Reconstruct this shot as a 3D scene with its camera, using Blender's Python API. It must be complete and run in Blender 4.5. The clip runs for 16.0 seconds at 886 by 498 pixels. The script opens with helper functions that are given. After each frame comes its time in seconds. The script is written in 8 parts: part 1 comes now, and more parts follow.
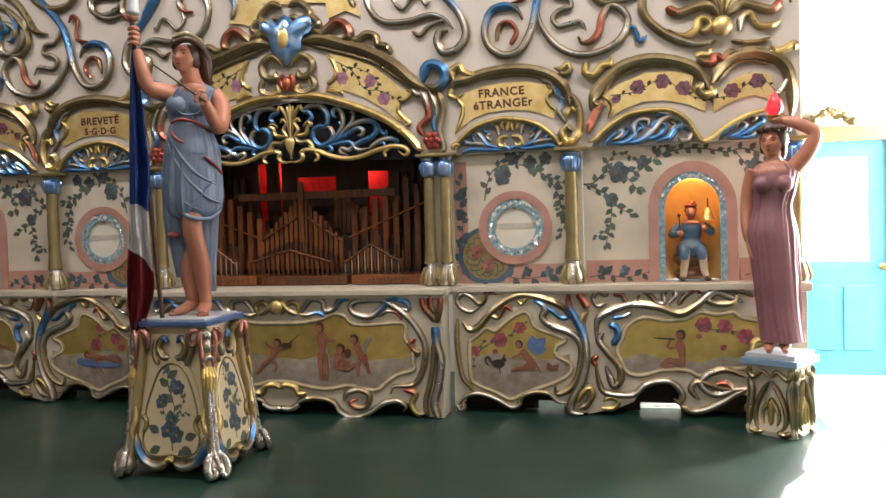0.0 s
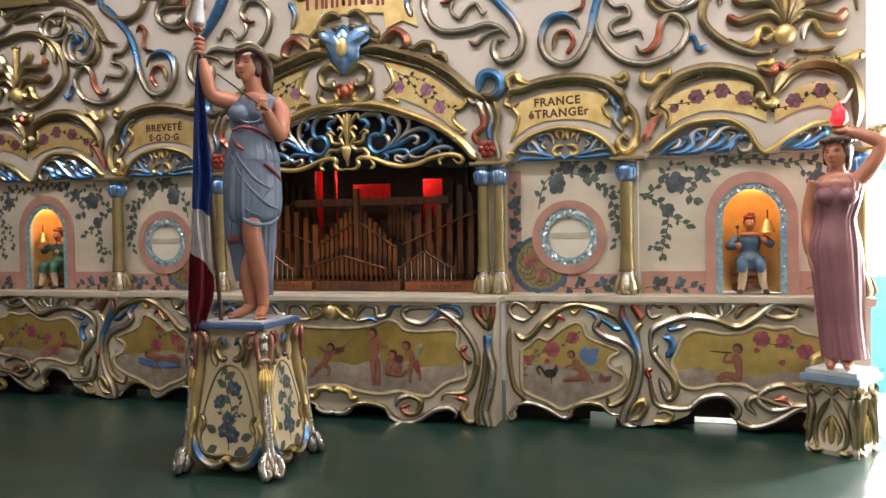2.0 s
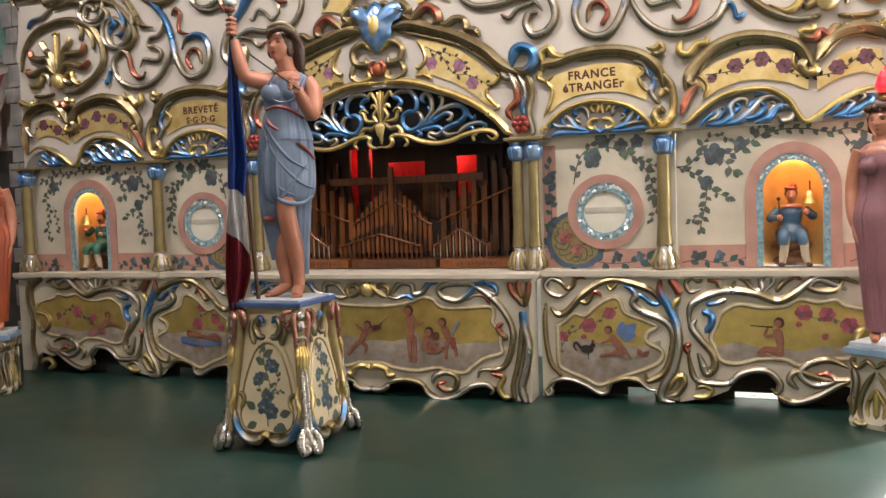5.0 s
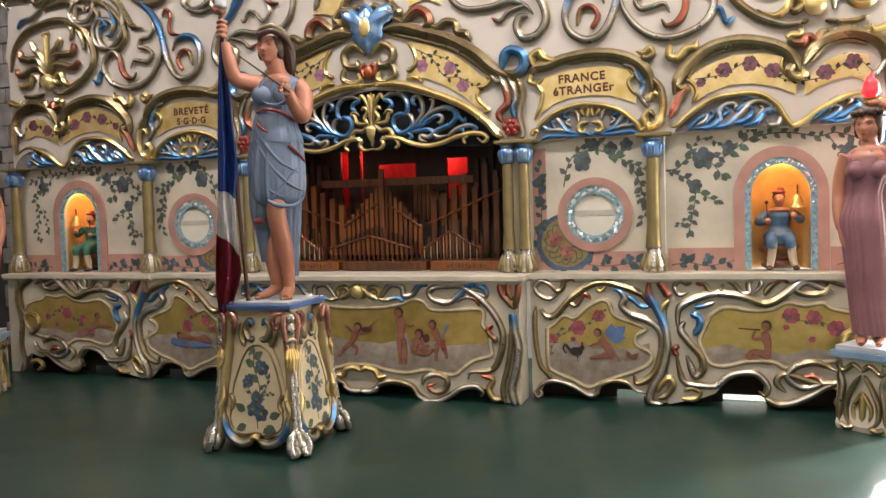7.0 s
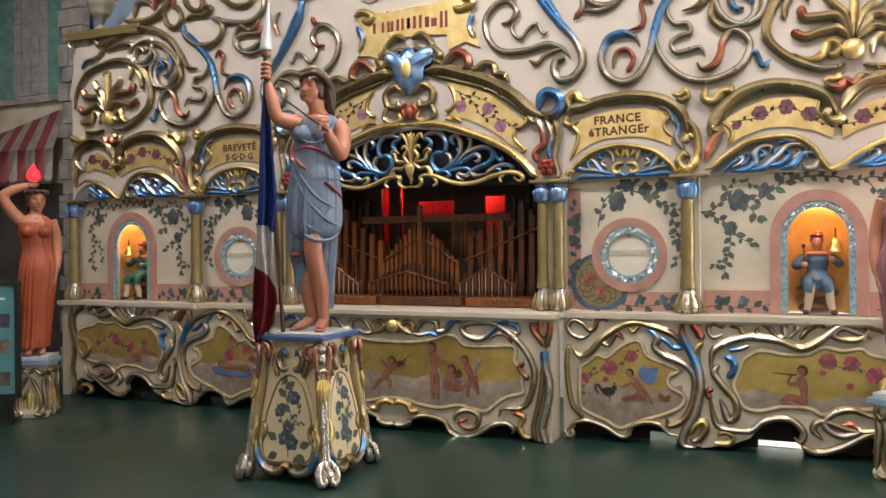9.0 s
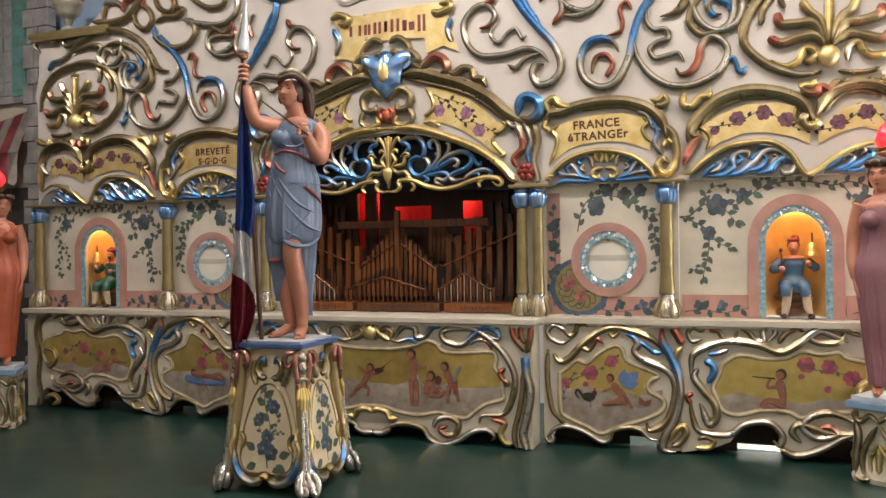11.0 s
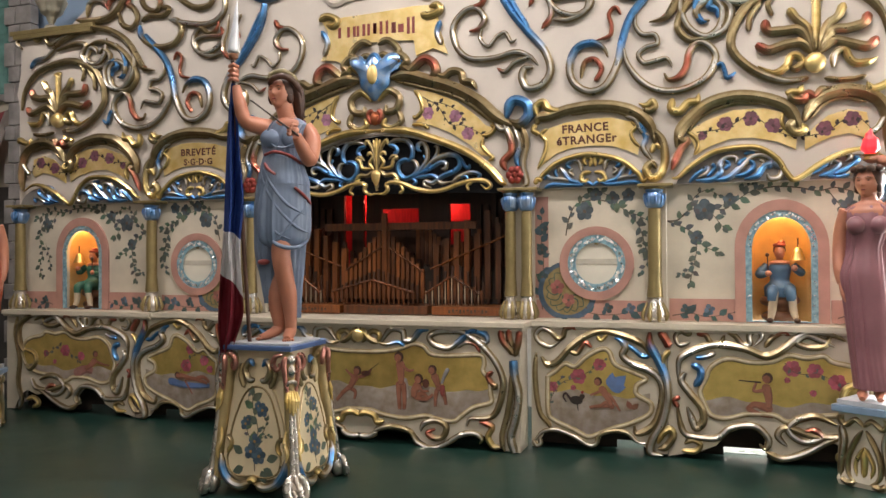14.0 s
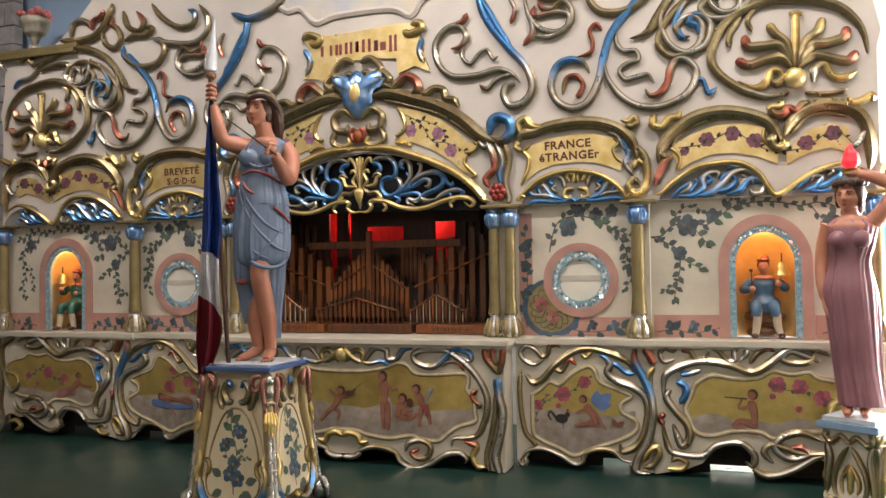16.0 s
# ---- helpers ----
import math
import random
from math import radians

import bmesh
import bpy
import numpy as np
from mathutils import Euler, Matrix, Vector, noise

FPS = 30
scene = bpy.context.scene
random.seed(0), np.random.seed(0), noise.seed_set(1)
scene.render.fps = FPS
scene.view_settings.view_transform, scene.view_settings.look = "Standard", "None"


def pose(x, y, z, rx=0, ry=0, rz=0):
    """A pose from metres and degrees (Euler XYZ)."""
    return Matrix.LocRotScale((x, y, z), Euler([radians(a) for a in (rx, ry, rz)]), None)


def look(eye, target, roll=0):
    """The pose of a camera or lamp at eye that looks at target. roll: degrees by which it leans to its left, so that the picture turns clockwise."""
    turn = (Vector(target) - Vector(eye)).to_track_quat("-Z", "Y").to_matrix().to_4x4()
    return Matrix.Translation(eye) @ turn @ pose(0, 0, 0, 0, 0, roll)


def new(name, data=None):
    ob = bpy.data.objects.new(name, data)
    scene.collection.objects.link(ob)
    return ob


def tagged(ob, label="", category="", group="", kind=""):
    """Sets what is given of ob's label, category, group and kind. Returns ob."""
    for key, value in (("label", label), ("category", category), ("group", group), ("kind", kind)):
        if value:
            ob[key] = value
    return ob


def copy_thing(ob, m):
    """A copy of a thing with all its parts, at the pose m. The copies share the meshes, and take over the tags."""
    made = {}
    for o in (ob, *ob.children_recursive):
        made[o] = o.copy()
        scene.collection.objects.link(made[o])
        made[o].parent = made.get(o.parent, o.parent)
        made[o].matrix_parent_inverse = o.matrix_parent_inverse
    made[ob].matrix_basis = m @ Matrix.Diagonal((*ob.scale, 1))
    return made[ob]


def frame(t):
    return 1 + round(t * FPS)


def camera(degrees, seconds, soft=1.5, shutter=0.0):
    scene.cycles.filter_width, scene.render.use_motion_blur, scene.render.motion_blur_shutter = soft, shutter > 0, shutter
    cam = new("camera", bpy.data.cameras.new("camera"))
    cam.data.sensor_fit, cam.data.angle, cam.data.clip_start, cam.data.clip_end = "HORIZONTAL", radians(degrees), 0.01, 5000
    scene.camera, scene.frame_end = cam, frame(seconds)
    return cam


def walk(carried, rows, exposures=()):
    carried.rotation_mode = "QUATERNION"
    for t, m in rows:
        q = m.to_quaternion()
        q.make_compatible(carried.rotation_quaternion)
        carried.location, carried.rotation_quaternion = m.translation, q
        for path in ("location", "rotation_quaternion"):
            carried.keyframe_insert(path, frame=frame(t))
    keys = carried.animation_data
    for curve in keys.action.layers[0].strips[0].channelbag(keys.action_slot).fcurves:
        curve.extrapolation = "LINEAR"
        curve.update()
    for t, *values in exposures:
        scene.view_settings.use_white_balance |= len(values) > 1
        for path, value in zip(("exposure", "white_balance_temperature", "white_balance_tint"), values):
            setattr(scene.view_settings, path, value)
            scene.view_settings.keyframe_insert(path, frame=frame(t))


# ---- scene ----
cam = camera(58.5, 16.0)
PATH = [
    (0, (2.694, -6.158, 1.441), (2.245, -4.21, 1.376), -1.7),
    (0.5, (2.695, -6.14, 1.437), (2.224, -4.197, 1.366), -0.9),
    (1, (2.696, -6.135, 1.436), (2.191, -4.2, 1.377), -0.7),
    (1.5, (2.688, -6.162, 1.442), (2.153, -4.236, 1.397), -0.6),
    (2, (2.679, -6.186, 1.448), (2.107, -4.27, 1.404), -0.9),
    (2.5, (2.674, -6.199, 1.446), (2.085, -4.289, 1.371), -1.5),
    (3, (2.679, -6.19, 1.445), (2.085, -4.283, 1.35), -1.8),
    (3.5, (2.688, -6.176, 1.443), (2.078, -4.274, 1.348), -1.4),
    (4, (2.738, -6.161, 1.435), (2.06, -4.283, 1.33), -1.5),
    (6.5, (2.653, -6.179, 1.444), (2.015, -4.286, 1.361), -2.1),
    (7, (2.726, -6.177, 1.451), (2.079, -4.288, 1.355), -1.6),
    (7.5, (2.8, -6.18, 1.464), (2.112, -4.304, 1.371), -1.5),
    (8, (2.826, -6.172, 1.449), (2.081, -4.318, 1.364), -0.9),
    (8.5, (2.856, -6.203, 1.448), (2.092, -4.355, 1.401), -0.3),
    (9, (2.885, -6.221, 1.45), (2.117, -4.374, 1.449), -0.5),
    (9.5, (2.877, -6.228, 1.453), (2.116, -4.379, 1.473), -0.6),
    (10, (2.85, -6.214, 1.456), (2.116, -4.353, 1.464), -0.6),
    (12.5, (2.695, -6.2, 1.445), (2.046, -4.308, 1.461), -0.3),
    (13, (2.694, -6.213, 1.446), (2.054, -4.318, 1.456), 0.3),
    (13.5, (2.698, -6.218, 1.44), (2.058, -4.324, 1.456), 0.1),
    (14, (2.705, -6.213, 1.443), (2.063, -4.319, 1.464), -0.3),
    (14.5, (2.735, -6.201, 1.441), (2.106, -4.303, 1.455), -0.5),
    (15, (2.777, -6.178, 1.45), (2.153, -4.278, 1.471), -1.0),
    (15.5, (2.787, -6.163, 1.459), (2.152, -4.267, 1.503), -1.2),
    (16, (2.794, -6.146, 1.458), (2.161, -4.25, 1.519), -0.8),
]
walk(cam, [(t, look(eye, target, roll)) for t, eye, target, roll in PATH], [(0, 0.1), (2, 0.13), (4, 0.28), (6.5, 0.34), (7.5, 0.34), (9, 0.25), (10, 0.28), (12.5, 0.23), (15, 0.18), (16, 0.16)])

# ---------------------------------------------------------------- light
world = bpy.data.worlds.new("world")
scene.world = world
world.use_nodes = True
sky = world.node_tree.nodes.new("ShaderNodeTexSky")
sky.sky_type, sky.sun_disc = "NISHITA", False
sky.sun_elevation, sky.sun_rotation = radians(27), radians(17)
world.node_tree.links.new(sky.outputs[0], world.node_tree.nodes["Background"].inputs[0])
world.node_tree.nodes["Background"].inputs[1].default_value = 0.15


def lamp(name, kind, m, energy, color, **more):
    data = bpy.data.lights.new(name, kind)
    data.energy, data.color = energy, color
    for key, value in more.items():
        if key == "size":
            data.size = value
        elif key == "size_y":
            data.shape, data.size_y = "RECTANGLE", value
        elif key == "angle":
            data.angle = value
        elif key == "soft":
            data.shadow_soft_size = value
    ob = new(name, data)
    ob.matrix_world = m
    return ob


# sun through the big window beside the door
lamp("sun", "SUN", look((2.52, 8.4, 4.38), (0.0, 0.0, 0.0)), 5.0, (1.0, 0.95, 0.86), angle=radians(0.5))
# daylight in the door's pane and the window beside it
lamp("door_light", "AREA", look((4.54, 1.48, 1.46), (3.9, -1.2, 0.7)), 85.0, (1.0, 0.98, 0.95), size=0.5, size_y=0.9)
lamp("window_light", "AREA", look((5.85, 1.44, 1.55), (3.6, -1.2, 0.3)), 650.0, (1.0, 0.98, 0.95), size=0.3, size_y=1.9)
# added fill from an unseen side opening, to whiten the wall round the door
lamp("side_fill_light", "AREA", look((6.5, 0.3, 1.75), (4.6, 1.1, 1.5)), 230.0, (1.0, 0.98, 0.95), size=2.0, size_y=2.2)
# ceiling lamps of the hall
for lx, ly, power in ((-3.0, -1.85, 68.0), (0.3, -1.85, 86.0), (3.2, -1.85, 90.0), (-2.4, -6.8, 30.0), (0.6, -6.8, 54.0), (3.4, -6.8, 50.0)):
    lamp("ceiling_lamp_light", "AREA", look((lx, ly, 4.95), (lx, ly + 0.01, 0.0)), power, (1.0, 0.93, 0.905), size=1.15, size_y=0.3)
# added point lights, no lamp built: amber in the bell-ringers' niches, red behind the pipes
for sx in (-1, 1):
    lamp("niche_fill_light", "POINT", pose(3.19 * sx, 0.12, 1.66), 2.2, (1.0, 0.62, 0.25), soft=0.03)
lamp("pipe_fill_light", "POINT", pose(0.35, 0.74, 1.98), 4.5, (1.0, 0.22, 0.16), soft=0.06)
lamp("pipe_fill_light", "POINT", pose(-0.45, 0.74, 1.98), 4.5, (1.0, 0.22, 0.16), soft=0.06)


# ---------------------------------------------------------------- materials
def mat(name, color, rough=0.5, metal=0.0, grain=0.08, scale=9.0, bump=0.05, fine=90.0, attr=False, other=None, emit=0.0, coat=0.0, stretch=(1, 1, 1)):
    m = bpy.data.materials.new(name)
    m.use_nodes = True
    t = m.node_tree
    b = t.nodes["Principled BSDF"]
    where = t.nodes.new("ShaderNodeTexCoord")
    mapping = t.nodes.new("ShaderNodeMapping")
    mapping.inputs["Scale"].default_value = stretch
    t.links.new(where.outputs["Object"], mapping.inputs[0])
    big, small = t.nodes.new("ShaderNodeTexNoise"), t.nodes.new("ShaderNodeTexNoise")
    big.inputs["Scale"].default_value, big.inputs["Detail"].default_value = scale, 5
    small.inputs["Scale"].default_value, small.inputs["Detail"].default_value = fine, 3
    for n in (big, small):
        t.links.new(mapping.outputs[0], n.inputs["Vector"])
    mix = t.nodes.new("ShaderNodeMix")
    mix.data_type, mix.blend_type = "RGBA", "MIX"
    ramp = t.nodes.new("ShaderNodeMapRange")
    ramp.inputs[1].default_value, ramp.inputs[2].default_value = 0.35, 0.68
    t.links.new(big.outputs["Fac"], ramp.inputs[0])
    t.links.new(ramp.outputs[0], mix.inputs["Factor"])
    dark = other or [c * (1 - 3 * grain) for c in color]
    if attr:
        read = t.nodes.new("ShaderNodeVertexColor")
        read.layer_name = "tint"
        dull = t.nodes.new("ShaderNodeMix")
        dull.data_type, dull.blend_type = "RGBA", "MULTIPLY"
        dull.inputs["Factor"].default_value = 1.0
        t.links.new(read.outputs["Color"], mix.inputs["A"])
        t.links.new(read.outputs["Color"], dull.inputs["A"])
        dull.inputs["B"].default_value = (0.72, 0.66, 0.56, 1)
        t.links.new(dull.outputs["Result"], mix.inputs["B"])
    else:
        mix.inputs["A"].default_value, mix.inputs["B"].default_value = (*color, 1), (*dark, 1)
    speck = t.nodes.new("ShaderNodeMix")
    speck.data_type, speck.blend_type = "RGBA", "MULTIPLY"
    speck.inputs["Factor"].default_value = grain * 2
    t.links.new(mix.outputs["Result"], speck.inputs["A"])
    t.links.new(small.outputs["Color"], speck.inputs["B"])
    t.links.new(speck.outputs["Result"], b.inputs["Base Color"])
    b.inputs["Metallic"].default_value = metal
    vary = t.nodes.new("ShaderNodeMapRange")
    vary.inputs[3].default_value, vary.inputs[4].default_value = max(rough - 0.1, 0.02), min(rough + 0.12, 1)
    t.links.new(big.outputs["Fac"], vary.inputs[0])
    t.links.new(vary.outputs[0], b.inputs["Roughness"])
    b.inputs["Coat Weight"].default_value = coat
    b.inputs["Coat Roughness"].default_value = 0.12
    if bump:
        relief = t.nodes.new("ShaderNodeBump")
        relief.inputs["Strength"].default_value, relief.inputs["Distance"].default_value = bump, 0.01
        t.links.new(small.outputs["Fac"], relief.inputs["Height"])
        t.links.new(relief.outputs[0], b.inputs["Normal"])
    if emit:
        b.inputs["Emission Color"].default_value = (*color, 1)
        b.inputs["Emission Strength"].default_value = emit
    return m


PUTTY = mat("putty_paint", (0.56, 0.50, 0.44), 0.5, grain=0.05, scale=2.2, bump=0.03)
CREAM = mat("cream_paint", (0.61, 0.54, 0.43), 0.42, grain=0.06, scale=4, bump=0.04)
LEAF = mat("lacquered_leaf", (1, 1, 1), 0.30, 0.78, grain=0.06, scale=14, bump=0.05, attr=True)
PAINT = mat("decorator_paint", (1, 1, 1), 0.5, 0.0, grain=0.1, scale=16, bump=0.03, attr=True)
GOLD = mat("gold_leaf", (0.93, 0.74, 0.38), 0.30, 0.72, grain=0.07, scale=7, bump=0.08, other=(0.72, 0.51, 0.17))
PICTURE = mat("gilded_picture_ground", (0.78, 0.58, 0.20), 0.36, 0.82, grain=0.08, scale=8, bump=0.05, other=(0.58, 0.42, 0.13))
OLIVE = mat("olive_gilding", (0.31, 0.24, 0.11), 0.40, 0.62, grain=0.06, scale=11, bump=0.04)
BLUE = mat("blue_lacquer_over_leaf", (0.10, 0.28, 0.62), 0.3, 0.8, grain=0.06, scale=14, bump=0.04, other=(0.35, 0.45, 0.6))
SILVER = mat("silver_leaf", (0.62, 0.60, 0.58), 0.27, 0.95, grain=0.06, scale=14, bump=0.05, other=(0.42, 0.36, 0.3))
ROSE = mat("rose_paint", (0.47, 0.25, 0.20), 0.5, grain=0.07, scale=6)
BLACK = mat("black_cloth", (0.008, 0.008, 0.012), 0.9, grain=0.05)
# near-black that stands in for unlit depth inside the organ
VOID = mat("unlit_void_brown", (0.03, 0.02, 0.014), 0.85, grain=0.1)
WOOD = mat("varnished_pipe_wood", (0.25, 0.075, 0.014), 0.46, grain=0.12, scale=5, fine=60, coat=0.03, other=(0.09, 0.026, 0.006), stretch=(6, 6, 0.6))
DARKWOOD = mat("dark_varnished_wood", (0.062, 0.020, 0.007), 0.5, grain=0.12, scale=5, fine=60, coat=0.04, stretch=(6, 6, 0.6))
for wood in (WOOD, DARKWOOD):
    t = wood.node_tree
    info, ramp2, mul = t.nodes.new("ShaderNodeObjectInfo"), t.nodes.new("ShaderNodeMapRange"), t.nodes.new("ShaderNodeMix")
    ramp2.inputs[3].default_value, ramp2.inputs[4].default_value = 0.45, 1.25
    mul.data_type, mul.blend_type = "RGBA", "MULTIPLY"
    mul.inputs["Factor"].default_value = 1.0
    b = t.nodes["Principled BSDF"]
    old = b.inputs["Base Color"].links[0].from_socket
    t.links.new(info.outputs["Random"], ramp2.inputs[0])
    t.links.new(old, mul.inputs["A"])
    t.links.new(ramp2.outputs[0], mul.inputs["B"])
    t.links.new(mul.outputs["Result"], b.inputs["Base Color"])
TIN = mat("pale_pipe_metal", (0.62, 0.52, 0.38), 0.35, 0.7, grain=0.06)
BRASS = mat("brass", (0.62, 0.40, 0.14), 0.3, 0.9, grain=0.06)
REDCLOTH = mat("red_curtain", (0.55, 0.015, 0.02), 0.7, grain=0.1, stretch=(6, 1, 1))
WHITE = mat("white_paint", (0.80, 0.78, 0.74), 0.5, grain=0.04, scale=3)
SCREEN = mat("off_white_drum_skin", (0.72, 0.67, 0.56), 0.6, grain=0.05, scale=3)
GROUND = mat("green_floor_paint", (0.008, 0.034, 0.026), 0.45, coat=0.42, grain=0.2, scale=2.6, bump=0.06, fine=48, other=(0.013, 0.044, 0.034))
GROUND.node_tree.nodes["Principled BSDF"].inputs["Specular IOR Level"].default_value = 0.28
GROUND.node_tree.nodes["Principled BSDF"].inputs["Coat Roughness"].default_value = 0.2
NICHE = mat("amber_niche_paint", (0.70, 0.40, 0.14), 0.6, grain=0.05)
SKIN = mat("painted_flesh", (0.48, 0.195, 0.12), 0.38, grain=0.05, scale=9, bump=0.02)
HAIR = mat("painted_brown_hair", (0.085, 0.035, 0.02), 0.45, grain=0.15, scale=30)
DRESS = mat("blue_grey_dress_paint", (0.165, 0.215, 0.315), 0.42, grain=0.07, scale=8)
SASH = mat("dull_red_sash_paint", (0.28, 0.05, 0.045), 0.45)
ORANGE = mat("russet_dress_paint", (0.42, 0.085, 0.035), 0.35, grain=0.1, scale=5, other=(0.30, 0.06, 0.02))
MAUVE = mat("mauve_dress_paint", (0.29, 0.125, 0.145), 0.32, grain=0.08, scale=5)
SLAB = mat("blue_slab_paint", (0.07, 0.13, 0.30), 0.4, grain=0.08)
PALE = mat("pale_slab_top_paint", (0.50, 0.52, 0.55), 0.5, grain=0.07)
FLAGBLUE = mat("flag_blue", (0.014, 0.055, 0.28), 0.75)
FLAGWHITE = mat("flag_white", (0.74, 0.72, 0.72), 0.75)
FLAGRED = mat("flag_red", (0.22, 0.010, 0.024), 0.75)
FLAME = mat("red_glass_flame", (0.95, 0.02, 0.03), 0.3, emit=1.6)
DOORBLUE = mat("sky_blue_door_paint", (0.13, 0.45, 0.66), 0.4, grain=0.05)
PINE = mat("pine_trim", (0.55, 0.33, 0.15), 0.45, grain=0.1, stretch=(1, 1, 6))
STONE = mat("painted_grey_stone", (0.36, 0.33, 0.32), 0.8, grain=0.12, scale=5, bump=0.2, other=(0.19, 0.175, 0.17))
STUCCO = mat("painted_stucco", (0.60, 0.53, 0.43), 0.8, grain=0.12, scale=2.5, bump=0.1)
SHUTTER = mat("green_shutter_paint", (0.14, 0.30, 0.27), 0.7, grain=0.12)
AWNRED = mat("faded_red_stripe", (0.38, 0.08, 0.09), 0.8, grain=0.1)
AWNWHITE = mat("faded_cream_stripe", (0.50, 0.42, 0.38), 0.8, grain=0.1)
SKYWALL = mat("blue_grey_wall_paint", (0.26, 0.36, 0.50), 0.7, grain=0.07, scale=1.0)
CEIL = mat("white_ceiling_paint", (0.75, 0.72, 0.68), 0.8, grain=0.04)
WALL = mat("warm_white_wall_paint", (0.68, 0.62, 0.54), 0.7, grain=0.05)
TEAL = mat("pale_teal_ring_paint", (0.30, 0.47, 0.54), 0.35, grain=0.1, scale=34, other=(0.12, 0.24, 0.29))
PEDCREAM = mat("yellowed_cream_paint", (0.74, 0.61, 0.40), 0.42, grain=0.06, scale=4, bump=0.04)
MIRROR = mat("mirror_chips", (0.92, 0.94, 0.95), 0.16, 0.75, grain=0.02, bump=0.0)
STRING = mat("iron_rod_paint", (0.05, 0.03, 0.02), 0.5)
BOARDTEAL = mat("board_teal_print", (0.10, 0.30, 0.34), 0.45)
FRAMEBLACK = mat("black_frame_paint", (0.012, 0.012, 0.014), 0.4)
LAMPGLOW = mat("ceiling_lamp_diffuser", (1.0, 0.9, 0.78), 0.5, emit=3.0)
GLASS = bpy.data.materials.new("window_glass")
GLASS.use_nodes = True
gb = GLASS.node_tree.nodes["Principled BSDF"]
gb.inputs["Transmission Weight"].default_value, gb.inputs["Roughness"].default_value = 1.0, 0.02
CLOUD = mat("painted_cloud_sky", (0.42, 0.42, 0.46), 0.6, grain=0.06, scale=3.2, other=(0.62, 0.52, 0.36))

# lacquer colours over the leaf
BRONZE, SIL, BLU, RED, GLD, OLV = (0.26, 0.20, 0.11), (0.55, 0.53, 0.50), (0.10, 0.30, 0.66), (0.48, 0.14, 0.10), (0.76, 0.58, 0.24), (0.38, 0.31, 0.18)
# decorator's colours
P_LEAF, P_BLUE, P_PINK, P_FLESH, P_MAUVE, P_DARK, P_GREY, P_STEM, P_WING = (
    (0.10, 0.13, 0.115), (0.11, 0.16, 0.23), (0.42, 0.10, 0.14), (0.34, 0.14, 0.09), (0.20, 0.075, 0.11), (0.03, 0.022, 0.018), (0.33, 0.29, 0.25), (0.11, 0.08, 0.06), (0.12, 0.20, 0.42))


# ---------------------------------------------------------------- builders
TWIN = {}


def finish(bm, smooth):
    bmesh.ops.recalc_face_normals(bm, faces=bm.faces[:])
    if smooth:
        for f in bm.faces:
            f.smooth = True


def part(name, bm, material, parent, label="", mirror=False, smooth=False, at=None):
    """Links a bmesh as one mesh object under a thing or a part; mirror: with a second one across the middle of the facade."""
    finish(bm, smooth)
    mesh = bpy.data.meshes.new(name)
    bm.to_mesh(mesh)
    bm.free()
    for m in material if isinstance(material, (list, tuple)) else (material,):
        mesh.materials.append(m)
    if smooth:
        mesh.set_sharp_from_angle(angle=radians(48))
    ob = new(name, mesh)
    ob.parent = parent
    if at is not None:
        ob.matrix_basis = at
    if label:
        tagged(ob, label)
    if mirror:
        other = new(name, mesh)
        other.parent = TWIN.get(parent, parent)
        other.matrix_basis = ob.matrix_basis
        if parent not in TWIN:
            other.matrix_basis = Matrix.Diagonal((-1, 1, 1, 1)) @ ob.matrix_basis
        if label:
            tagged(other, label)
        TWIN[ob] = other
    return ob


def thing(name, label, category, at=None, group="", kind=""):
    ob = new(name)
    ob.empty_display_size = 0.1
    if at is not None:
        ob.matrix_basis = at
    return tagged(ob, label, category, group, kind)


def box(bm, x0, x1, y0, y1, z0, z1, bevel=0.0, mi=0):
    vs = [bm.verts.new((x, y, z)) for x in (x0, x1) for y in (y0, y1) for z in (z0, z1)]
    faces = [bm.faces.new([vs[i] for i in f]) for f in ((0, 1, 3, 2), (4, 6, 7, 5), (0, 4, 5, 1), (2, 3, 7, 6), (0, 2, 6, 4), (1, 5, 7, 3))]
    for f in faces:
        f.material_index = mi
    if bevel:
        bmesh.ops.bevel(bm, geom=list({e for f in faces for e in f.edges}), offset=bevel, segments=2, affect="EDGES", profile=0.6)
    return faces


def boxed(x0, x1, y0, y1, z0, z1, bevel=0.0):
    bm = bmesh.new()
    box(bm, x0, x1, y0, y1, z0, z1, bevel)
    return bm


def curve(pts, n=7, closed=False):
    """Points of a smooth line through the given ones."""
    p = [Vector(q) for q in pts]
    if len(p) < 3 and not closed:
        return [p[0].lerp(p[1], i / n) for i in range(n + 1)]
    out, k = [], len(p)
    for i in range(k if closed else k - 1):
        a, b, c, d = (p[(i + j) % k] if closed else p[min(max(i + j, 0), k - 1)] for j in (-1, 0, 1, 2))
        for s in range(n):
            u = s / n
            out.append(0.5 * (2 * b + (c - a) * u + (2 * a - 5 * b + 4 * c - d) * u * u + (3 * b - a - 3 * c + d) * u**3))
    return out if closed else out + [p[-1]]


def blend(tints, u):
    if len(tints) == 1:
        return tints[0]
    s = u * (len(tints) - 1)
    i = min(int(s), len(tints) - 2)
    k = min(max((s - i) * 2.2 - 0.6, 0), 1)
    return [a + (b - a) * k for a, b in zip(tints[i], tints[i + 1])]


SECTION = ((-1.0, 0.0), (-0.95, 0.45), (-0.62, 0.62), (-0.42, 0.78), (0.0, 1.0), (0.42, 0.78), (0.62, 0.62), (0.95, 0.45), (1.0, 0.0))


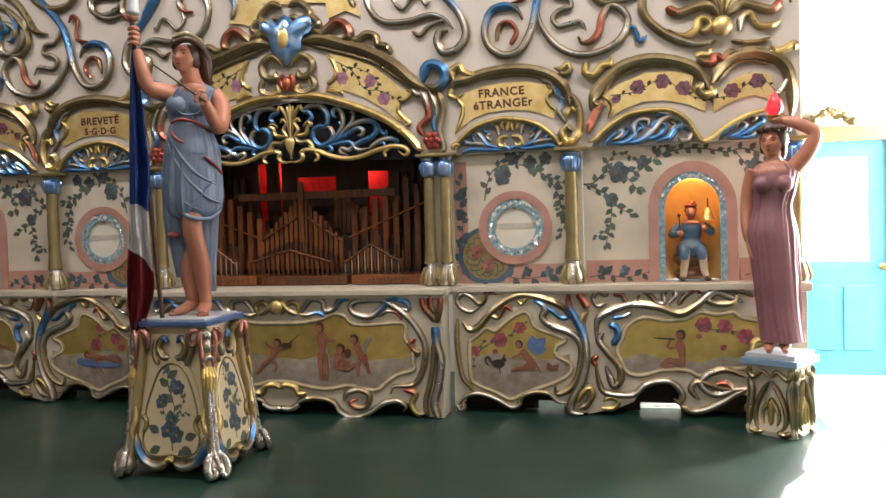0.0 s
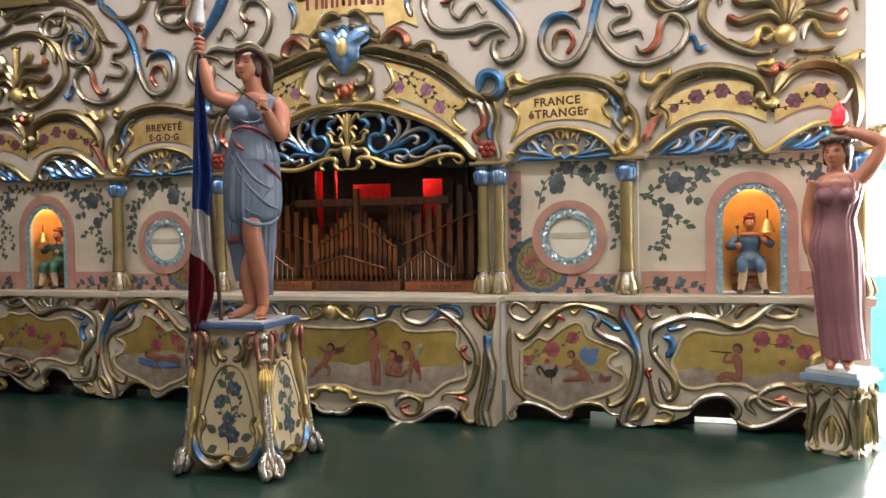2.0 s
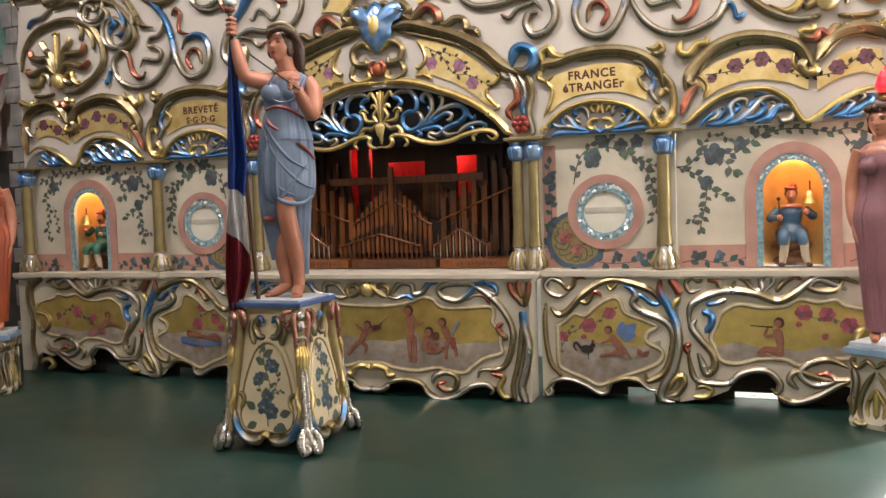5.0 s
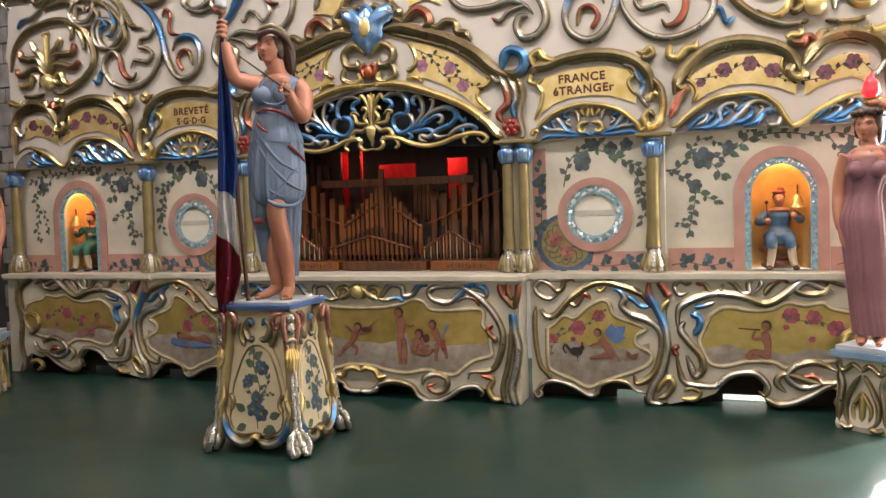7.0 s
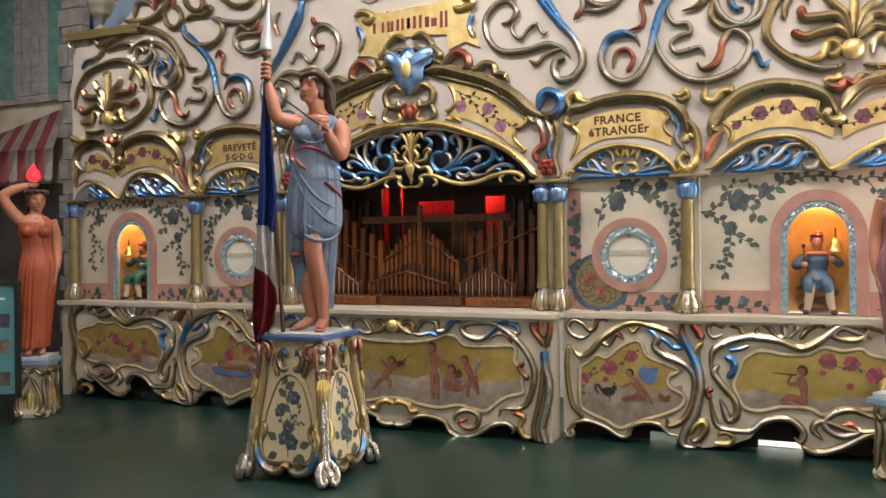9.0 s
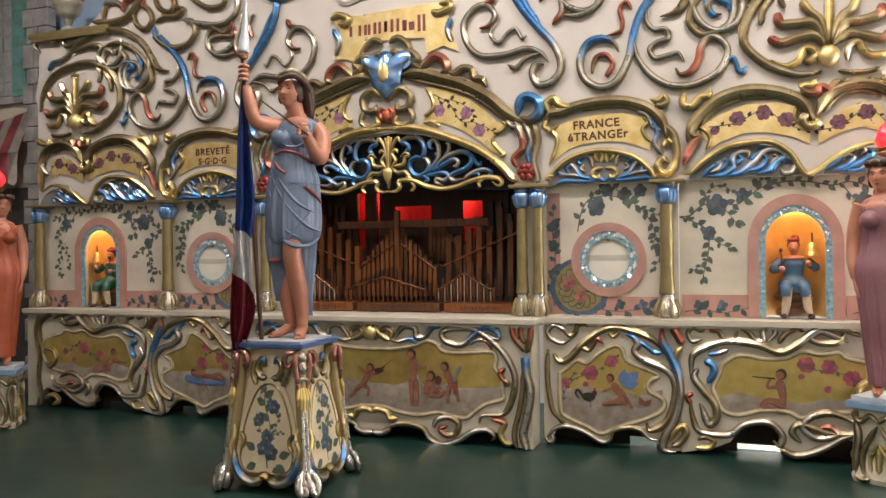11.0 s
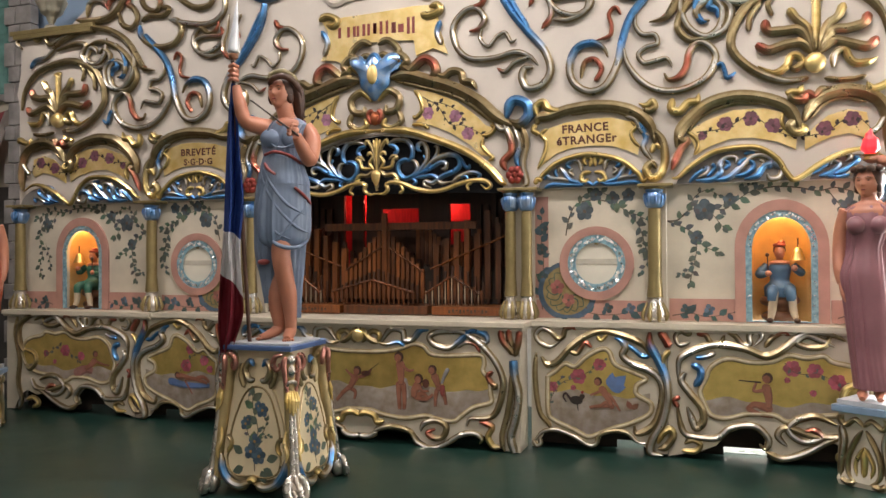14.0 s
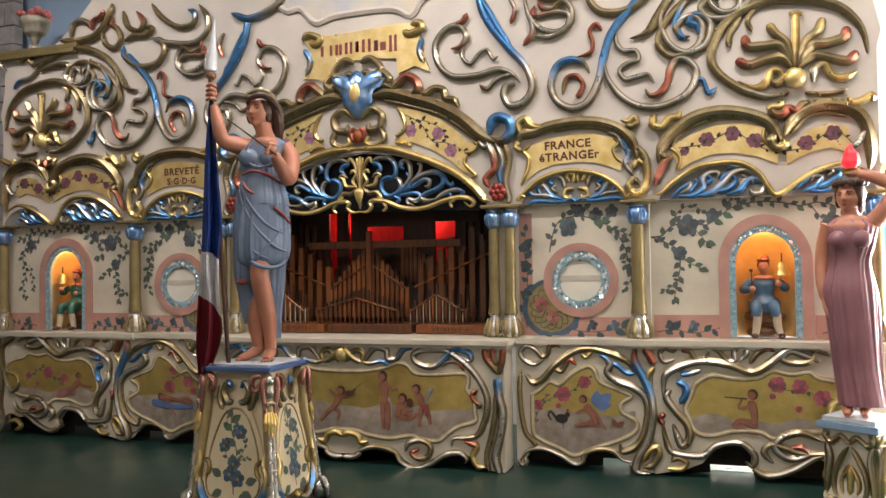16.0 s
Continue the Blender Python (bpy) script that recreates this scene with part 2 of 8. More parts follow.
def stroke(bm, pts, w, tints=(SIL,), y=0.0, h=None, thin=(0.35, 0.25), edge=BRONZE, n=6):
    """A carved scroll: a ridged, tapering band along a line in the plane of the facade, standing proud of it."""
    tint = bm.verts.layers.float_color.get("tint") or bm.verts.layers.float_color.new("tint")
    line = curve(pts, n)
    w *= 1.25
    h = h or w * 1.25
    rows, k = [], len(line)
    for i, p in enumerate(line):
        u = i / (k - 1)
        d = (line[min(i + 1, k - 1)] - line[max(i - 1, 0)])
        d = d.normalized() if d.length > 1e-9 else Vector((1, 0))
        side = Vector((-d.y, d.x))
        s = min(1.0, thin[0] + u * 5.0, thin[1] + (1 - u) * 5.0)
        row = []
        for j, (a, b) in enumerate(SECTION):
            q = p + side * (a * w * s)
            v = bm.verts.new((q.x, y - b * h * (0.4 + 0.6 * s), q.y))
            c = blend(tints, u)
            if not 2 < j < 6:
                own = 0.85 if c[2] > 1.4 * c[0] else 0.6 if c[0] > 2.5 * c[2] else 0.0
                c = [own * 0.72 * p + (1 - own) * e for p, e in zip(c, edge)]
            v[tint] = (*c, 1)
            row.append(v)
        rows.append(row)
    for a, b in zip(rows, rows[1:]):
        for j in range(len(SECTION) - 1):
            bm.faces.new((a[j], a[j + 1], b[j + 1], b[j]))
    for row in (rows[0], rows[-1]):
        bm.faces.new(row)


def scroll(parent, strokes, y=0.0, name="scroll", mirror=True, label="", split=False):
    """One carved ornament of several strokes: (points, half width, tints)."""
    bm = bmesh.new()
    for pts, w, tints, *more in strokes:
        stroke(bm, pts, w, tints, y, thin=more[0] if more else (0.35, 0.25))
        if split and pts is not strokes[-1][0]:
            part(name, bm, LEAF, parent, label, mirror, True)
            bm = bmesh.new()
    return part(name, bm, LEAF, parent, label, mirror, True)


def plate(outline, y0, y1, holes=(), mi=0, bm=None):
    """A board with this outline (x, z) and holes, from y0 (front) to y1."""
    bm = bm or bmesh.new()
    edges, loops = [], []
    for loop in (outline, *holes):
        vs = [bm.verts.new((x, y0, z)) for x, z in loop]
        loops.append(vs)
        edges += [bm.edges.new((vs[i], vs[(i + 1) % len(vs)])) for i in range(len(vs))]
    made = [g for g in bmesh.ops.triangle_fill(bm, use_beauty=True, use_dissolve=False, edges=edges)["geom"] if isinstance(g, bmesh.types.BMFace)]
    back = {}
    for vs in loops:
        for v in vs:
            back[v] = bm.verts.new((v.co.x, y1, v.co.z))
    for f in made:
        f.material_index = mi
        bm.faces.new([back[v] for v in reversed(f.verts[:])]).material_index = mi
    for vs in loops:
        for i in range(len(vs)):
            a, b = vs[i], vs[(i + 1) % len(vs)]
            bm.faces.new((a, b, back[b], back[a])).material_index = mi
    return bm


def ring_pts(cx, cz, rx, rz=None, n=40, a0=0.0, a1=360.0):
    rz = rz or rx
    full = abs(a1 - a0 - 360) < 1e-6
    return [(cx + rx * math.cos(radians(a0 + (a1 - a0) * i / (n if full else n - 1))), cz + rz * math.sin(radians(a0 + (a1 - a0) * i / (n if full else n - 1)))) for i in range(n)]


def lathe(bm, rows, cx=0.0, cy=0.0, n=20, mi=0):
    """Turned work: rows of (radius, z)."""
    rings = []
    for r, z in rows:
        rings.append([bm.verts.new((cx + r * math.cos(2 * math.pi * i / n), cy + r * math.sin(2 * math.pi * i / n), z)) for i in range(n)])
    for a, b in zip(rings, rings[1:]):
        for i in range(n):
            bm.faces.new((a[i], a[(i + 1) % n], b[(i + 1) % n], b[i])).material_index = mi
    for ring in (rings[0], rings[-1]):
        bm.faces.new(ring).material_index = mi


def tube(bm, pts, radii, n=10, mi=0, flat=1.0, smooth_line=5):
    """A limb or rod along 3D points, with a radius at each."""
    line = curve(pts, smooth_line)
    k, rings, before, q = len(line), [], None, None
    for i, p in enumerate(line):
        s = i / (k - 1) * (len(radii) - 1)
        j = min(int(s), len(radii) - 2)
        r = radii[j] + (radii[j + 1] - radii[j]) * (s - j)
        d = (line[min(i + 1, k - 1)] - line[max(i - 1, 0)]).normalized()
        q = d.to_track_quat("Z", "Y") if q is None else before.rotation_difference(d) @ q
        before = d
        rings.append([bm.verts.new(p + q @ Vector((r * math.cos(2 * math.pi * a / n), r * flat * math.sin(2 * math.pi * a / n), 0))) for a in range(n)])
    for a, b in zip(rings, rings[1:]):
        for i in range(n):
            bm.faces.new((a[i], a[(i + 1) % n], b[(i + 1) % n], b[i])).material_index = mi
    for ring in (rings[0], rings[-1]):
        bm.faces.new(ring).material_index = mi


def ball(bm, c, r, mi=0, seg=14, rings=9):
    r = r if isinstance(r, (tuple, list)) else (r, r, r)
    got = bmesh.ops.create_uvsphere(bm, u_segments=seg, v_segments=rings, radius=1.0, matrix=Matrix.Translation(c) @ Matrix.Diagonal((*r, 1)))
    for f in {f for v in got["verts"] for f in v.link_faces}:
        f.material_index = mi


def blob(bm, pts, y, color, fan=True):
    """A flat painted patch: its outline (x, z) and its colour."""
    tint = bm.verts.layers.float_color.get("tint") or bm.verts.layers.float_color.new("tint")
    vs = []
    for x, z in pts:
        v = bm.verts.new((x, y, z))
        v[tint] = (*color, 1)
        vs.append(v)
    bm.faces.new(vs)


def leaf(bm, x, z, size, turn, y, color=P_LEAF):
    c, s = math.cos(turn), math.sin(turn)
    shape = ((0, 0), (0.25, 0.26), (0.5, 0.31), (0.78, 0.17), (1.0, 0.0), (0.78, -0.17), (0.5, -0.31), (0.25, -0.26))
    blob(bm, [(x + size * (a * c - b * s), z + size * (a * s + b * c)) for a, b in shape], y, color)


def flower(bm, x, z, r, y, color, heart=P_STEM, petals=5, turn=0.3):
    for i in range(petals):
        a = turn + 2 * math.pi * i / petals
        blob(bm, ring_pts(x + 0.55 * r * math.cos(a), z + 0.55 * r * math.sin(a), (0.42 + 0.06 * (i % 2)) * r, n=9), y + 0.0004 * i, [k * (0.72 + 0.24 * (i % 3)) for k in color])
    blob(bm, ring_pts(x, z, 0.2 * r, n=8), y - 0.0008, heart)


def ribbon(bm, pts, w, y, color, n=5):
    tint = bm.verts.layers.float_color.get("tint") or bm.verts.layers.float_color.new("tint")
    line = curve(pts, n)
    prev = None
    for i, p in enumerate(line):
        d = (line[min(i + 1, len(line) - 1)] - line[max(i - 1, 0)]).normalized()
        s = Vector((-d.y, d.x)) * w * (1 - 0.5 * i / len(line))
        pair = [bm.verts.new((p.x + s.x, y, p.y + s.y)), bm.verts.new((p.x - s.x, y, p.y - s.y))]
        for v in pair:
            v[tint] = (*color, 1)
        if prev:
            bm.faces.new((prev[0], prev[1], pair[1], pair[0]))
        prev = pair


def vine(bm, pts, w, y, rng, size=0.055, step=0.05, color=P_LEAF, stem=P_STEM):
    """A painted twig with leaves on both sides."""
    ribbon(bm, pts, w, y, stem)
    line = curve(pts, 10)
    step *= 0.85
    run, side = 0.0, 1
    for a, b in zip(line, line[1:]):
        run += (b - a).length
        if run > step:
            run, side = 0.0, -side
            d = math.atan2(b.y - a.y, b.x - a.x) + side * rng.uniform(0.5, 1.15)
            leaf(bm, b.x, b.y, 1.12 * size * rng.uniform(0.65, 1.25), d, y - 0.0006 - 0.0008 * rng.random(), [k * rng.uniform(0.8, 1.2) for k in color])
    d = line[-1] - line[-2]
    leaf(bm, line[-1].x, line[-1].y, size, math.atan2(d.y, d.x), y - 0.001, color)


def words(name, text, size, parent, at, material, depth=0.001, space=1.0):
    c = bpy.data.curves.new(name, "FONT")
    c.body, c.size, c.align_x, c.align_y, c.extrude, c.space_character = text, size, "CENTER", "CENTER", depth, space
    c.resolution_u, c.offset = 3, 0.0028
    c.materials.append(material)
    flat = bpy.data.objects.new(name, c)
    scene.collection.objects.link(flat)
    mesh = bpy.data.meshes.new_from_object(flat.evaluated_get(bpy.context.evaluated_depsgraph_get()))
    bpy.data.objects.remove(flat)
    ob = new(name, mesh)
    ob.parent = parent
    ob.matrix_basis = at
    return ob



# ---------------------------------------------------------------- the hall
def setting(name, bm, material, label, category, smooth=False):
    ob = part(name, bm, material, None, "", smooth=smooth)
    return tagged(ob, label, category, "", "structure")


FLOOR = -0.04    # level of the hall floor; the organ stands on it
floor = setting("floor", boxed(-9, 6.6, -11, 3.2, FLOOR - 0.1, FLOOR), GROUND, "dark green glossy painted concrete floor", "floor")
setting("ceiling", boxed(-9, 6.6, -11, 3.2, 5.2, 5.3), CEIL, "white painted hall ceiling", "ceiling")
setting("wall_south", boxed(-9, 6.6, -11.15, -11, FLOOR, 5.2), WALL, "warm white painted hall wall", "wall")
setting("wall_west", boxed(-9.15, -9, -11, 3.2, FLOOR, 5.2), WALL, "warm white painted hall wall", "wall")
# unseen wall; its opening is made up to go with the side fill
bm = bmesh.new()
for args in ((6.6, 6.75, -11, -0.8, FLOOR, 5.2), (6.6, 6.75, 1.4, 3.2, FLOOR, 5.2), (6.6, 6.75, -0.8, 1.4, FLOOR, 0.6), (6.6, 6.75, -0.8, 1.4, 2.9, 5.2)):
    box(bm, *args)
setting("wall_east", bm, WALL, "warm white painted hall wall with an added unseen opening", "wall")
# wall with the door and a tall window, set back behind the organ's end
bm = bmesh.new()
for args in ((-9, 4.1, 1.5, 1.62, FLOOR, 5.2), (4.98, 5.2, 1.5, 1.62, FLOOR, 5.2), (6.4, 6.6, 1.5, 1.62, FLOOR, 5.2), (4.1, 4.98, 1.5, 1.62, 2.09, 5.2), (5.2, 6.4, 1.5, 1.62, FLOOR, 0.5), (5.2, 6.4, 1.5, 1.62, 2.6, 5.2)):
    box(bm, *args)
setting("wall_north", bm, WHITE, "white painted wall round the blue door", "wall")
bm = bmesh.new()
for x in (5.2, 5.77, 6.34):
    box(bm, x, x + 0.06, 1.53, 1.6, 0.5, 2.6)
for z in (0.5, 2.54):
    for x in (5.26, 5.83):
        box(bm, x, x + 0.51, 1.53, 1.6, z, z + 0.06)
setting("window_1", bm, WHITE, "white tall window frame beside the door", "window")
setting("backdrop", boxed(-8, 24, 9.0, 9.1, -0.3, 3.6), mat("bright_outdoor_haze", (1.0, 0.98, 0.95), 0.9, emit=7.0), "bright hazy daylight outside the door", "backdrop")

# blue door with a glass pane
door = thing("door_1", "sky-blue half-glazed door standing closed in a pine frame", "door", kind="structure")
bm = plate([(4.13, FLOOR + 0.015), (4.95, FLOOR + 0.015), (4.95, 2.06), (4.13, 2.06)], 1.50, 1.55, [[(4.28, 1.0), (4.80, 1.0), (4.80, 1.92), (4.28, 1.92)]])
leaf_ob = part("door_leaf", bm, DOORBLUE, door)
for x in (4.24, 4.58):
    bm = boxed(x, x + 0.26, 1.488, 1.5, 0.2, 0.78, 0.01)
    part("raised_panel", bm, DOORBLUE, leaf_ob)
ob = part("pane", boxed(4.28, 4.80, 1.52, 1.528, 1.0, 1.92), GLASS, leaf_ob)
ob.visible_shadow = False
bm = bmesh.new()
lathe(bm, ((0.012, 0), (0.012, 0.04), (0.03, 0.045), (0.032, 0.07), (0.02, 0.085)), n=14)
part("door_knob", bm, BRASS, leaf_ob, smooth=True, at=pose(4.89, 1.5, 0.95, 90, 0, 0))
bm = bmesh.new()
for args in ((4.03, 4.13, 1.46, 1.53, FLOOR, 2.06), (4.95, 5.05, 1.46, 1.53, FLOOR, 2.06), (4.0, 5.08, 1.45, 1.53, 2.06, 2.19)):
    box(bm, *args, 0.006)
part("door_frame", bm, PINE, door, "varnished pine door frame")
# carved swag above the door
swag = thing("carved_garland", "gilded carved leaf garland above the blue door", "ornament")
bm = bmesh.new()
rng = random.Random(3)
for i in range(60):
    u = i / 59
    x = 4.05 + 0.62 * u
    z = 2.27 + 0.05 * math.cos(u * 9) + rng.uniform(-0.05, 0.05) * (1.2 - u)
    ball(bm, (x, 1.44 + rng.uniform(-0.03, 0.01), z), (rng.uniform(0.02, 0.045), 0.03, rng.uniform(0.015, 0.035)), seg=7, rings=5)
ball(bm, (4.19, 1.40, 2.29), (0.05, 0.05, 0.065))
part("leafage", bm, OLIVE, swag, smooth=True)
# outside, bright day: pale ground
setting("ground_outside", boxed(-30, 40, 3.2, 60, -0.3, -0.2), WHITE, "pale sunlit ground outside the hall", "ground")
# floor by the door and behind the organ, daylight put into its pale colour
setting("floor_mat", boxed(4.03, 6.6, -0.68, 0.115, FLOOR, FLOOR + 0.004), mat("daylit_patch_floor", (0.33, 0.36, 0.34), 0.3, grain=0.06, scale=3), "floor by the door, painted pale for the daylight on it", "floor")
setting("floor_entry", boxed(2.3, 6.6, 0.12, 1.5, FLOOR, FLOOR + 0.004), mat("daylit_entry_floor", (0.30, 0.33, 0.31), 0.28, grain=0.06, scale=3), "entry floor, painted pale for the daylight on it", "floor")

# ceiling lamps
tube_lamp = thing("ceiling_lamp", "long white ceiling lamp with a glowing diffuser", "lamp", pose(-3.0, -1.85, 5.2), "ceiling lamps of the hall")
part("lamp_housing", boxed(-0.62, 0.62, -0.18, 0.18, -0.1, 0.0, 0.01), WHITE, tube_lamp)
part("diffuser", boxed(-0.58, 0.58, -0.15, 0.15, -0.14, -0.1), LAMPGLOW, tube_lamp)
for lx, ly in ((0.3, -1.85), (3.2, -1.85), (-2.4, -6.8), (0.6, -6.8), (3.4, -6.8)):
    copy_thing(tube_lamp, pose(lx, ly, 5.2))

# painted village wall beside the organ
mural = thing("wall_mural", "painted village wall with shuttered window and striped awning", "mural", kind="structure")
setting_board = part("mural_board", boxed(-9, -4.28, 0.32, 0.42, FLOOR, 5.2), STUCCO, mural, "stucco-coloured painted board")
bm = bmesh.new()
zq, k = FLOOR, 0
pieces = []
while zq < 5.1:
    hq = 0.2 + 0.05 * math.sin(k * 2.3)
    pieces.append((zq, hq, k % 2))
    zq += hq + 0.008
    k += 1
for z, hq, odd in pieces:
    split = -4.21 if odd else -4.14
    for x0, x1 in ((-4.36 if odd else -4.30, split - 0.004), (split + 0.004, -4.0)):
        bm = boxed(x0, x1, 0.20, 0.31, z, z + hq, 0.008)
        part("stone", bm, STONE, mural)
part("sky_board", boxed(-4.27, -1.8, 0.42, 0.46, 2.6, 5.2), SKYWALL, mural, "blue-grey painted wall above the organ")
RAISE = pose(-0.10, 0, 0.38)
bm = plate([(-5.06, 2.86), (-4.52, 2.86), (-4.52, 3.95), (-4.62, 4.15), (-4.79, 4.22), (-4.96, 4.15), (-5.06, 3.95)], 0.305, 0.319)
win = part("mural_window", bm, mat("painted_window_panes", (0.33, 0.34, 0.33), 0.6, grain=0.1, scale=12), mural, "painted arched window with small panes", at=RAISE)
bm = bmesh.new()
for x in (-4.93, -4.79, -4.65):
    box(bm, x - 0.008, x + 0.008, 0.298, 0.304, 2.88, 4.15)
for i in range(7):
    box(bm, -5.04, -4.54, 0.298, 0.3035, 3.0 + 0.17 * i, 3.012 + 0.17 * i)
part("glazing_bar", bm, STONE, win)
for x0 in (-5.30, -4.52):
    bm = bmesh.new()
    box(bm, x0, x0 + 0.24, 0.295, 0.317, 2.84, 4.06, 0.006)
    for i in range(4):
        box(bm, x0 + 0.03, x0 + 0.21, 0.288, 0.295, 2.9 + 0.29 * i, 3.12 + 0.29 * i, 0.003)
    part("shutter", bm, SHUTTER, mural, "green painted window shutter", at=RAISE)
part("window_sill", boxed(-5.34, -4.24, 0.27, 0.317, 2.76, 2.83, 0.006), STONE, mural, at=RAISE)
for i in range(12):
    x = -5.9 + 0.135 * i
    bm = bmesh.new()
    vs = [bm.verts.new(v) for v in ((x, 0.1, 2.30), (x + 0.135, 0.1, 2.30), (x + 0.135, 0.31, 2.46 + 0.03 * i), (x, 0.31, 2.43 + 0.03 * i))]
    bm.faces.new(vs)
    low = [bm.verts.new(v) for v in ((x, 0.095, 1.98), (x + 0.07, 0.095, 1.94), (x + 0.135, 0.095, 1.98))]
    bm.faces.new((vs[0], vs[1], low[2], low[1], low[0]))
    bmesh.ops.solidify(bm, geom=bm.faces[:], thickness=0.004)
    part("awning_stripe", bm, (AWNRED, AWNWHITE)[i % 2], mural, ("faded red awning stripe", "faded cream awning stripe")[i % 2], at=pose(-0.05, 0, 0.28))
part("shop_front", boxed(-6.4, -4.38, 0.30, 0.318, FLOOR, 2.22), mat("painted_dark_shop", (0.07, 0.062, 0.058), 0.8, grain=0.15, scale=3), mural, "dark painted shop front under the awning")


# ---------------------------------------------------------------- the organ
organ = thing("fairground_organ", "cream carved fairground organ front with gilded and lacquered scrolls", "organ")
LED = 0.95      # height of the ledge
CAP = 1.985     # height of the capitals' top


def turned(rows, cx, cy, n=20):
    bm = bmesh.new()
    lathe(bm, rows, cx, cy, n)
    return bm


# upper board with its arched opening
arch = [(1.10, 1.99)] + [(1.12, 2.03), (1.04, 2.11), (0.83, 2.26), (0.58, 2.38), (0.28, 2.47)] + [(0.0, 2.50)]
arch = arch + [(-x, z) for x, z in reversed(arch[:-1])]
half = [(1.10, CAP), (3.95, CAP), (3.95, 3.0), (3.98, 3.12), (3.93, 3.36), (3.93, 3.66), (3.35, 3.72), (3.05, 3.95), (2.5, 4.5), (1.5, 4.9)]
outline = half + [(-x, z) for x, z in reversed(half)] + list(reversed(arch))[1:-1]
part("upper_board", plate(outline, 0.02, 0.08), PUTTY, organ, "putty-painted upper board")
UB = organ

# mid panels: porthole bay and niche bay
hole = ring_pts(1.85, 1.39, 0.20, n=36)
part("porthole_panel", plate([(1.36, LED), (2.38, LED), (2.38, CAP), (1.36, CAP)], 0.07, 0.10, [hole]), CREAM, organ, mirror=True)
nic = [(2.99, LED + 0.005), (3.39, LED + 0.005), (3.39, 1.50)] + ring_pts(3.19, 1.50, 0.20, 0.225, 15, 0, 180)[1:-1] + [(2.99, 1.50)]
pan = [(2.38, LED), (2.975, LED), (2.975, LED + 0.004), (3.405, LED + 0.004), (3.405, LED), (3.94, LED), (3.94, CAP), (2.38, CAP)]
part("niche_panel", plate([(2.385, LED - 0.004), (3.94, LED - 0.004), (3.94, CAP), (2.385, CAP)], 0.07, 0.10, [nic]), CREAM, organ, mirror=True)
part("inner_jamb", boxed(1.12, 1.36, 0.06, 0.11, LED, CAP), CREAM, organ, mirror=True)
# rose dado strips along the ledge
part("dado", boxed(1.37, 2.25, 0.064, 0.07, LED + 0.004, LED + 0.15), ROSE, organ, "dusty rose painted dado", mirror=True)
part("dado", boxed(2.4, 2.88, 0.064, 0.07, LED + 0.004, LED + 0.17), ROSE, organ, "dusty rose painted dado", mirror=True)
part("dado", boxed(3.52, 3.93, 0.064, 0.07, LED + 0.004, LED + 0.17), ROSE, organ, "dusty rose painted dado", mirror=True)
part("side_strip", boxed(1.362, 1.47, 0.0655, 0.0695, LED + 0.16, CAP - 0.06), ROSE, organ, "dusty rose painted strip with vine", mirror=True)

def chip(bm, cx, cz, r, turn):
    """A bit of mirror pressed into the mosaic, a little askew."""
    lean, roll = rng.uniform(-0.3, 0.3), rng.uniform(-0.3, 0.3)
    rim = []
    for k in range(4):
        u, v = r * rng.uniform(0.7, 1.2) * math.cos(turn + k * 1.57), r * rng.uniform(0.7, 1.2) * math.sin(turn + k * 1.57)
        rim.append(bm.verts.new((cx + u, 0.052 + lean * u + roll * v, cz + v)))
    bm.faces.new(rim)


# porthole ring and drum skin
porthole = part("porthole_ring", plate(ring_pts(1.85, 1.39, 0.29, n=48), 0.05, 0.07, [ring_pts(1.85, 1.39, 0.225, n=48)]), ROSE, organ, "dusty rose porthole ring", mirror=True)
part("mosaic_ring", plate(ring_pts(1.85, 1.39, 0.224, n=48), 0.056, 0.068, [ring_pts(1.85, 1.39, 0.163, n=48)]), TEAL, porthole, "pale teal ring set with mirror chips", mirror=True)
rng = random.Random(8)
bm = bmesh.new()
for i in range(66):
    a, r = 2 * math.pi * i / 66 + rng.uniform(-0.03, 0.03), rng.choice((0.182, 0.194, 0.206))
    cx, cz, s = 1.85 + r * math.cos(a), 1.39 + r * math.sin(a), rng.uniform(0.010, 0.020)
    chip(bm, cx, cz, s, a)
tagged(part("mirror_chips", bm, MIRROR, porthole, "small mirror chips", mirror=True), kind="stuff")
part("drum_skin", plate(ring_pts(1.85, 1.39, 0.1985, n=40), 0.0745, 0.085), SCREEN, organ, "off-white drum skin behind the porthole", mirror=True)
bm = bmesh.new()
box(bm, 1.69, 2.01, 0.0715, 0.0740, 1.38, 1.425)
part("drum_bar", bm, mat("grey_strap_paint", (0.56, 0.51, 0.42), 0.6), organ, "greyish strap across the drum skin", mirror=True)
part("hook", boxed(1.835, 1.865, 0.060, 0.073, 1.535, 1.56, 0.004), OLIVE, organ, mirror=True)

# niche: lined recess with an arched rose surround and mosaic band
rose_arch = [(2.87, LED), (3.51, LED), (3.51, 1.50)] + ring_pts(3.19, 1.50, 0.32, 0.355, 21, 0, 180)[1:-1] + [(2.87, 1.50)]
inner = [(2.945, LED + 0.004), (3.435, LED + 0.004), (3.435, 1.50)] + ring_pts(3.19, 1.50, 0.245, 0.275, 21, 0, 180)[1:-1] + [(2.945, 1.50)]
niche = part("niche_surround", plate(rose_arch, 0.048, 0.07, [inner]), ROSE, organ, "dusty rose arched niche surround", mirror=True)
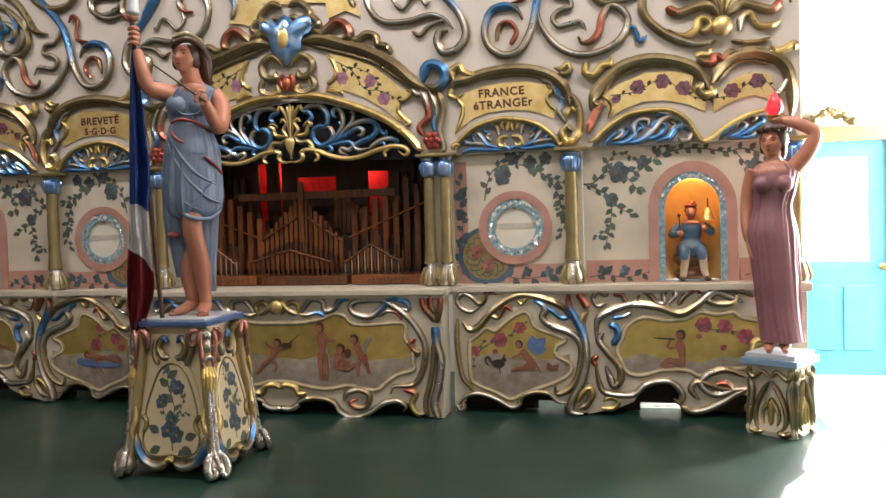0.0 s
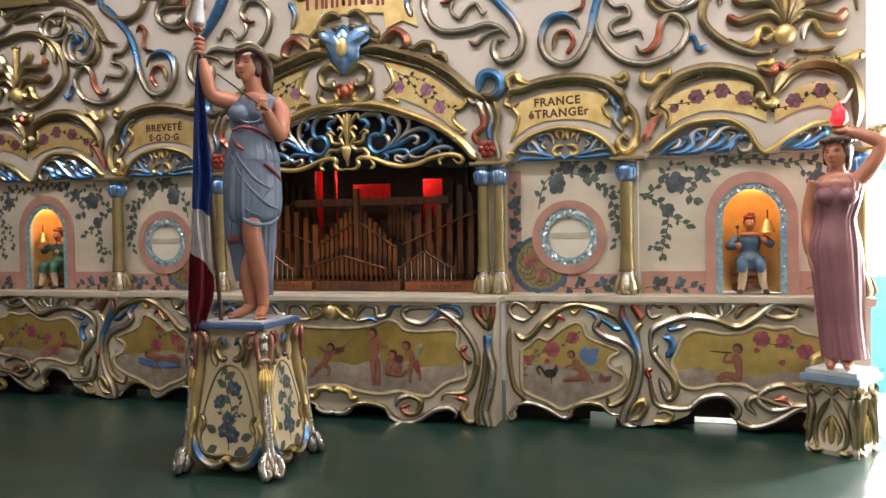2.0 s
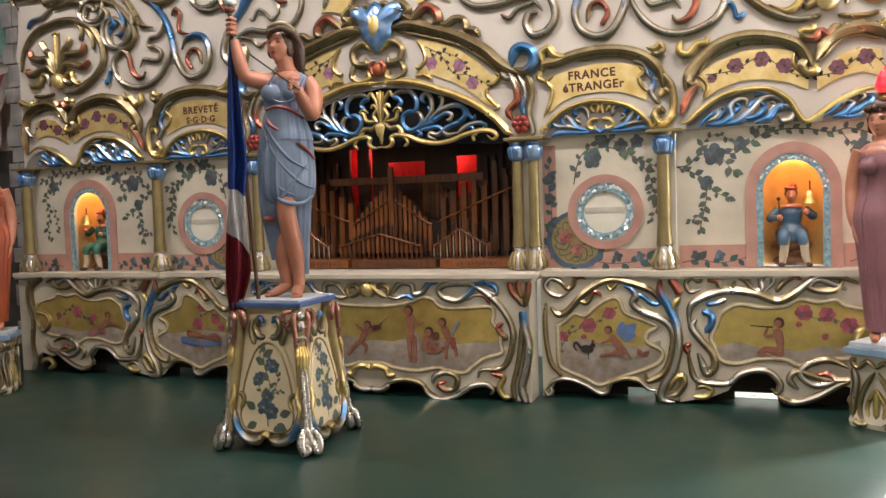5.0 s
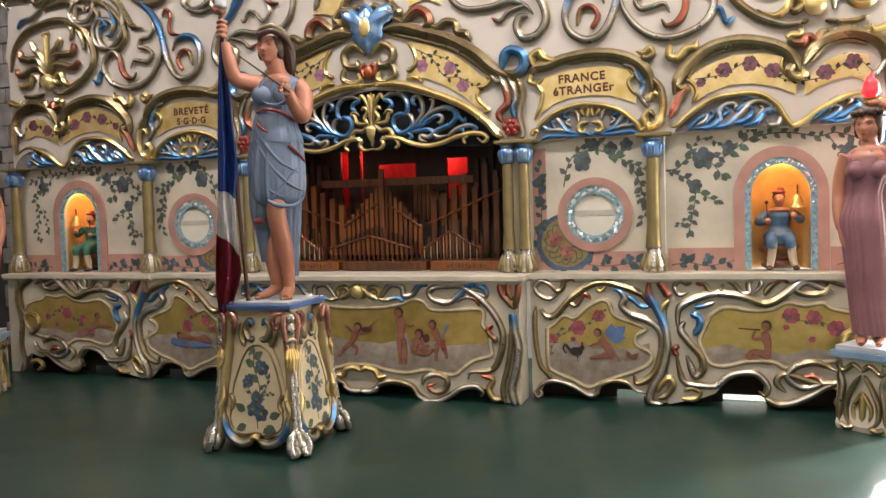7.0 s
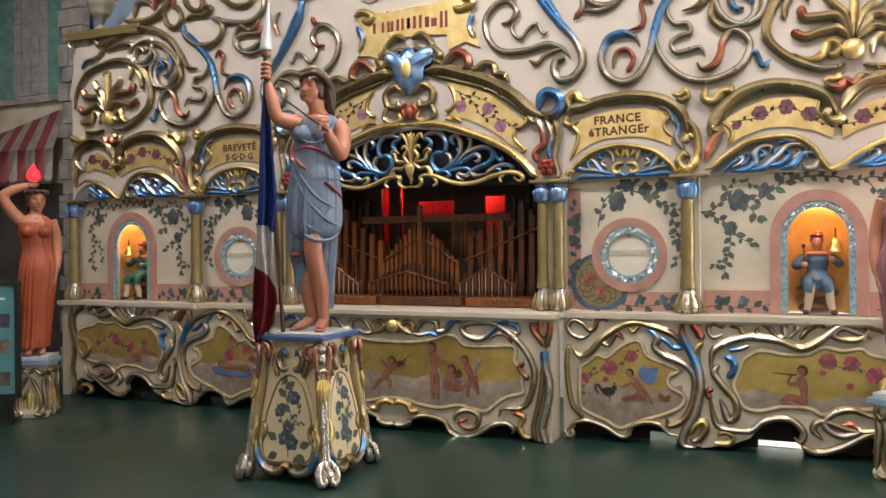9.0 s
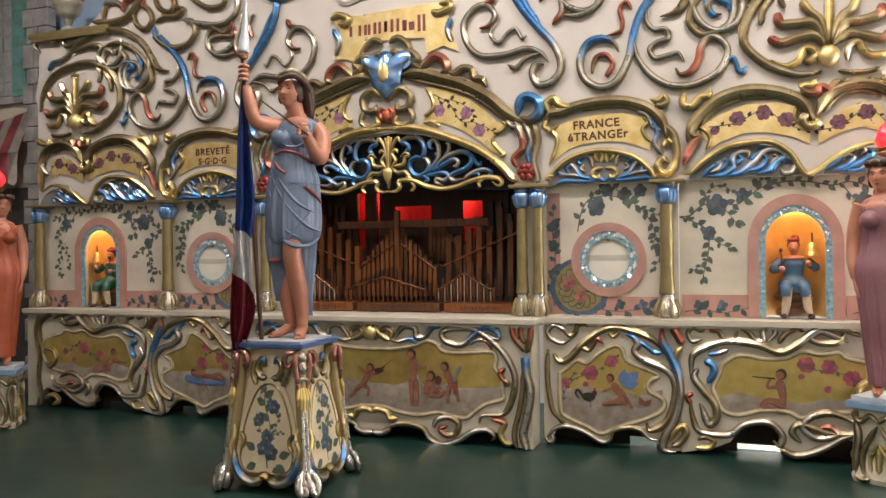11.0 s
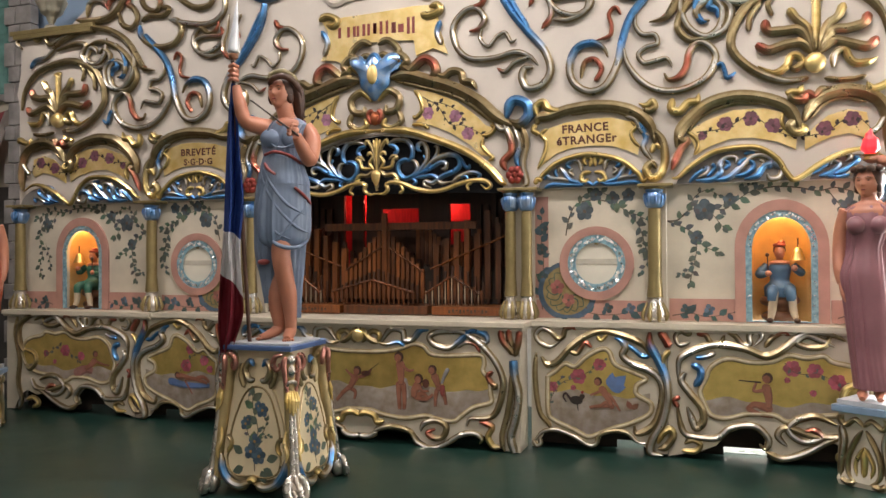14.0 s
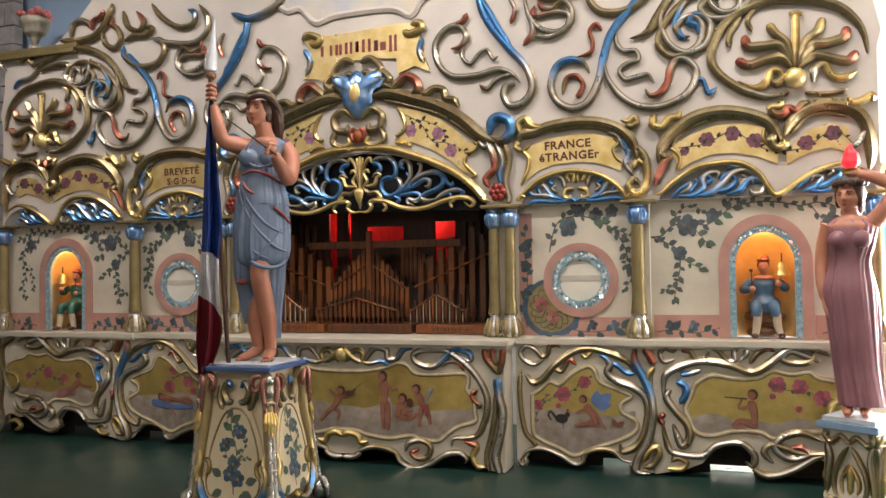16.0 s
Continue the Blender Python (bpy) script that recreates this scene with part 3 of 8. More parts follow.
part("mosaic_band", plate([(x, z) for x, z in inner], 0.056, 0.069, [[(3.19 + (x - 3.19) * 0.815, LED + 0.008 + (z - LED) * 0.965 if z < 1.4 else 1.5 + (z - 1.5) * 0.815) for x, z in inner]]), TEAL, niche, "pale teal band set with mirror chips", mirror=True)
bm = bmesh.new()
for i in range(70):
    if i < 44:
        a = math.pi * (i + 0.5) / 44
        cx, cz = 3.19 + rng.uniform(0.208, 0.237) * math.cos(a), 1.5 + rng.uniform(0.235, 0.265) * math.sin(a)
    else:
        cx, cz = rng.choice((2.967, 3.413)) + rng.uniform(-0.014, 0.014), rng.uniform(1.0, 1.5)
    s = rng.uniform(0.006, 0.014) if i < 44 else rng.uniform(0.004, 0.007)
    chip(bm, cx, cz, s, i)
tagged(part("mirror_chips", bm, MIRROR, niche, "small mirror chips", mirror=True), kind="stuff")
bm = bmesh.new()
n = 16
prev = None
for i in range(n + 1):
    a = math.pi * i / n
    ring = [bm.verts.new((3.19 + 0.215 * math.cos(a), y, z)) for y, z in ((0.1, LED), (0.1 + 0.26 * math.sin(a) ** 0.6 if 0 < i < n else 0.1, LED), (0.1 + 0.26 * math.sin(a) ** 0.6 if 0 < i < n else 0.1, 1.5))]
    if prev:
        bm.faces.new((prev[1], ring[1], ring[2], prev[2]))
    prev = ring
# half dome
dome = []
for j in range(7):
    e = 0.5 * math.pi * j / 6
    dome.append([bm.verts.new((3.19 + 0.215 * math.cos(e) * math.cos(math.pi * i / n), 0.1 + 0.26 * math.cos(e) * (math.sin(math.pi * i / n) ** 0.6 if 0 < i < n else 0), 1.5 + 0.24 * math.sin(e))) for i in range(n + 1)])
for a, b in zip(dome, dome[1:]):
    for i in range(n):
        bm.faces.new((a[i], a[i + 1], b[i + 1], b[i]))
bmesh.ops.remove_doubles(bm, verts=bm.verts[:], dist=0.0005)
part("niche_shell", bm, NICHE, organ, "amber painted niche shell", mirror=True, smooth=True)

# ledge, stepped forward at the columns and in the middle
led = [(1.378, -0.17), (2.19, -0.17), (2.19, -0.20), (2.42, -0.20), (2.42, -0.18), (3.97, -0.18), (3.97, 0.1), (1.378, 0.1)]
bm = bmesh.new()
for z0, z1, grow in ((LED - 0.045, LED - 0.004, 0.0), (LED - 0.065, LED - 0.045, -0.02)):
    lo = [bm.verts.new((x, y - (grow if y < 0 else 0), z0)) for x, y in led]
    hi = [bm.verts.new((x, y - (grow if y < 0 else 0), z1)) for x, y in led]
    bm.faces.new(lo), bm.faces.new(list(reversed(hi)))
    for i in range(len(led)):
        bm.faces.new((lo[i], lo[(i + 1) % 8], hi[(i + 1) % 8], hi[i]))
part("ledge", bm, CREAM, organ, "cream painted ledge moulding", mirror=True)
bm = boxed(-1.375, 1.375, -0.41, 0.6, LED - 0.045, LED - 0.003, 0.006)
box(bm, -1.355, 1.355, -0.385, 0.5, LED - 0.068, LED - 0.046)
part("ledge", bm, CREAM, organ, "cream painted ledge moulding")

# columns with blue bulb capitals and bell feet
SHAFT = ((0.05, 0.165), (0.046, 0.20), (0.040, 0.30), (0.041, 0.55), (0.038, 0.74), (0.036, 0.77))


RISE = 1.112    # the columns are a little taller than their pattern


def column(x, y, fat=1.0):
    col = part("column", turned([(r * fat, LED + RISE * z) for r, z in SHAFT], x, y), OLIVE, organ, "olive gilded turned column", True, True)
    part("column_foot", turned([(r * fat, LED + RISE * z) for r, z in ((0.060, 0.0), (0.070, 0.015), (0.073, 0.045), (0.062, 0.085), (0.046, 0.13), (0.042, 0.155), (0.052, 0.164))], x, y), SILVER, col, "silvered bell foot", True, True)
    bm = bmesh.new()
    for i in range(8):
        a = math.pi * 2 * (i + 0.5) / 8
        tube(bm, [(x + fat * r * math.cos(a), y + fat * r * math.sin(a), LED + RISE * z) for r, z in ((0.066, 0.006), (0.074, 0.04), (0.063, 0.085), (0.047, 0.13))], (0.010, 0.020, 0.016, 0.006), 7, smooth_line=3)
    part("foot_leaf", bm, OLIVE, col, "olive gilded leaves of the foot", True, True)
    part("capital", turned([(r * fat, LED + RISE * z) for r, z in ((0.036, 0.771), (0.050, 0.78), (0.055, 0.80), (0.060, 0.845), (0.056, 0.87), (0.047, 0.878), (0.055, 0.89), (0.052, 0.90))], x, y), BLUE, col, "blue lacquered bulb capital", True, True)
    bm = bmesh.new()
    for i in range(9):
        a = math.pi * 2 * i / 9
        tube(bm, [(x + fat * 0.052 * math.cos(a), y + fat * 0.052 * math.sin(a), LED + RISE * 0.79), (x + fat * 0.063 * math.cos(a), y + fat * 0.063 * math.sin(a), LED + RISE * 0.845), (x + fat * 0.057 * math.cos(a), y + fat * 0.057 * math.sin(a), LED + RISE * 0.872)], (0.006, 0.011, 0.005), 6, smooth_line=3)
    part("capital_leaf", bm, BLUE, col, "", True, True)
    bm = turned([(r * fat, LED + RISE * z) for r, z in ((0.058, 0.9005), (0.062, 0.905), (0.062, 0.912))], x, y)
    part("necking", bm, OLIVE, col, "", True, True)


for x, y, fat in ((1.19, -0.06, 1.08), (1.32, -0.06, 1.08), (2.30, -0.02, 1.25), (3.90, -0.02, 1.25)):
    column(x, y, fat)
for x0, x1, y0 in ((1.10, 1.42, -0.14), (2.18, 2.44, -0.11), (3.78, 4.0, -0.11)):
    bm = boxed(x0, x1, y0, 0.06, LED + RISE * 0.9135, LED + RISE * 0.935, 0.005)
    part("abacus", bm, OLIVE, organ, "olive gilded capital slab", mirror=True)

# ---------------------------------------------------------------- carved scrolls of the upper board (one half, mirrored)
W = 0.026
scroll(UB, [
    ([(1.08, 3.73), (1.11, 3.58), (1.19, 3.43), (1.32, 3.26), (1.46, 3.09), (1.51, 2.92), (1.44, 2.81), (1.33, 2.79), (1.28, 2.87), (1.30, 2.95), (1.37, 2.96)], W, (BLU, BLU, SIL, SIL, SIL), (0.9, 0.4)),
    ([(1.09, 3.68), (1.17, 3.55), (1.25, 3.40), (1.34, 3.26)], W * 0.9, (BLU, BLU)),
])
scroll(UB, [
    ([(0.84, 3.30), (0.92, 3.31), (0.97, 3.39), (0.90, 3.48), (0.79, 3.46), (0.70, 3.34), (0.73, 3.18), (0.85, 3.07), (1.06, 3.06), (1.22, 3.09), (1.34, 3.05), (1.41, 2.97)], W * 0.8, (RED, SIL, SIL, SIL, SIL)),
    ([(0.88, 3.49), (0.94, 3.51), (0.98, 3.58)], W * 0.75, (RED,), (0.8, 0.05)),
    ([(0.95, 3.32), (0.93, 3.23), (1.00, 3.16), (1.07, 3.23), (1.14, 3.26), (1.19, 3.18), (1.23, 3.20)], W * 0.5, (SIL,)),
    ([(1.07, 2.98), (1.14, 2.94), (1.22, 3.01), (1.37, 3.05)], W * 0.55, (RED, SIL, SIL), (0.1, 0.4)),
])
scroll(UB, [
    ([(1.33, 3.67), (1.38, 3.56), (1.34, 3.45)], W * 0.6, (SIL, RED), (0.6, 0.2)),
    ([(1.45, 3.68), (1.49, 3.50), (1.57, 3.39), (1.71, 3.34), (1.82, 3.40), (1.83, 3.51), (1.76, 3.58), (1.67, 3.52), (1.59, 3.55), (1.56, 3.64)], W * 0.75, (SIL, SIL, SIL, BRONZE, RED)),
    ([(1.50, 3.50), (1.52, 3.36), (1.44, 3.26)], W * 0.75, (SIL, RED), (0.6, 0.1)),
])
scroll(UB, [
    ([(2.38, 3.57), (2.23, 3.41), (2.13, 3.28), (2.07, 3.11), (2.03, 2.93), (1.94, 2.77), (1.82, 2.73), (1.70, 2.80), (1.66, 2.93), (1.71, 3.07), (1.82, 3.11), (1.92, 3.07), (1.96, 2.99)], W * 0.95, (BLU, BLU, SIL, SIL, BLU, OLV), (0.8, 0.2)),
    ([(1.75, 2.84), (1.78, 2.96), (1.86, 2.98), (1.91, 2.90), (1.86, 2.81)], W * 0.65, (BRONZE, RED, RED), (0.3, 0.7)),
    ([(1.87, 3.13), (1.97, 3.15), (1.99, 3.22), (1.97, 3.32), (2.02, 3.37), (2.06, 3.31)], W * 0.55, (RED,), (0.2, 0.4)),
])
scroll(UB, [
    ([(2.17, 3.31), (2.17, 3.21), (2.22, 3.14), (2.31, 3.13), (2.33, 3.06), (2.25, 3.04), (2.19, 2.99), (2.23, 2.92), (2.32, 2.93), (2.40, 2.94), (2.44, 2.87)], W * 0.62, (SIL,)),
    ([(2.07, 3.09), (2.10, 2.94), (2.19, 2.80), (2.32, 2.71), (2.47, 2.69), (2.61, 2.73), (2.70, 2.80), (2.75, 2.92), (2.70, 3.01), (2.62, 3.04), (2.56, 2.97), (2.54, 2.87), (2.48, 2.79), (2.41, 2.78), (2.38, 2.83)], W * 0.85, (SIL, SIL, SIL, SIL, RED, BRONZE)),
    ([(2.70, 2.83), (2.78, 2.87), (2.81, 2.82), (2.83, 2.76), (2.89, 2.80)], W * 0.55, (BLU,)),
])
scroll(UB, [
    ([(2.53, 3.48), (2.50, 3.33), (2.55, 3.17), (2.67, 3.08), (2.81, 3.12), (2.86, 3.25), (2.81, 3.34), (2.73, 3.35), (2.71, 3.30), (2.76, 3.27), (2.77, 3.21)], W * 0.85, (SIL, SIL, SIL, BLU, BLU), (0.8, 0.4)),
    ([(2.73, 3.52), (2.64, 3.41), (2.61, 3.31), (2.64, 3.21), (2.69, 3.19)], W * 0.75, (SIL, BLU, BLU), (0.7, 0.15)),
    ([(2.50, 3.38), (2.44, 3.29), (2.36, 3.26)], W * 0.6, (RED,), (0.5, 0.1)),
    ([(2.79, 3.64), (2.65, 3.57), (2.58, 3.50), (2.53, 3.46)], W * 0.85, (SIL,)),
    ([(2.84, 3.59), (2.85, 3.45), (2.92, 3.36), (3.01, 3.35), (3.07, 3.41), (3.03, 3.50), (2.97, 3.49), (2.95, 3.45)], W * 0.85, (SIL,)),
])
scroll(UB, [([(0.70, 3.91), (0.85, 3.82), (1.07, 3.77), (1.24, 3.84)], W, (SIL, BLU))])
# palmette in its oval
PALM = [
    ([(3.35, 2.71), (3.20, 2.71), (3.01, 2.80), (2.87, 2.95), (2.87, 3.11), (2.97, 3.28), (3.11, 3.36), (3.29, 3.40), (3.52, 3.37), (3.71, 3.30), (3.85, 3.14), (3.89, 2.95)], W * 1.05, (SIL, OLV, OLV, BRONZE, OLV)),
    ([(2.98, 3.09), (2.99, 3.20), (3.07, 3.31)], W * 0.7, (OLV,)),
    ([(3.14, 3.19), (3.11, 3.28), (3.16, 3.36)], W * 0.6, (OLV,)),
]
scroll(UB, PALM, name="oval_frame")
scroll(UB, [
    ([(3.41, 2.91), (3.37, 3.07), (3.30, 3.15), (3.25, 3.23)], W * 1.0, (OLV, OLV, GLD), (0.3, 0.5)),
    ([(3.40, 2.91), (3.33, 3.06), (3.21, 3.07), (3.11, 3.08), (3.09, 3.16)], W * 1.1, (OLV, OLV, RED), (0.3, 0.5)),
    ([(3.40, 2.89), (3.34, 2.97), (3.23, 2.97), (3.11, 2.94), (3.03, 2.99)], W * 1.1, (OLV, OLV, RED), (0.3, 0.5)),
    ([(3.44, 2.91), (3.50, 3.08), (3.57, 3.14), (3.61, 3.23)], W * 1.0, (OLV, OLV, GLD), (0.3, 0.5)),
    ([(3.45, 2.90), (3.53, 3.04), (3.64, 3.05), (3.74, 3.08), (3.76, 3.15)], W * 1.1, (OLV, OLV, RED), (0.3, 0.5)),
    ([(3.45, 2.89), (3.54, 2.97), (3.65, 2.94), (3.76, 2.91), (3.82, 2.97)], W * 1.1, (OLV, OLV, RED), (0.3, 0.5)),
    ([(3.42, 2.90), (3.43, 3.14), (3.43, 3.27)], W * 0.95, (OLV, GLD, GLD), (0.25, 0.9)),
    ([(3.39, 3.28), (3.43, 3.29), (3.48, 3.27)], W * 0.6, (GLD,)),
], name="palmette", y=0.0)
scroll(UB, [
    ([(3.04, 2.83), (3.15, 2.77), (3.23, 2.81), (3.26, 2.88), (3.31, 2.88), (3.34, 2.83), (3.29, 2.79), (3.26, 2.81)], W * 0.9, (GLD, GLD, OLV), (0.1, 0.4)),
    ([(3.54, 2.78), (3.55, 2.87), (3.61, 2.90), (3.64, 2.84), (3.68, 2.80), (3.76, 2.80), (3.82, 2.83)], W * 0.9, (SIL, GLD, GLD), (0.4, 0.1)),
    ([(3.20, 2.71), (3.30, 2.71), (3.38, 2.72)], W * 0.6, (BRONZE,)),
    ([(3.48, 2.71), (3.57, 2.69), (3.68, 2.69), (3.75, 2.71)], W * 0.6, (BRONZE,)),
], name="gilt_leaf", split=True)
bm = bmesh.new()
(bx, bz), = [(3.42, 2.82)]
ball(bm, (bx, -0.02, bz), (0.075, 0.06, 0.075))
part("gilt_ball", bm, GOLD, organ, "gilded ball", True, True)
# cornice at the shoulder, with its end scrolls
for x0, x1, z0, z1 in ((2.96, 4.0, 3.70, 3.745), (2.99, 3.96, 3.66, 3.70)):
    part("shoulder_cornice", boxed(x0, x1, -0.06, 0.1, z0, z1, 0.006), OLIVE, organ, "olive gilded shoulder cornice", mirror=True)
scroll(UB, [
    ([(3.89, 3.57), (3.95, 3.63), (3.92, 3.72), (3.79, 3.71), (3.69, 3.64), (3.61, 3.69), (3.54, 3.59), (3.42, 3.63), (3.31, 3.69)], W * 0.75, (SIL, GLD, OLV, SIL)),
    ([(3.78, 3.37), (3.72, 3.44), (3.59, 3.46), (3.47, 3.54)], W * 0.7, (BLU, SIL)),
], name="shoulder_scroll")
scroll(UB, [
    ([(3.49, 3.54), (3.33, 3.63), (3.07, 3.70), (2.83, 3.67), (2.61, 3.55), (2.48, 3.38), (2.40, 3.26), (2.27, 3.23)], W * 1.0, (OLV, OLV, BRONZE), (0.3, 0.1)),
    ([(3.45, 3.52), (3.23, 3.56), (3.09, 3.54), (3.13, 3.44), (3.01, 3.32), (2.85, 3.32), (2.79, 3.41), (2.87, 3.48), (2.92, 3.44)], W * 0.85, (OLV, SIL, OLV)),
    ([(3.12, 3.50), (2.94, 3.56), (2.71, 3.49), (2.54, 3.33), (2.48, 3.17), (2.58, 3.06), (2.75, 3.11), (2.80, 3.25), (2.73, 3.35), (2.62, 3.30), (2.64, 3.21), (2.71, 3.20)], W * 0.85, (OLV, OLV, SIL, OLV)),
], name="shoulder_scroll")
# edge of the rising gable, with leaf curls
scroll(UB, [
    ([(3.19, 3.80), (3.03, 3.77), (2.83, 3.78), (2.70, 3.85), (2.61, 3.98), (2.57, 4.09)], W * 1.1, (OLV, OLV)),
    ([(3.07, 3.81), (3.04, 3.94), (2.94, 3.97), (2.84, 3.92), (2.81, 3.86)], W * 0.85, (OLV, SIL, RED)),
    ([(2.82, 3.88), (2.79, 3.95), (2.71, 3.98), (2.67, 4.04)], W * 0.85, (RED, RED)),
    ([(2.70, 3.85), (2.65, 3.71), (2.54, 3.66), (2.47, 3.74), (2.51, 3.84), (2.58, 3.89), (2.55, 3.95)], W * 0.85, (OLV, OLV, RED)),
    ([(2.44, 4.00), (2.39, 3.85), (2.26, 3.79), (2.21, 3.88), (2.29, 3.98)], W * 0.85, (OLV, BRONZE, RED)),
], name="gable_scroll")
scroll(UB, [
    ([(2.44, 3.67), (2.42, 3.56), (2.25, 3.45), (2.06, 3.46), (1.97, 3.57), (2.01, 3.67), (2.10, 3.70)], W * 0.95, (BLU, OLV, OLV, SIL)),
    ([(2.42, 3.71), (2.33, 3.75), (2.17, 3.74), (2.11, 3.80), (2.21, 3.82)], W * 0.8, (OLV, BRONZE)),
    ([(2.10, 3.69), (1.92, 3.64), (1.67, 3.61), (1.52, 3.69), (1.50, 3.83), (1.59, 3.96)], W * 0.85, (SIL, SIL, OLV)),
    ([(2.11, 4.03), (2.00, 3.89), (1.82, 3.78), (1.66, 3.79), (1.64, 3.89), (1.71, 3.93)], W * 0.85, (OLV, OLV, BLU)),
    ([(1.54, 3.57), (1.53, 3.49), (1.71, 3.50), (1.81, 3.46), (1.78, 3.36), (1.65, 3.31), (1.52, 3.33)], W * 0.75, (RED, SIL, SIL)),
], name="upper_scroll")

# ---------------------------------------------------------------- arched entablature of the wings
B1 = [
    ([(1.39, 2.50), (1.42, 2.55), (1.51, 2.56), (1.65, 2.60), (1.85, 2.62), (2.03, 2.60), (2.18, 2.54), (2.28, 2.43), (2.31, 2.29)], 0.034, (OLV, OLV, OLV, BRONZE)),
    ([(1.67, 2.56), (1.85, 2.58), (2.03, 2.56), (2.15, 2.50)], 0.014, (OLV,)),
]
scroll(UB, B1, name="arch_moulding", label="olive bronze arched moulding", y=0.0)
scroll(UB, [
    ([(1.41, 2.56), (1.39, 2.63), (1.45, 2.67), (1.49, 2.62), (1.56, 2.59), (1.66, 2.61)], 0.026, (GLD,), (0.4, 0.05)),
    ([(1.39, 2.50), (1.37, 2.45), (1.42, 2.42)], 0.018, (GLD,)),
    ([(2.19, 2.61), (2.25, 2.59), (2.29, 2.62), (2.31, 2.58), (2.27, 2.55), (2.23, 2.57)], 0.022, (GLD, OLV), (0.1, 0.5)),
], name="gilt_curl", y=-0.01, split=True)
scroll(UB, [
    ([(2.09, 2.52), (2.16, 2.49), (2.21, 2.40), (2.27, 2.36)], 0.016, (SIL,)),
    ([(2.19, 2.47), (2.24, 2.35), (2.22, 2.27), (2.28, 2.18)], 0.018, (BLU, SIL)),
    ([(2.29, 2.42), (2.36, 2.32), (2.38, 2.18), (2.35, 2.07), (2.28, 2.04), (2.24, 2.10), (2.28, 2.15), (2.32, 2.11)], 0.026, (OLV, GLD, OLV)),
    ([(2.28, 2.23), (2.31, 2.29), (2.36, 2.26)], 0.018, (GLD,)),
], name="bracket", label="olive gilded bracket scroll over the column")
sign_pts = [(1.48, 2.46), (1.62, 2.50), (1.78, 2.52), (1.98, 2.52), (2.13, 2.48), (2.17, 2.45), (2.13, 2.40), (2.15, 2.34), (2.19, 2.30), (2.18, 2.22), (2.10, 2.26), (1.98, 2.30), (1.82, 2.31), (1.67, 2.30), (1.55, 2.26), (1.44, 2.18), (1.40, 2.14), (1.44, 2.24), (1.48, 2.33), (1.45, 2.38), (1.42, 2.41)]
sign = part("gilt_sign", plate(sign_pts, 0.008, 0.019), GOLD, organ, "gold-leaf sign plate", mirror=True)
INK = mat("brown_sign_ink", (0.11, 0.03, 0.015), 0.6)
for text, px, size in (("FRANCE", (1.775, 2.448), 0.09), ("éTRANGEr", (1.785, 2.357), 0.09)):
    words("lettering", text, size, sign, pose(px[0], 0.006, px[1], 90, 0, 0) @ pose(0, 0, 0, 0, 0, 1.5), INK, space=1.12)
for text, px, size in (("BREVETÉ", (-1.80, 2.43), 0.088), ("S·G·D·G", (-1.80, 2.34), 0.08)):
    words("lettering", text, size, TWIN[sign], Matrix.Diagonal((-1, 1, 1, 1)) @ pose(px[0], 0.006, px[1], 90, 0, 0), INK, space=1.15)
scroll(UB, [([(1.38, 2.02), (1.46, 2.11), (1.57, 2.19), (1.75, 2.24), (1.90, 2.23), (2.06, 2.18), (2.18, 2.08), (2.22, 2.02), (2.26, 2.06)], 0.016, (GLD,)),
            ([(1.38, 2.02), (1.40, 2.06), (1.44, 2.05)], 0.016, (GLD,))], name="gilt_arch", label="gilded arch bead", y=-0.01)


# putty ground with the filigree's shadow mixed into its colour
LUNETTE = mat("shaded_putty_ground", (0.20, 0.185, 0.175), 0.6)


def lunette(xs, zs, strokes):
    """Blue and silver carved leafwork in a lunette: xs spans it, zs is its foot and crown."""
    (x0, x1), (z0, z1) = xs, zs
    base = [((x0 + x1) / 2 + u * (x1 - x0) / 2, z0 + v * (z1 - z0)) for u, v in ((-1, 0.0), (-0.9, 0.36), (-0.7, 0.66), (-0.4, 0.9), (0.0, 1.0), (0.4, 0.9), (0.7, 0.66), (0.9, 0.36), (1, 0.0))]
    part("lunette_ground", plate([tuple(q) for q in curve(base, 4)], 0.014, 0.0195), LUNETTE, organ, "putty lunette ground, darkened for the filigree's shadow", True)
    return scroll(UB, [(p, w * 1.25, t) for p, w, t in strokes], 0.014, "filigree", True, "blue and silver carved lunette filigree")


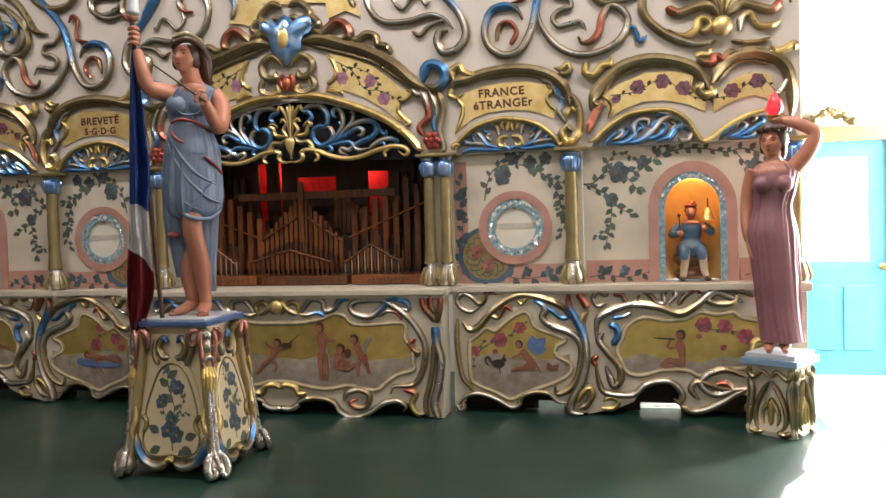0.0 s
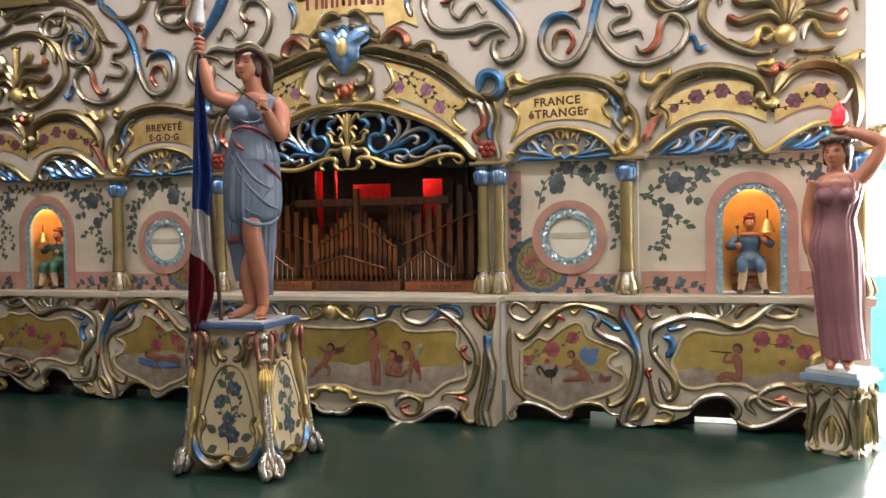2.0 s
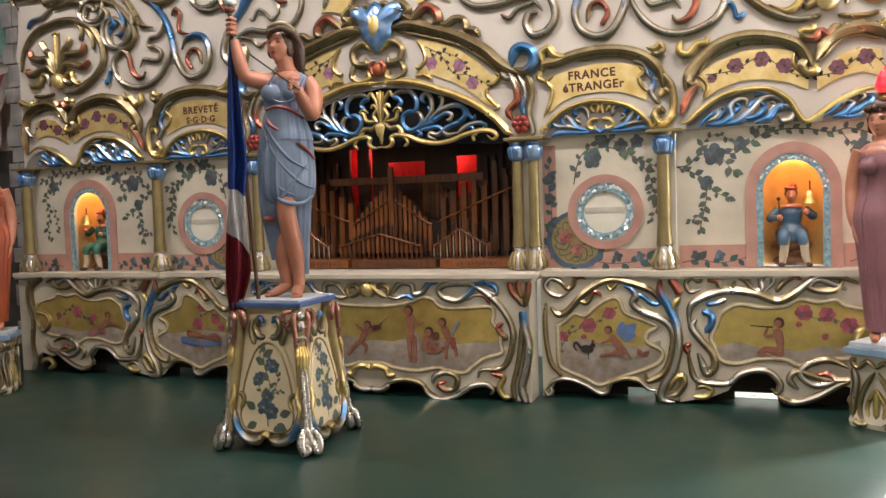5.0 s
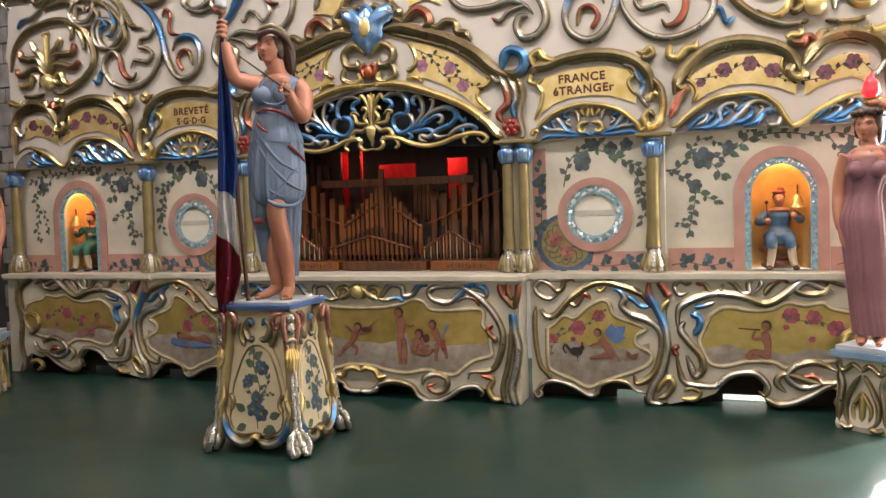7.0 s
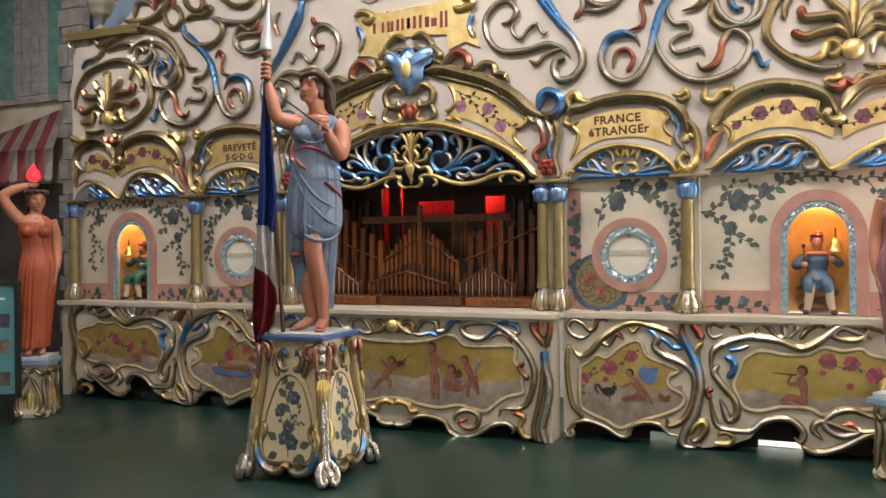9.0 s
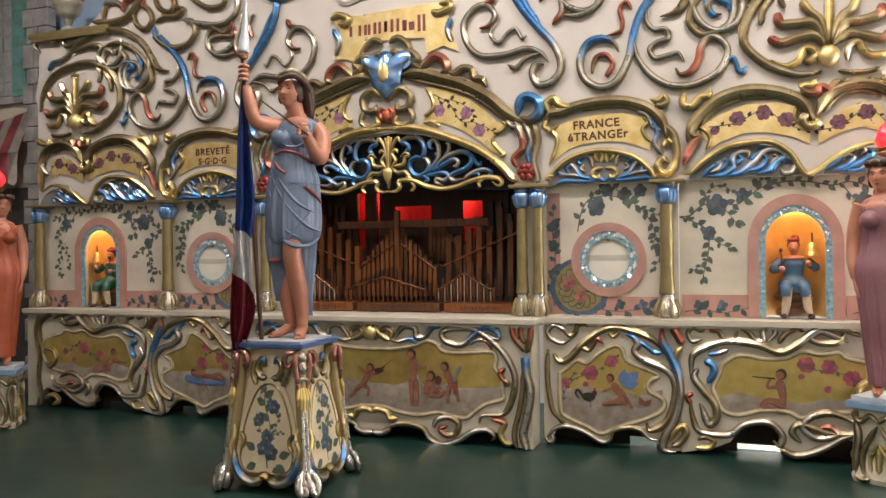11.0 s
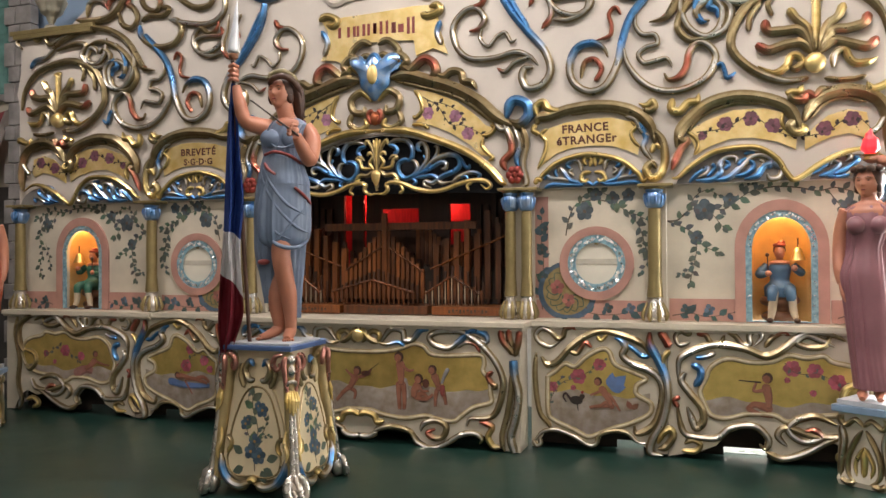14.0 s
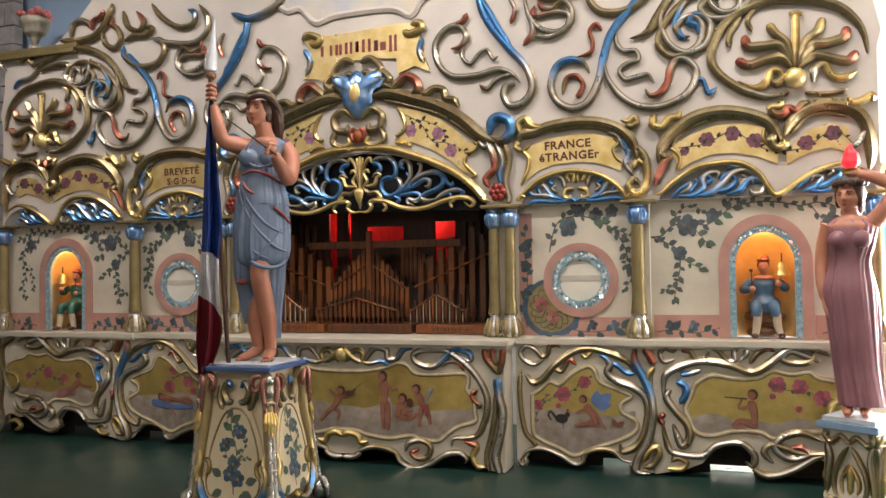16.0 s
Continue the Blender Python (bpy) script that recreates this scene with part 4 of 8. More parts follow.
lunette((1.40, 2.24), (1.99, 2.235), [
    ([(1.923, 2.116), (1.940, 2.184), (1.990, 2.202), (2.036, 2.163), (2.007, 2.137)], 0.012, (SIL, BLU)),
    ([(1.747, 2.116), (1.730, 2.184), (1.680, 2.202), (1.634, 2.163), (1.663, 2.137)], 0.012, (SIL, BLU)),
    ([(1.932, 2.021), (2.016, 2.045), (2.066, 2.111), (2.094, 2.141), (2.111, 2.117)], 0.012, (BLU, SIL)),
    ([(1.738, 2.021), (1.654, 2.045), (1.604, 2.111), (1.576, 2.141), (1.559, 2.117)], 0.012, (BLU, SIL)),
    ([(1.966, 2.029), (2.066, 2.057), (2.166, 2.066), (2.202, 2.087), (2.218, 2.056)], 0.011, (SIL, BLU)),
    ([(1.704, 2.029), (1.604, 2.057), (1.504, 2.066), (1.468, 2.087), (1.452, 2.056)], 0.011, (SIL, BLU)),
    ([(1.907, 2.005), (2.033, 2.007), (2.149, 2.016), (2.218, 1.989)], 0.011, (BLU,)),
    ([(1.763, 2.005), (1.637, 2.007), (1.521, 2.016), (1.452, 1.989)], 0.011, (BLU,)),
    ([(1.983, 2.080), (2.019, 2.109), (1.992, 2.137)], 0.009, (SIL,)),
    ([(1.687, 2.080), (1.651, 2.109), (1.678, 2.137)], 0.009, (SIL,)),
    ([(1.836, 1.998), (1.873, 2.023), (1.932, 2.013)], 0.01, (BLU,)),
    ([(1.834, 1.998), (1.797, 2.023), (1.738, 2.013)], 0.01, (BLU,)),
    ([(2.108, 2.059), (2.132, 2.109), (2.119, 2.134)], 0.009, (BLU,)),
    ([(1.562, 2.059), (1.538, 2.109), (1.551, 2.134)], 0.009, (BLU,)),
    ([(1.847, 2.104), (1.907, 2.094), (1.927, 2.047), (1.890, 2.027), (1.873, 2.055)], 0.012, (GLD,)),
    ([(1.823, 2.104), (1.763, 2.094), (1.743, 2.047), (1.780, 2.027), (1.797, 2.055)], 0.012, (GLD,)),
    ([(1.859, 2.148), (1.847, 2.204), (1.881, 2.223), (1.905, 2.195), (1.881, 2.158)], 0.012, (GLD,)),
    ([(1.811, 2.148), (1.823, 2.204), (1.789, 2.223), (1.765, 2.195), (1.789, 2.158)], 0.012, (GLD,)),
])
# niche bay: a wide arch and a narrow one at the outer end
scroll(UB, [
    ([(2.47, 2.26), (2.49, 2.38), (2.57, 2.48), (2.70, 2.58), (2.89, 2.62), (3.08, 2.59), (3.23, 2.52), (3.29, 2.42), (3.32, 2.35)], 0.036, (OLV, OLV, OLV, BRONZE)),
    ([(2.55, 2.37), (2.61, 2.46), (2.73, 2.53), (2.91, 2.57), (3.08, 2.55)], 0.014, (BRONZE,)),
    ([(3.34, 2.41), (3.42, 2.55), (3.57, 2.61), (3.73, 2.59), (3.85, 2.49), (3.89, 2.29), (3.88, 2.14)], 0.036, (OLV, BRONZE, OLV)),
    ([(3.38, 2.42), (3.48, 2.53), (3.61, 2.56), (3.75, 2.52)], 0.014, (BRONZE,)),
], name="arch_moulding", label="olive bronze arched moulding", y=0.0)
scroll(UB, [
    ([(2.44, 2.63), (2.43, 2.55), (2.49, 2.53), (2.55, 2.59), (2.61, 2.60), (2.63, 2.66)], 0.026, (GLD,), (0.5, 0.05)),
    ([(2.46, 2.35), (2.51, 2.30), (2.55, 2.31), (2.50, 2.25), (2.46, 2.17), (2.43, 2.09)], 0.024, (BRONZE, RED)),
    ([(3.23, 2.60), (3.26, 2.62), (3.31, 2.62), (3.34, 2.67)], 0.022, (GLD,), (0.5, 0.05)),
    ([(3.25, 2.62), (3.27, 2.57), (3.34, 2.56), (3.37, 2.60), (3.42, 2.57), (3.46, 2.62), (3.52, 2.63)], 0.026, (BRONZE, RED, OLV)),
    ([(3.29, 2.42), (3.25, 2.38), (3.28, 2.33), (3.34, 2.34), (3.33, 2.39)], 0.026, (OLV, GLD)),
    ([(3.75, 2.66), (3.78, 2.61), (3.84, 2.62), (3.90, 2.65), (3.91, 2.61)], 0.024, (GLD,), (0.1, 0.3)),
    ([(3.86, 2.41), (3.82, 2.34), (3.77, 2.30)], 0.02, (SIL,)),
], name="gilt_curl", y=-0.015, split=True)
panel_a = [(2.54, 2.38), (2.69, 2.46), (2.87, 2.52), (3.08, 2.52), (3.21, 2.48), (3.21, 2.41), (3.24, 2.35), (3.30, 2.30), (3.29, 2.21), (3.17, 2.27), (3.00, 2.31), (2.85, 2.31), (2.70, 2.26), (2.60, 2.20), (2.59, 2.27)]
panel_b = [(3.35, 2.20), (3.35, 2.30), (3.42, 2.37), (3.50, 2.44), (3.63, 2.48), (3.75, 2.45), (3.76, 2.38), (3.77, 2.31), (3.74, 2.27), (3.64, 2.31), (3.53, 2.29), (3.43, 2.25)]
rng = random.Random(21)
for pts, roses in ((panel_a, [(2.81, 2.42), (2.99, 2.45), (3.14, 2.39), (2.65, 2.34)]), (panel_b, [(3.48, 2.35), (3.66, 2.41)])):
    plaque = part("rose_plaque", plate(pts, 0.006, 0.019), GOLD, organ, "gold-leaf plaque painted with mauve roses", mirror=True)
    bm = bmesh.new()
    for i, (x, z) in enumerate(roses):
        flower(bm, x, z, 0.058 if i < 3 else 0.035, 0.0032, P_MAUVE, (0.08, 0.03, 0.04), 6, i)
    vine(bm, [(roses[0][0] - 0.2, roses[0][1] - 0.05)] + [(x, z + (0.02 if i % 2 else -0.03)) for i, (x, z) in enumerate(roses[:3])] + [(roses[min(2, len(roses) - 1)][0] + 0.13, roses[min(2, len(roses) - 1)][1] - 0.09)], 0.004, 0.0052, rng, 0.034, 0.05, P_DARK, P_DARK)
    part("rose_spray", bm, PAINT, plaque, "mauve painted roses", mirror=True)
scroll(UB, [([(2.43, 2.03), (2.48, 2.04), (2.56, 2.11), (2.72, 2.21), (2.89, 2.24), (3.04, 2.23), (3.16, 2.15), (3.22, 2.05), (3.27, 1.99), (3.34, 2.02), (3.45, 2.10), (3.60, 2.17), (3.74, 2.19), (3.86, 2.13)], 0.017, (GLD,))], name="gilt_arch", label="gilded arch bead", y=-0.01)
lunette((2.46, 3.24), (1.99, 2.235), [
    ([(2.553, 1.998), (2.616, 2.062), (2.686, 2.101), (2.671, 2.057), (2.616, 2.032)], 0.012, (BLU, SIL)),
    ([(2.600, 2.010), (2.710, 2.010), (2.775, 2.058), (2.771, 2.123), (2.817, 2.171), (2.882, 2.169), (2.879, 2.123)], 0.014, (BLU, SIL)),
    ([(2.710, 2.010), (2.818, 2.016), (2.909, 2.086), (2.985, 2.165), (3.060, 2.179), (3.123, 2.144), (3.112, 2.096), (3.060, 2.111)], 0.015, (BLU, SIL, BLU)),
    ([(2.833, 2.040), (2.925, 2.037), (2.985, 2.068), (3.003, 2.116), (2.955, 2.153), (2.909, 2.119), (2.943, 2.085)], 0.012, (BLU,)),
    ([(2.940, 2.009), (3.030, 2.031), (3.075, 2.090), (3.135, 2.112), (3.197, 2.078), (3.179, 2.014), (3.120, 2.005), (3.098, 2.041)], 0.015, (BLU, SIL)),
    ([(2.802, 2.086), (2.836, 2.121), (2.802, 2.158)], 0.01, (BLU,)),
    ([(3.030, 2.164), (3.000, 2.197), (2.939, 2.194)], 0.01, (BLU,)),
    ([(3.135, 2.096), (3.152, 2.143), (3.105, 2.161)], 0.01, (SIL,)),
    ([(2.679, 2.036), (2.733, 2.092), (2.717, 2.133)], 0.01, (BLU,)),
    ([(3.030, 2.075), (3.075, 2.122), (3.045, 2.144)], 0.009, (SIL,)),
])
lunette((3.38, 3.93), (1.99, 2.16), [
    ([(3.398, 2.028), (3.469, 2.086), (3.526, 2.147), (3.597, 2.168), (3.642, 2.143), (3.611, 2.109)], 0.014, (BLU, SIL)),
    ([(3.441, 2.012), (3.526, 2.037), (3.572, 2.095), (3.526, 2.118), (3.509, 2.076)], 0.013, (BLU, SIL)),
    ([(3.541, 2.024), (3.625, 2.062), (3.688, 2.113), (3.670, 2.145)], 0.013, (BLU,)),
    ([(3.611, 2.016), (3.688, 2.060), (3.737, 2.054), (3.723, 2.016)], 0.012, (SIL, BLU)),
    ([(3.484, 2.014), (3.569, 2.004), (3.639, 2.018)], 0.01, (BLU,)),
])

# ---------------------------------------------------------------- middle arch
scroll(UB, [
    ([(0.14, 2.965)] + [(0.29, 2.98), (0.49, 2.92), (0.71, 2.84), (0.93, 2.71), (1.07, 2.58), (1.21, 2.50)], 0.040, (OLV, BRONZE, OLV)),
    ([(0.18, 2.94), (0.49, 2.85), (0.74, 2.76), (0.94, 2.62), (1.05, 2.52)], 0.016, (OLV,)),
], name="arch_moulding", label="olive bronze arched moulding over the pipes")
scroll(UB, [
    ([(0.31, 2.99), (0.37, 3.05), (0.45, 3.10), (0.53, 3.06), (0.55, 2.98), (0.49, 2.95)], 0.032, (OLV, RED, BRONZE)),
    ([(0.56, 2.97), (0.62, 2.94), (0.69, 2.98), (0.77, 2.96), (0.79, 2.89), (0.86, 2.87), (0.90, 2.81)], 0.026, (OLV, BRONZE)),
    ([(0.13, 3.12), (0.22, 3.16), (0.29, 3.10), (0.26, 3.05), (0.34, 3.00)], 0.028, (OLV, BRONZE)),
    ([(0.03, 3.26), (0.11, 3.29), (0.18, 3.25), (0.22, 3.19), (0.18, 3.17)], 0.024, (OLV,)),
], name="crest_scroll", y=-0.01, split=True)
scroll(UB, [
    ([(1.15, 2.56), (1.18, 2.67), (1.24, 2.70), (1.32, 2.66), (1.33, 2.57), (1.26, 2.51), (1.18, 2.54)], 0.034, (BLU, BLU, BRONZE)),
    ([(1.13, 2.51), (1.18, 2.40), (1.19, 2.29), (1.12, 2.21), (1.15, 2.14)], 0.024, (SIL, RED, RED)),
    ([(1.20, 2.50), (1.26, 2.35), (1.23, 2.24), (1.26, 2.15)], 0.018, (SIL, BLU)),
    ([(1.27, 2.50), (1.31, 2.35), (1.28, 2.19), (1.31, 2.05), (1.29, 2.01)], 0.022, (BRONZE, SIL)),
    ([(1.06, 2.52), (1.11, 2.47), (1.17, 2.49)], 0.02, (SIL,)),
], name="bracket", y=-0.01)
bm = bmesh.new()
(rx, rz), = [(1.22, 2.10)]
tl = bm.verts.layers.float_color.new("tint")
for i in range(6):
    a = i * math.pi / 3
    ball(bm, (rx + 0.042 * math.cos(a), -0.03, rz + 0.042 * math.sin(a)), (0.036, 0.03, 0.036), seg=9, rings=6)
ball(bm, (rx, -0.05, rz), 0.025, seg=9, rings=6)
part("rosette", bm, mat("dark_red_lacquer", (0.26, 0.045, 0.035), 0.35, 0.6), organ, "dark red lacquered rosette", True, True)
rp = [(0.36, 2.86), (0.52, 2.82), (0.73, 2.73), (0.87, 2.62), (0.97, 2.52), (1.05, 2.49), (1.00, 2.44), (0.95, 2.43), (0.95, 2.34), (1.01, 2.26), (0.93, 2.28), (0.83, 2.37), (0.66, 2.48), (0.49, 2.55), (0.35, 2.57), (0.41, 2.63), (0.39, 2.75)]
plaque = part("rose_plaque", plate(rp, 0.006, 0.019), GOLD, organ, "gold-leaf plaque painted with mauve roses", mirror=True)
bm = bmesh.new()
for i, (x, z) in enumerate([(0.47, 2.65), (0.71, 2.61), (0.82, 2.46)]):
    flower(bm, x, z, 0.056, 0.0032, (0.34, 0.15, 0.24), (0.2, 0.08, 0.12), 6, i)
vine(bm, [(0.42, 2.79), (0.56, 2.70), (0.66, 2.55), (0.78, 2.53), (0.90, 2.47), (0.96, 2.43)], 0.004, 0.0052, rng, 0.036, 0.05, P_DARK, P_DARK)
vine(bm, [(0.45, 2.59), (0.53, 2.73), (0.69, 2.68), (0.78, 2.59)], 0.004, 0.0056, rng, 0.036, 0.05, P_DARK, P_DARK)
part("rose_spray", bm, PAINT, plaque, "mauve painted roses", mirror=True)
scroll(UB, [([(0.0, 2.525)] + [(0.28, 2.51), (0.56, 2.42), (0.81, 2.31), (1.00, 2.17), (1.10, 2.06), (1.15, 2.03)], 0.026, (GLD, GLD))], name="gilt_arch", label="gilded arch bead", y=-0.015)
scroll(UB, [
    ([(0.002, 1.989), (0.072, 1.988), (0.108, 2.024), (0.097, 2.064), (0.149, 2.082), (0.252, 2.064), (0.354, 2.022), (0.488, 1.995), (0.621, 2.008), (0.752, 2.051), (0.881, 2.074), (0.977, 2.061), (1.012, 2.022), (0.977, 1.998), (0.929, 2.036)], 0.015, (GLD,)),
    ([(0.209, 2.070), (0.245, 2.016), (0.210, 1.985)], 0.011, (GLD,)),
    ([(0.857, 2.060), (0.813, 2.030), (0.827, 1.992)], 0.011, (GLD,)),
], name="grille_sill", label="gilded scalloped sill of the grille", y=0.0)
scroll(UB, [
    ([(0.35, 2.85), (0.40, 2.78), (0.42, 2.68), (0.36, 2.62), (0.34, 2.64)], 0.014, (GLD,)),
    ([(0.33, 2.56), (0.41, 2.56), (0.48, 2.52)], 0.014, (GLD,)),
    ([(0.94, 2.44), (1.00, 2.44), (1.05, 2.49), (1.01, 2.52)], 0.014, (GLD,)),
    ([(0.95, 2.41), (0.94, 2.35), (0.99, 2.29), (1.03, 2.25), (0.99, 2.23)], 0.014, (GLD,)),
    ([(2.54, 2.38), (2.60, 2.33), (2.62, 2.27), (2.59, 2.20)], 0.013, (GLD,)),
    ([(3.21, 2.48), (3.20, 2.40), (3.25, 2.34), (3.30, 2.30)], 0.013, (GLD,)),
    ([(2.13, 2.48), (2.17, 2.44), (2.13, 2.39), (2.15, 2.33), (2.20, 2.28)], 0.013, (GLD,)),
    ([(1.48, 2.46), (1.43, 2.42), (1.47, 2.35), (1.45, 2.25), (1.40, 2.15)], 0.013, (GLD,)),
], name="plaque_curl", y=0.006, split=True)
# crest over the arch
crest = part("crest", plate([(-0.23, 3.15), (-0.14, 3.15), (-0.07, 3.10), (0.01, 3.17), (0.09, 3.08), (0.18, 3.12), (0.26, 3.10), (0.22, 3.03), (0.14, 3.00), (0.12, 2.91), (0.01, 2.81), (-0.09, 2.93), (-0.12, 3.02), (-0.19, 3.07)], -0.05, 0.015), BLUE, organ, "blue lacquered crest with a gilded lozenge")
scroll(crest, [([(-0.21, 3.14), (-0.14, 3.14), (-0.07, 3.08), (0.01, 3.16), (0.09, 3.07), (0.18, 3.11), (0.25, 3.09)], 0.022, (SIL, BLU, SIL)), ([(-0.10, 2.99), (-0.07, 2.91), (0.01, 2.82)], 0.018, (BLU, SIL)), ([(0.12, 2.97), (0.09, 2.90), (0.01, 2.82)], 0.018, (BLU, SIL))], -0.05, "crest_rim", False)
bm = bmesh.new()
(cx, cz), = [(0.01, 2.99)]
ball(bm, (cx, -0.055, cz), (0.06, 0.03, 0.085))
rim = [(-0.22, 3.10), (-0.20, 3.16), (-0.12, 3.17), (-0.06, 3.13), (0.01, 3.19), (0.08, 3.13), (0.14, 3.17), (0.22, 3.16), (0.24, 3.10), (0.19, 3.05), (0.15, 2.98), (0.14, 2.90), (0.08, 2.84), (0.01, 2.77), (-0.06, 2.84), (-0.12, 2.90), (-0.13, 2.98), (-0.17, 3.05)]
rim = [tuple(p) for p in curve(rim, 3, True)]
dome = bmesh.new()
rings = []
for k in (1.0, 0.9, 0.76, 0.58, 0.36, 0.12):
    rings.append([dome.verts.new((cx + (x - cx) * k, -0.05 - 0.055 * (1 - k * k) ** 0.6, cz + (z - cz) * k)) for x, z in rim])
for a, b in zip(rings, rings[1:]):
    for i in range(len(rim)):
        dome.faces.new((a[i], a[(i + 1) % len(rim)], b[(i + 1) % len(rim)], b[i]))
dome.faces.new(rings[-1])
part("crest_dome", dome, BLUE, crest, smooth=True)
ball(bm, (cx, -0.10, cz), (0.05, 0.022, 0.085))
part("lozenge", bm, GOLD, crest, "gilded lozenge", smooth=True)
scroll(UB, [
    ([(0.03, 2.78), (0.12, 2.86), (0.22, 2.80), (0.20, 2.70), (0.11, 2.68), (0.10, 2.74)], 0.026, (GLD, OLV, OLV)),
    ([(0.20, 2.70), (0.24, 2.60), (0.16, 2.54), (0.08, 2.57), (0.10, 2.63)], 0.022, (OLV, GLD)),
    ([(0.02, 2.70), (0.06, 2.66), (0.03, 2.58)], 0.022, (RED, RED)),
    ([(0.02, 3.13), (0.08, 3.17), (0.14, 3.12), (0.10, 3.07)], 0.024, (OLV, GLD)),
    ([(0.06, 3.05), (0.14, 3.03), (0.22, 3.08), (0.26, 3.02)], 0.022, (OLV, GLD)),
], name="crest_scroll", y=-0.01, split=True)
bm = bmesh.new()
ball(bm, (0.0, -0.02, 2.63), (0.045, 0.035, 0.06))
part("heart_drop", bm, mat("copper_red_lacquer", (0.42, 0.12, 0.05), 0.35, 0.7), organ, "copper-red heart drop", smooth=True)
# name banner (its lettering as plain bars)
ban = [(-0.51, 3.51), (-0.31, 3.53), (0.04, 3.54), (0.35, 3.56), (0.61, 3.55), (0.56, 3.46), (0.59, 3.31), (0.65, 3.13), (0.52, 3.19), (0.37, 3.14), (0.35, 3.27), (0.14, 3.29), (-0.07, 3.29), (-0.23, 3.25), (-0.29, 3.12), (-0.39, 3.16), (-0.52, 3.17), (-0.44, 3.31), (-0.45, 3.42)]
banner = part("name_banner", plate(ban, -0.004, 0.015), GOLD, organ, "gold-leaf banner with red-brown lettering bars")
bm = bmesh.new()
for (x0, z0), (x1, z1), wob in (([(-0.35, 3.44)][0], [(-0.24, 3.35)][0], 0), ([(-0.21, 3.44)][0], [(-0.15, 3.35)][0], 0), ([(-0.12, 3.45)][0], [(-0.05, 3.35)][0], 0), ([(-0.02, 3.45)][0], [(0.01, 3.36)][0], 0), ([(0.04, 3.46)][0], [(0.12, 3.35)][0], 0), ([(0.15, 3.44)][0], [(0.19, 3.35)][0], 0), ([(0.21, 3.42)][0], [(0.26, 3.35)][0], 0), ([(0.29, 3.47)][0], [(0.36, 3.33)][0], 0)):
    lo, hi = min(z0, z1), max(z0, z1)
    box(bm, x0, x0 + 0.026, -0.008, -0.0045, lo, hi)
    box(bm, x1 - 0.024, x1, -0.008, -0.0045, lo, hi)
part("lettering", bm, mat("red_sign_ink", (0.22, 0.035, 0.03), 0.5), banner, "red-brown lettering bars")
scroll(banner, [([(-0.53, 3.52), (-0.46, 3.55), (-0.36, 3.51), (-0.39, 3.46), (-0.46, 3.48)], 0.026, (GLD,)), ([(0.42, 3.49), (0.48, 3.46), (0.58, 3.49), (0.57, 3.54), (0.49, 3.54)], 0.026, (GLD,)), ([(0.59, 3.41), (0.56, 3.31), (0.60, 3.21)], 0.02, (BLU, SIL)), ([(-0.51, 3.43), (-0.45, 3.32), (-0.49, 3.20)], 0.02, (BLU, SIL))], -0.005, "banner_curl", False, split=True)
# painted sky panel above the banner
top = [(-0.82, 4.6), (-0.80, 3.98), (-0.70, 3.80), (-0.55, 3.80), (-0.40, 3.66), (-0.2, 3.70), (0.3, 3.70), (0.48, 3.62), (0.58, 3.74), (0.72, 3.80), (0.86, 3.98), (0.88, 4.6)]
sky_panel = part("sky_panel", plate(top, 0.005, 0.019), CLOUD, organ, "painted cloudy sky panel")
bm = bmesh.new()
stroke(bm, top, 0.022, (PUTTY and (0.5, 0.44, 0.36),), 0.012, 0.03, edge=(0.42, 0.36, 0.28), n=4)
part("panel_rim", bm, PUTTY, sky_panel, smooth=True)

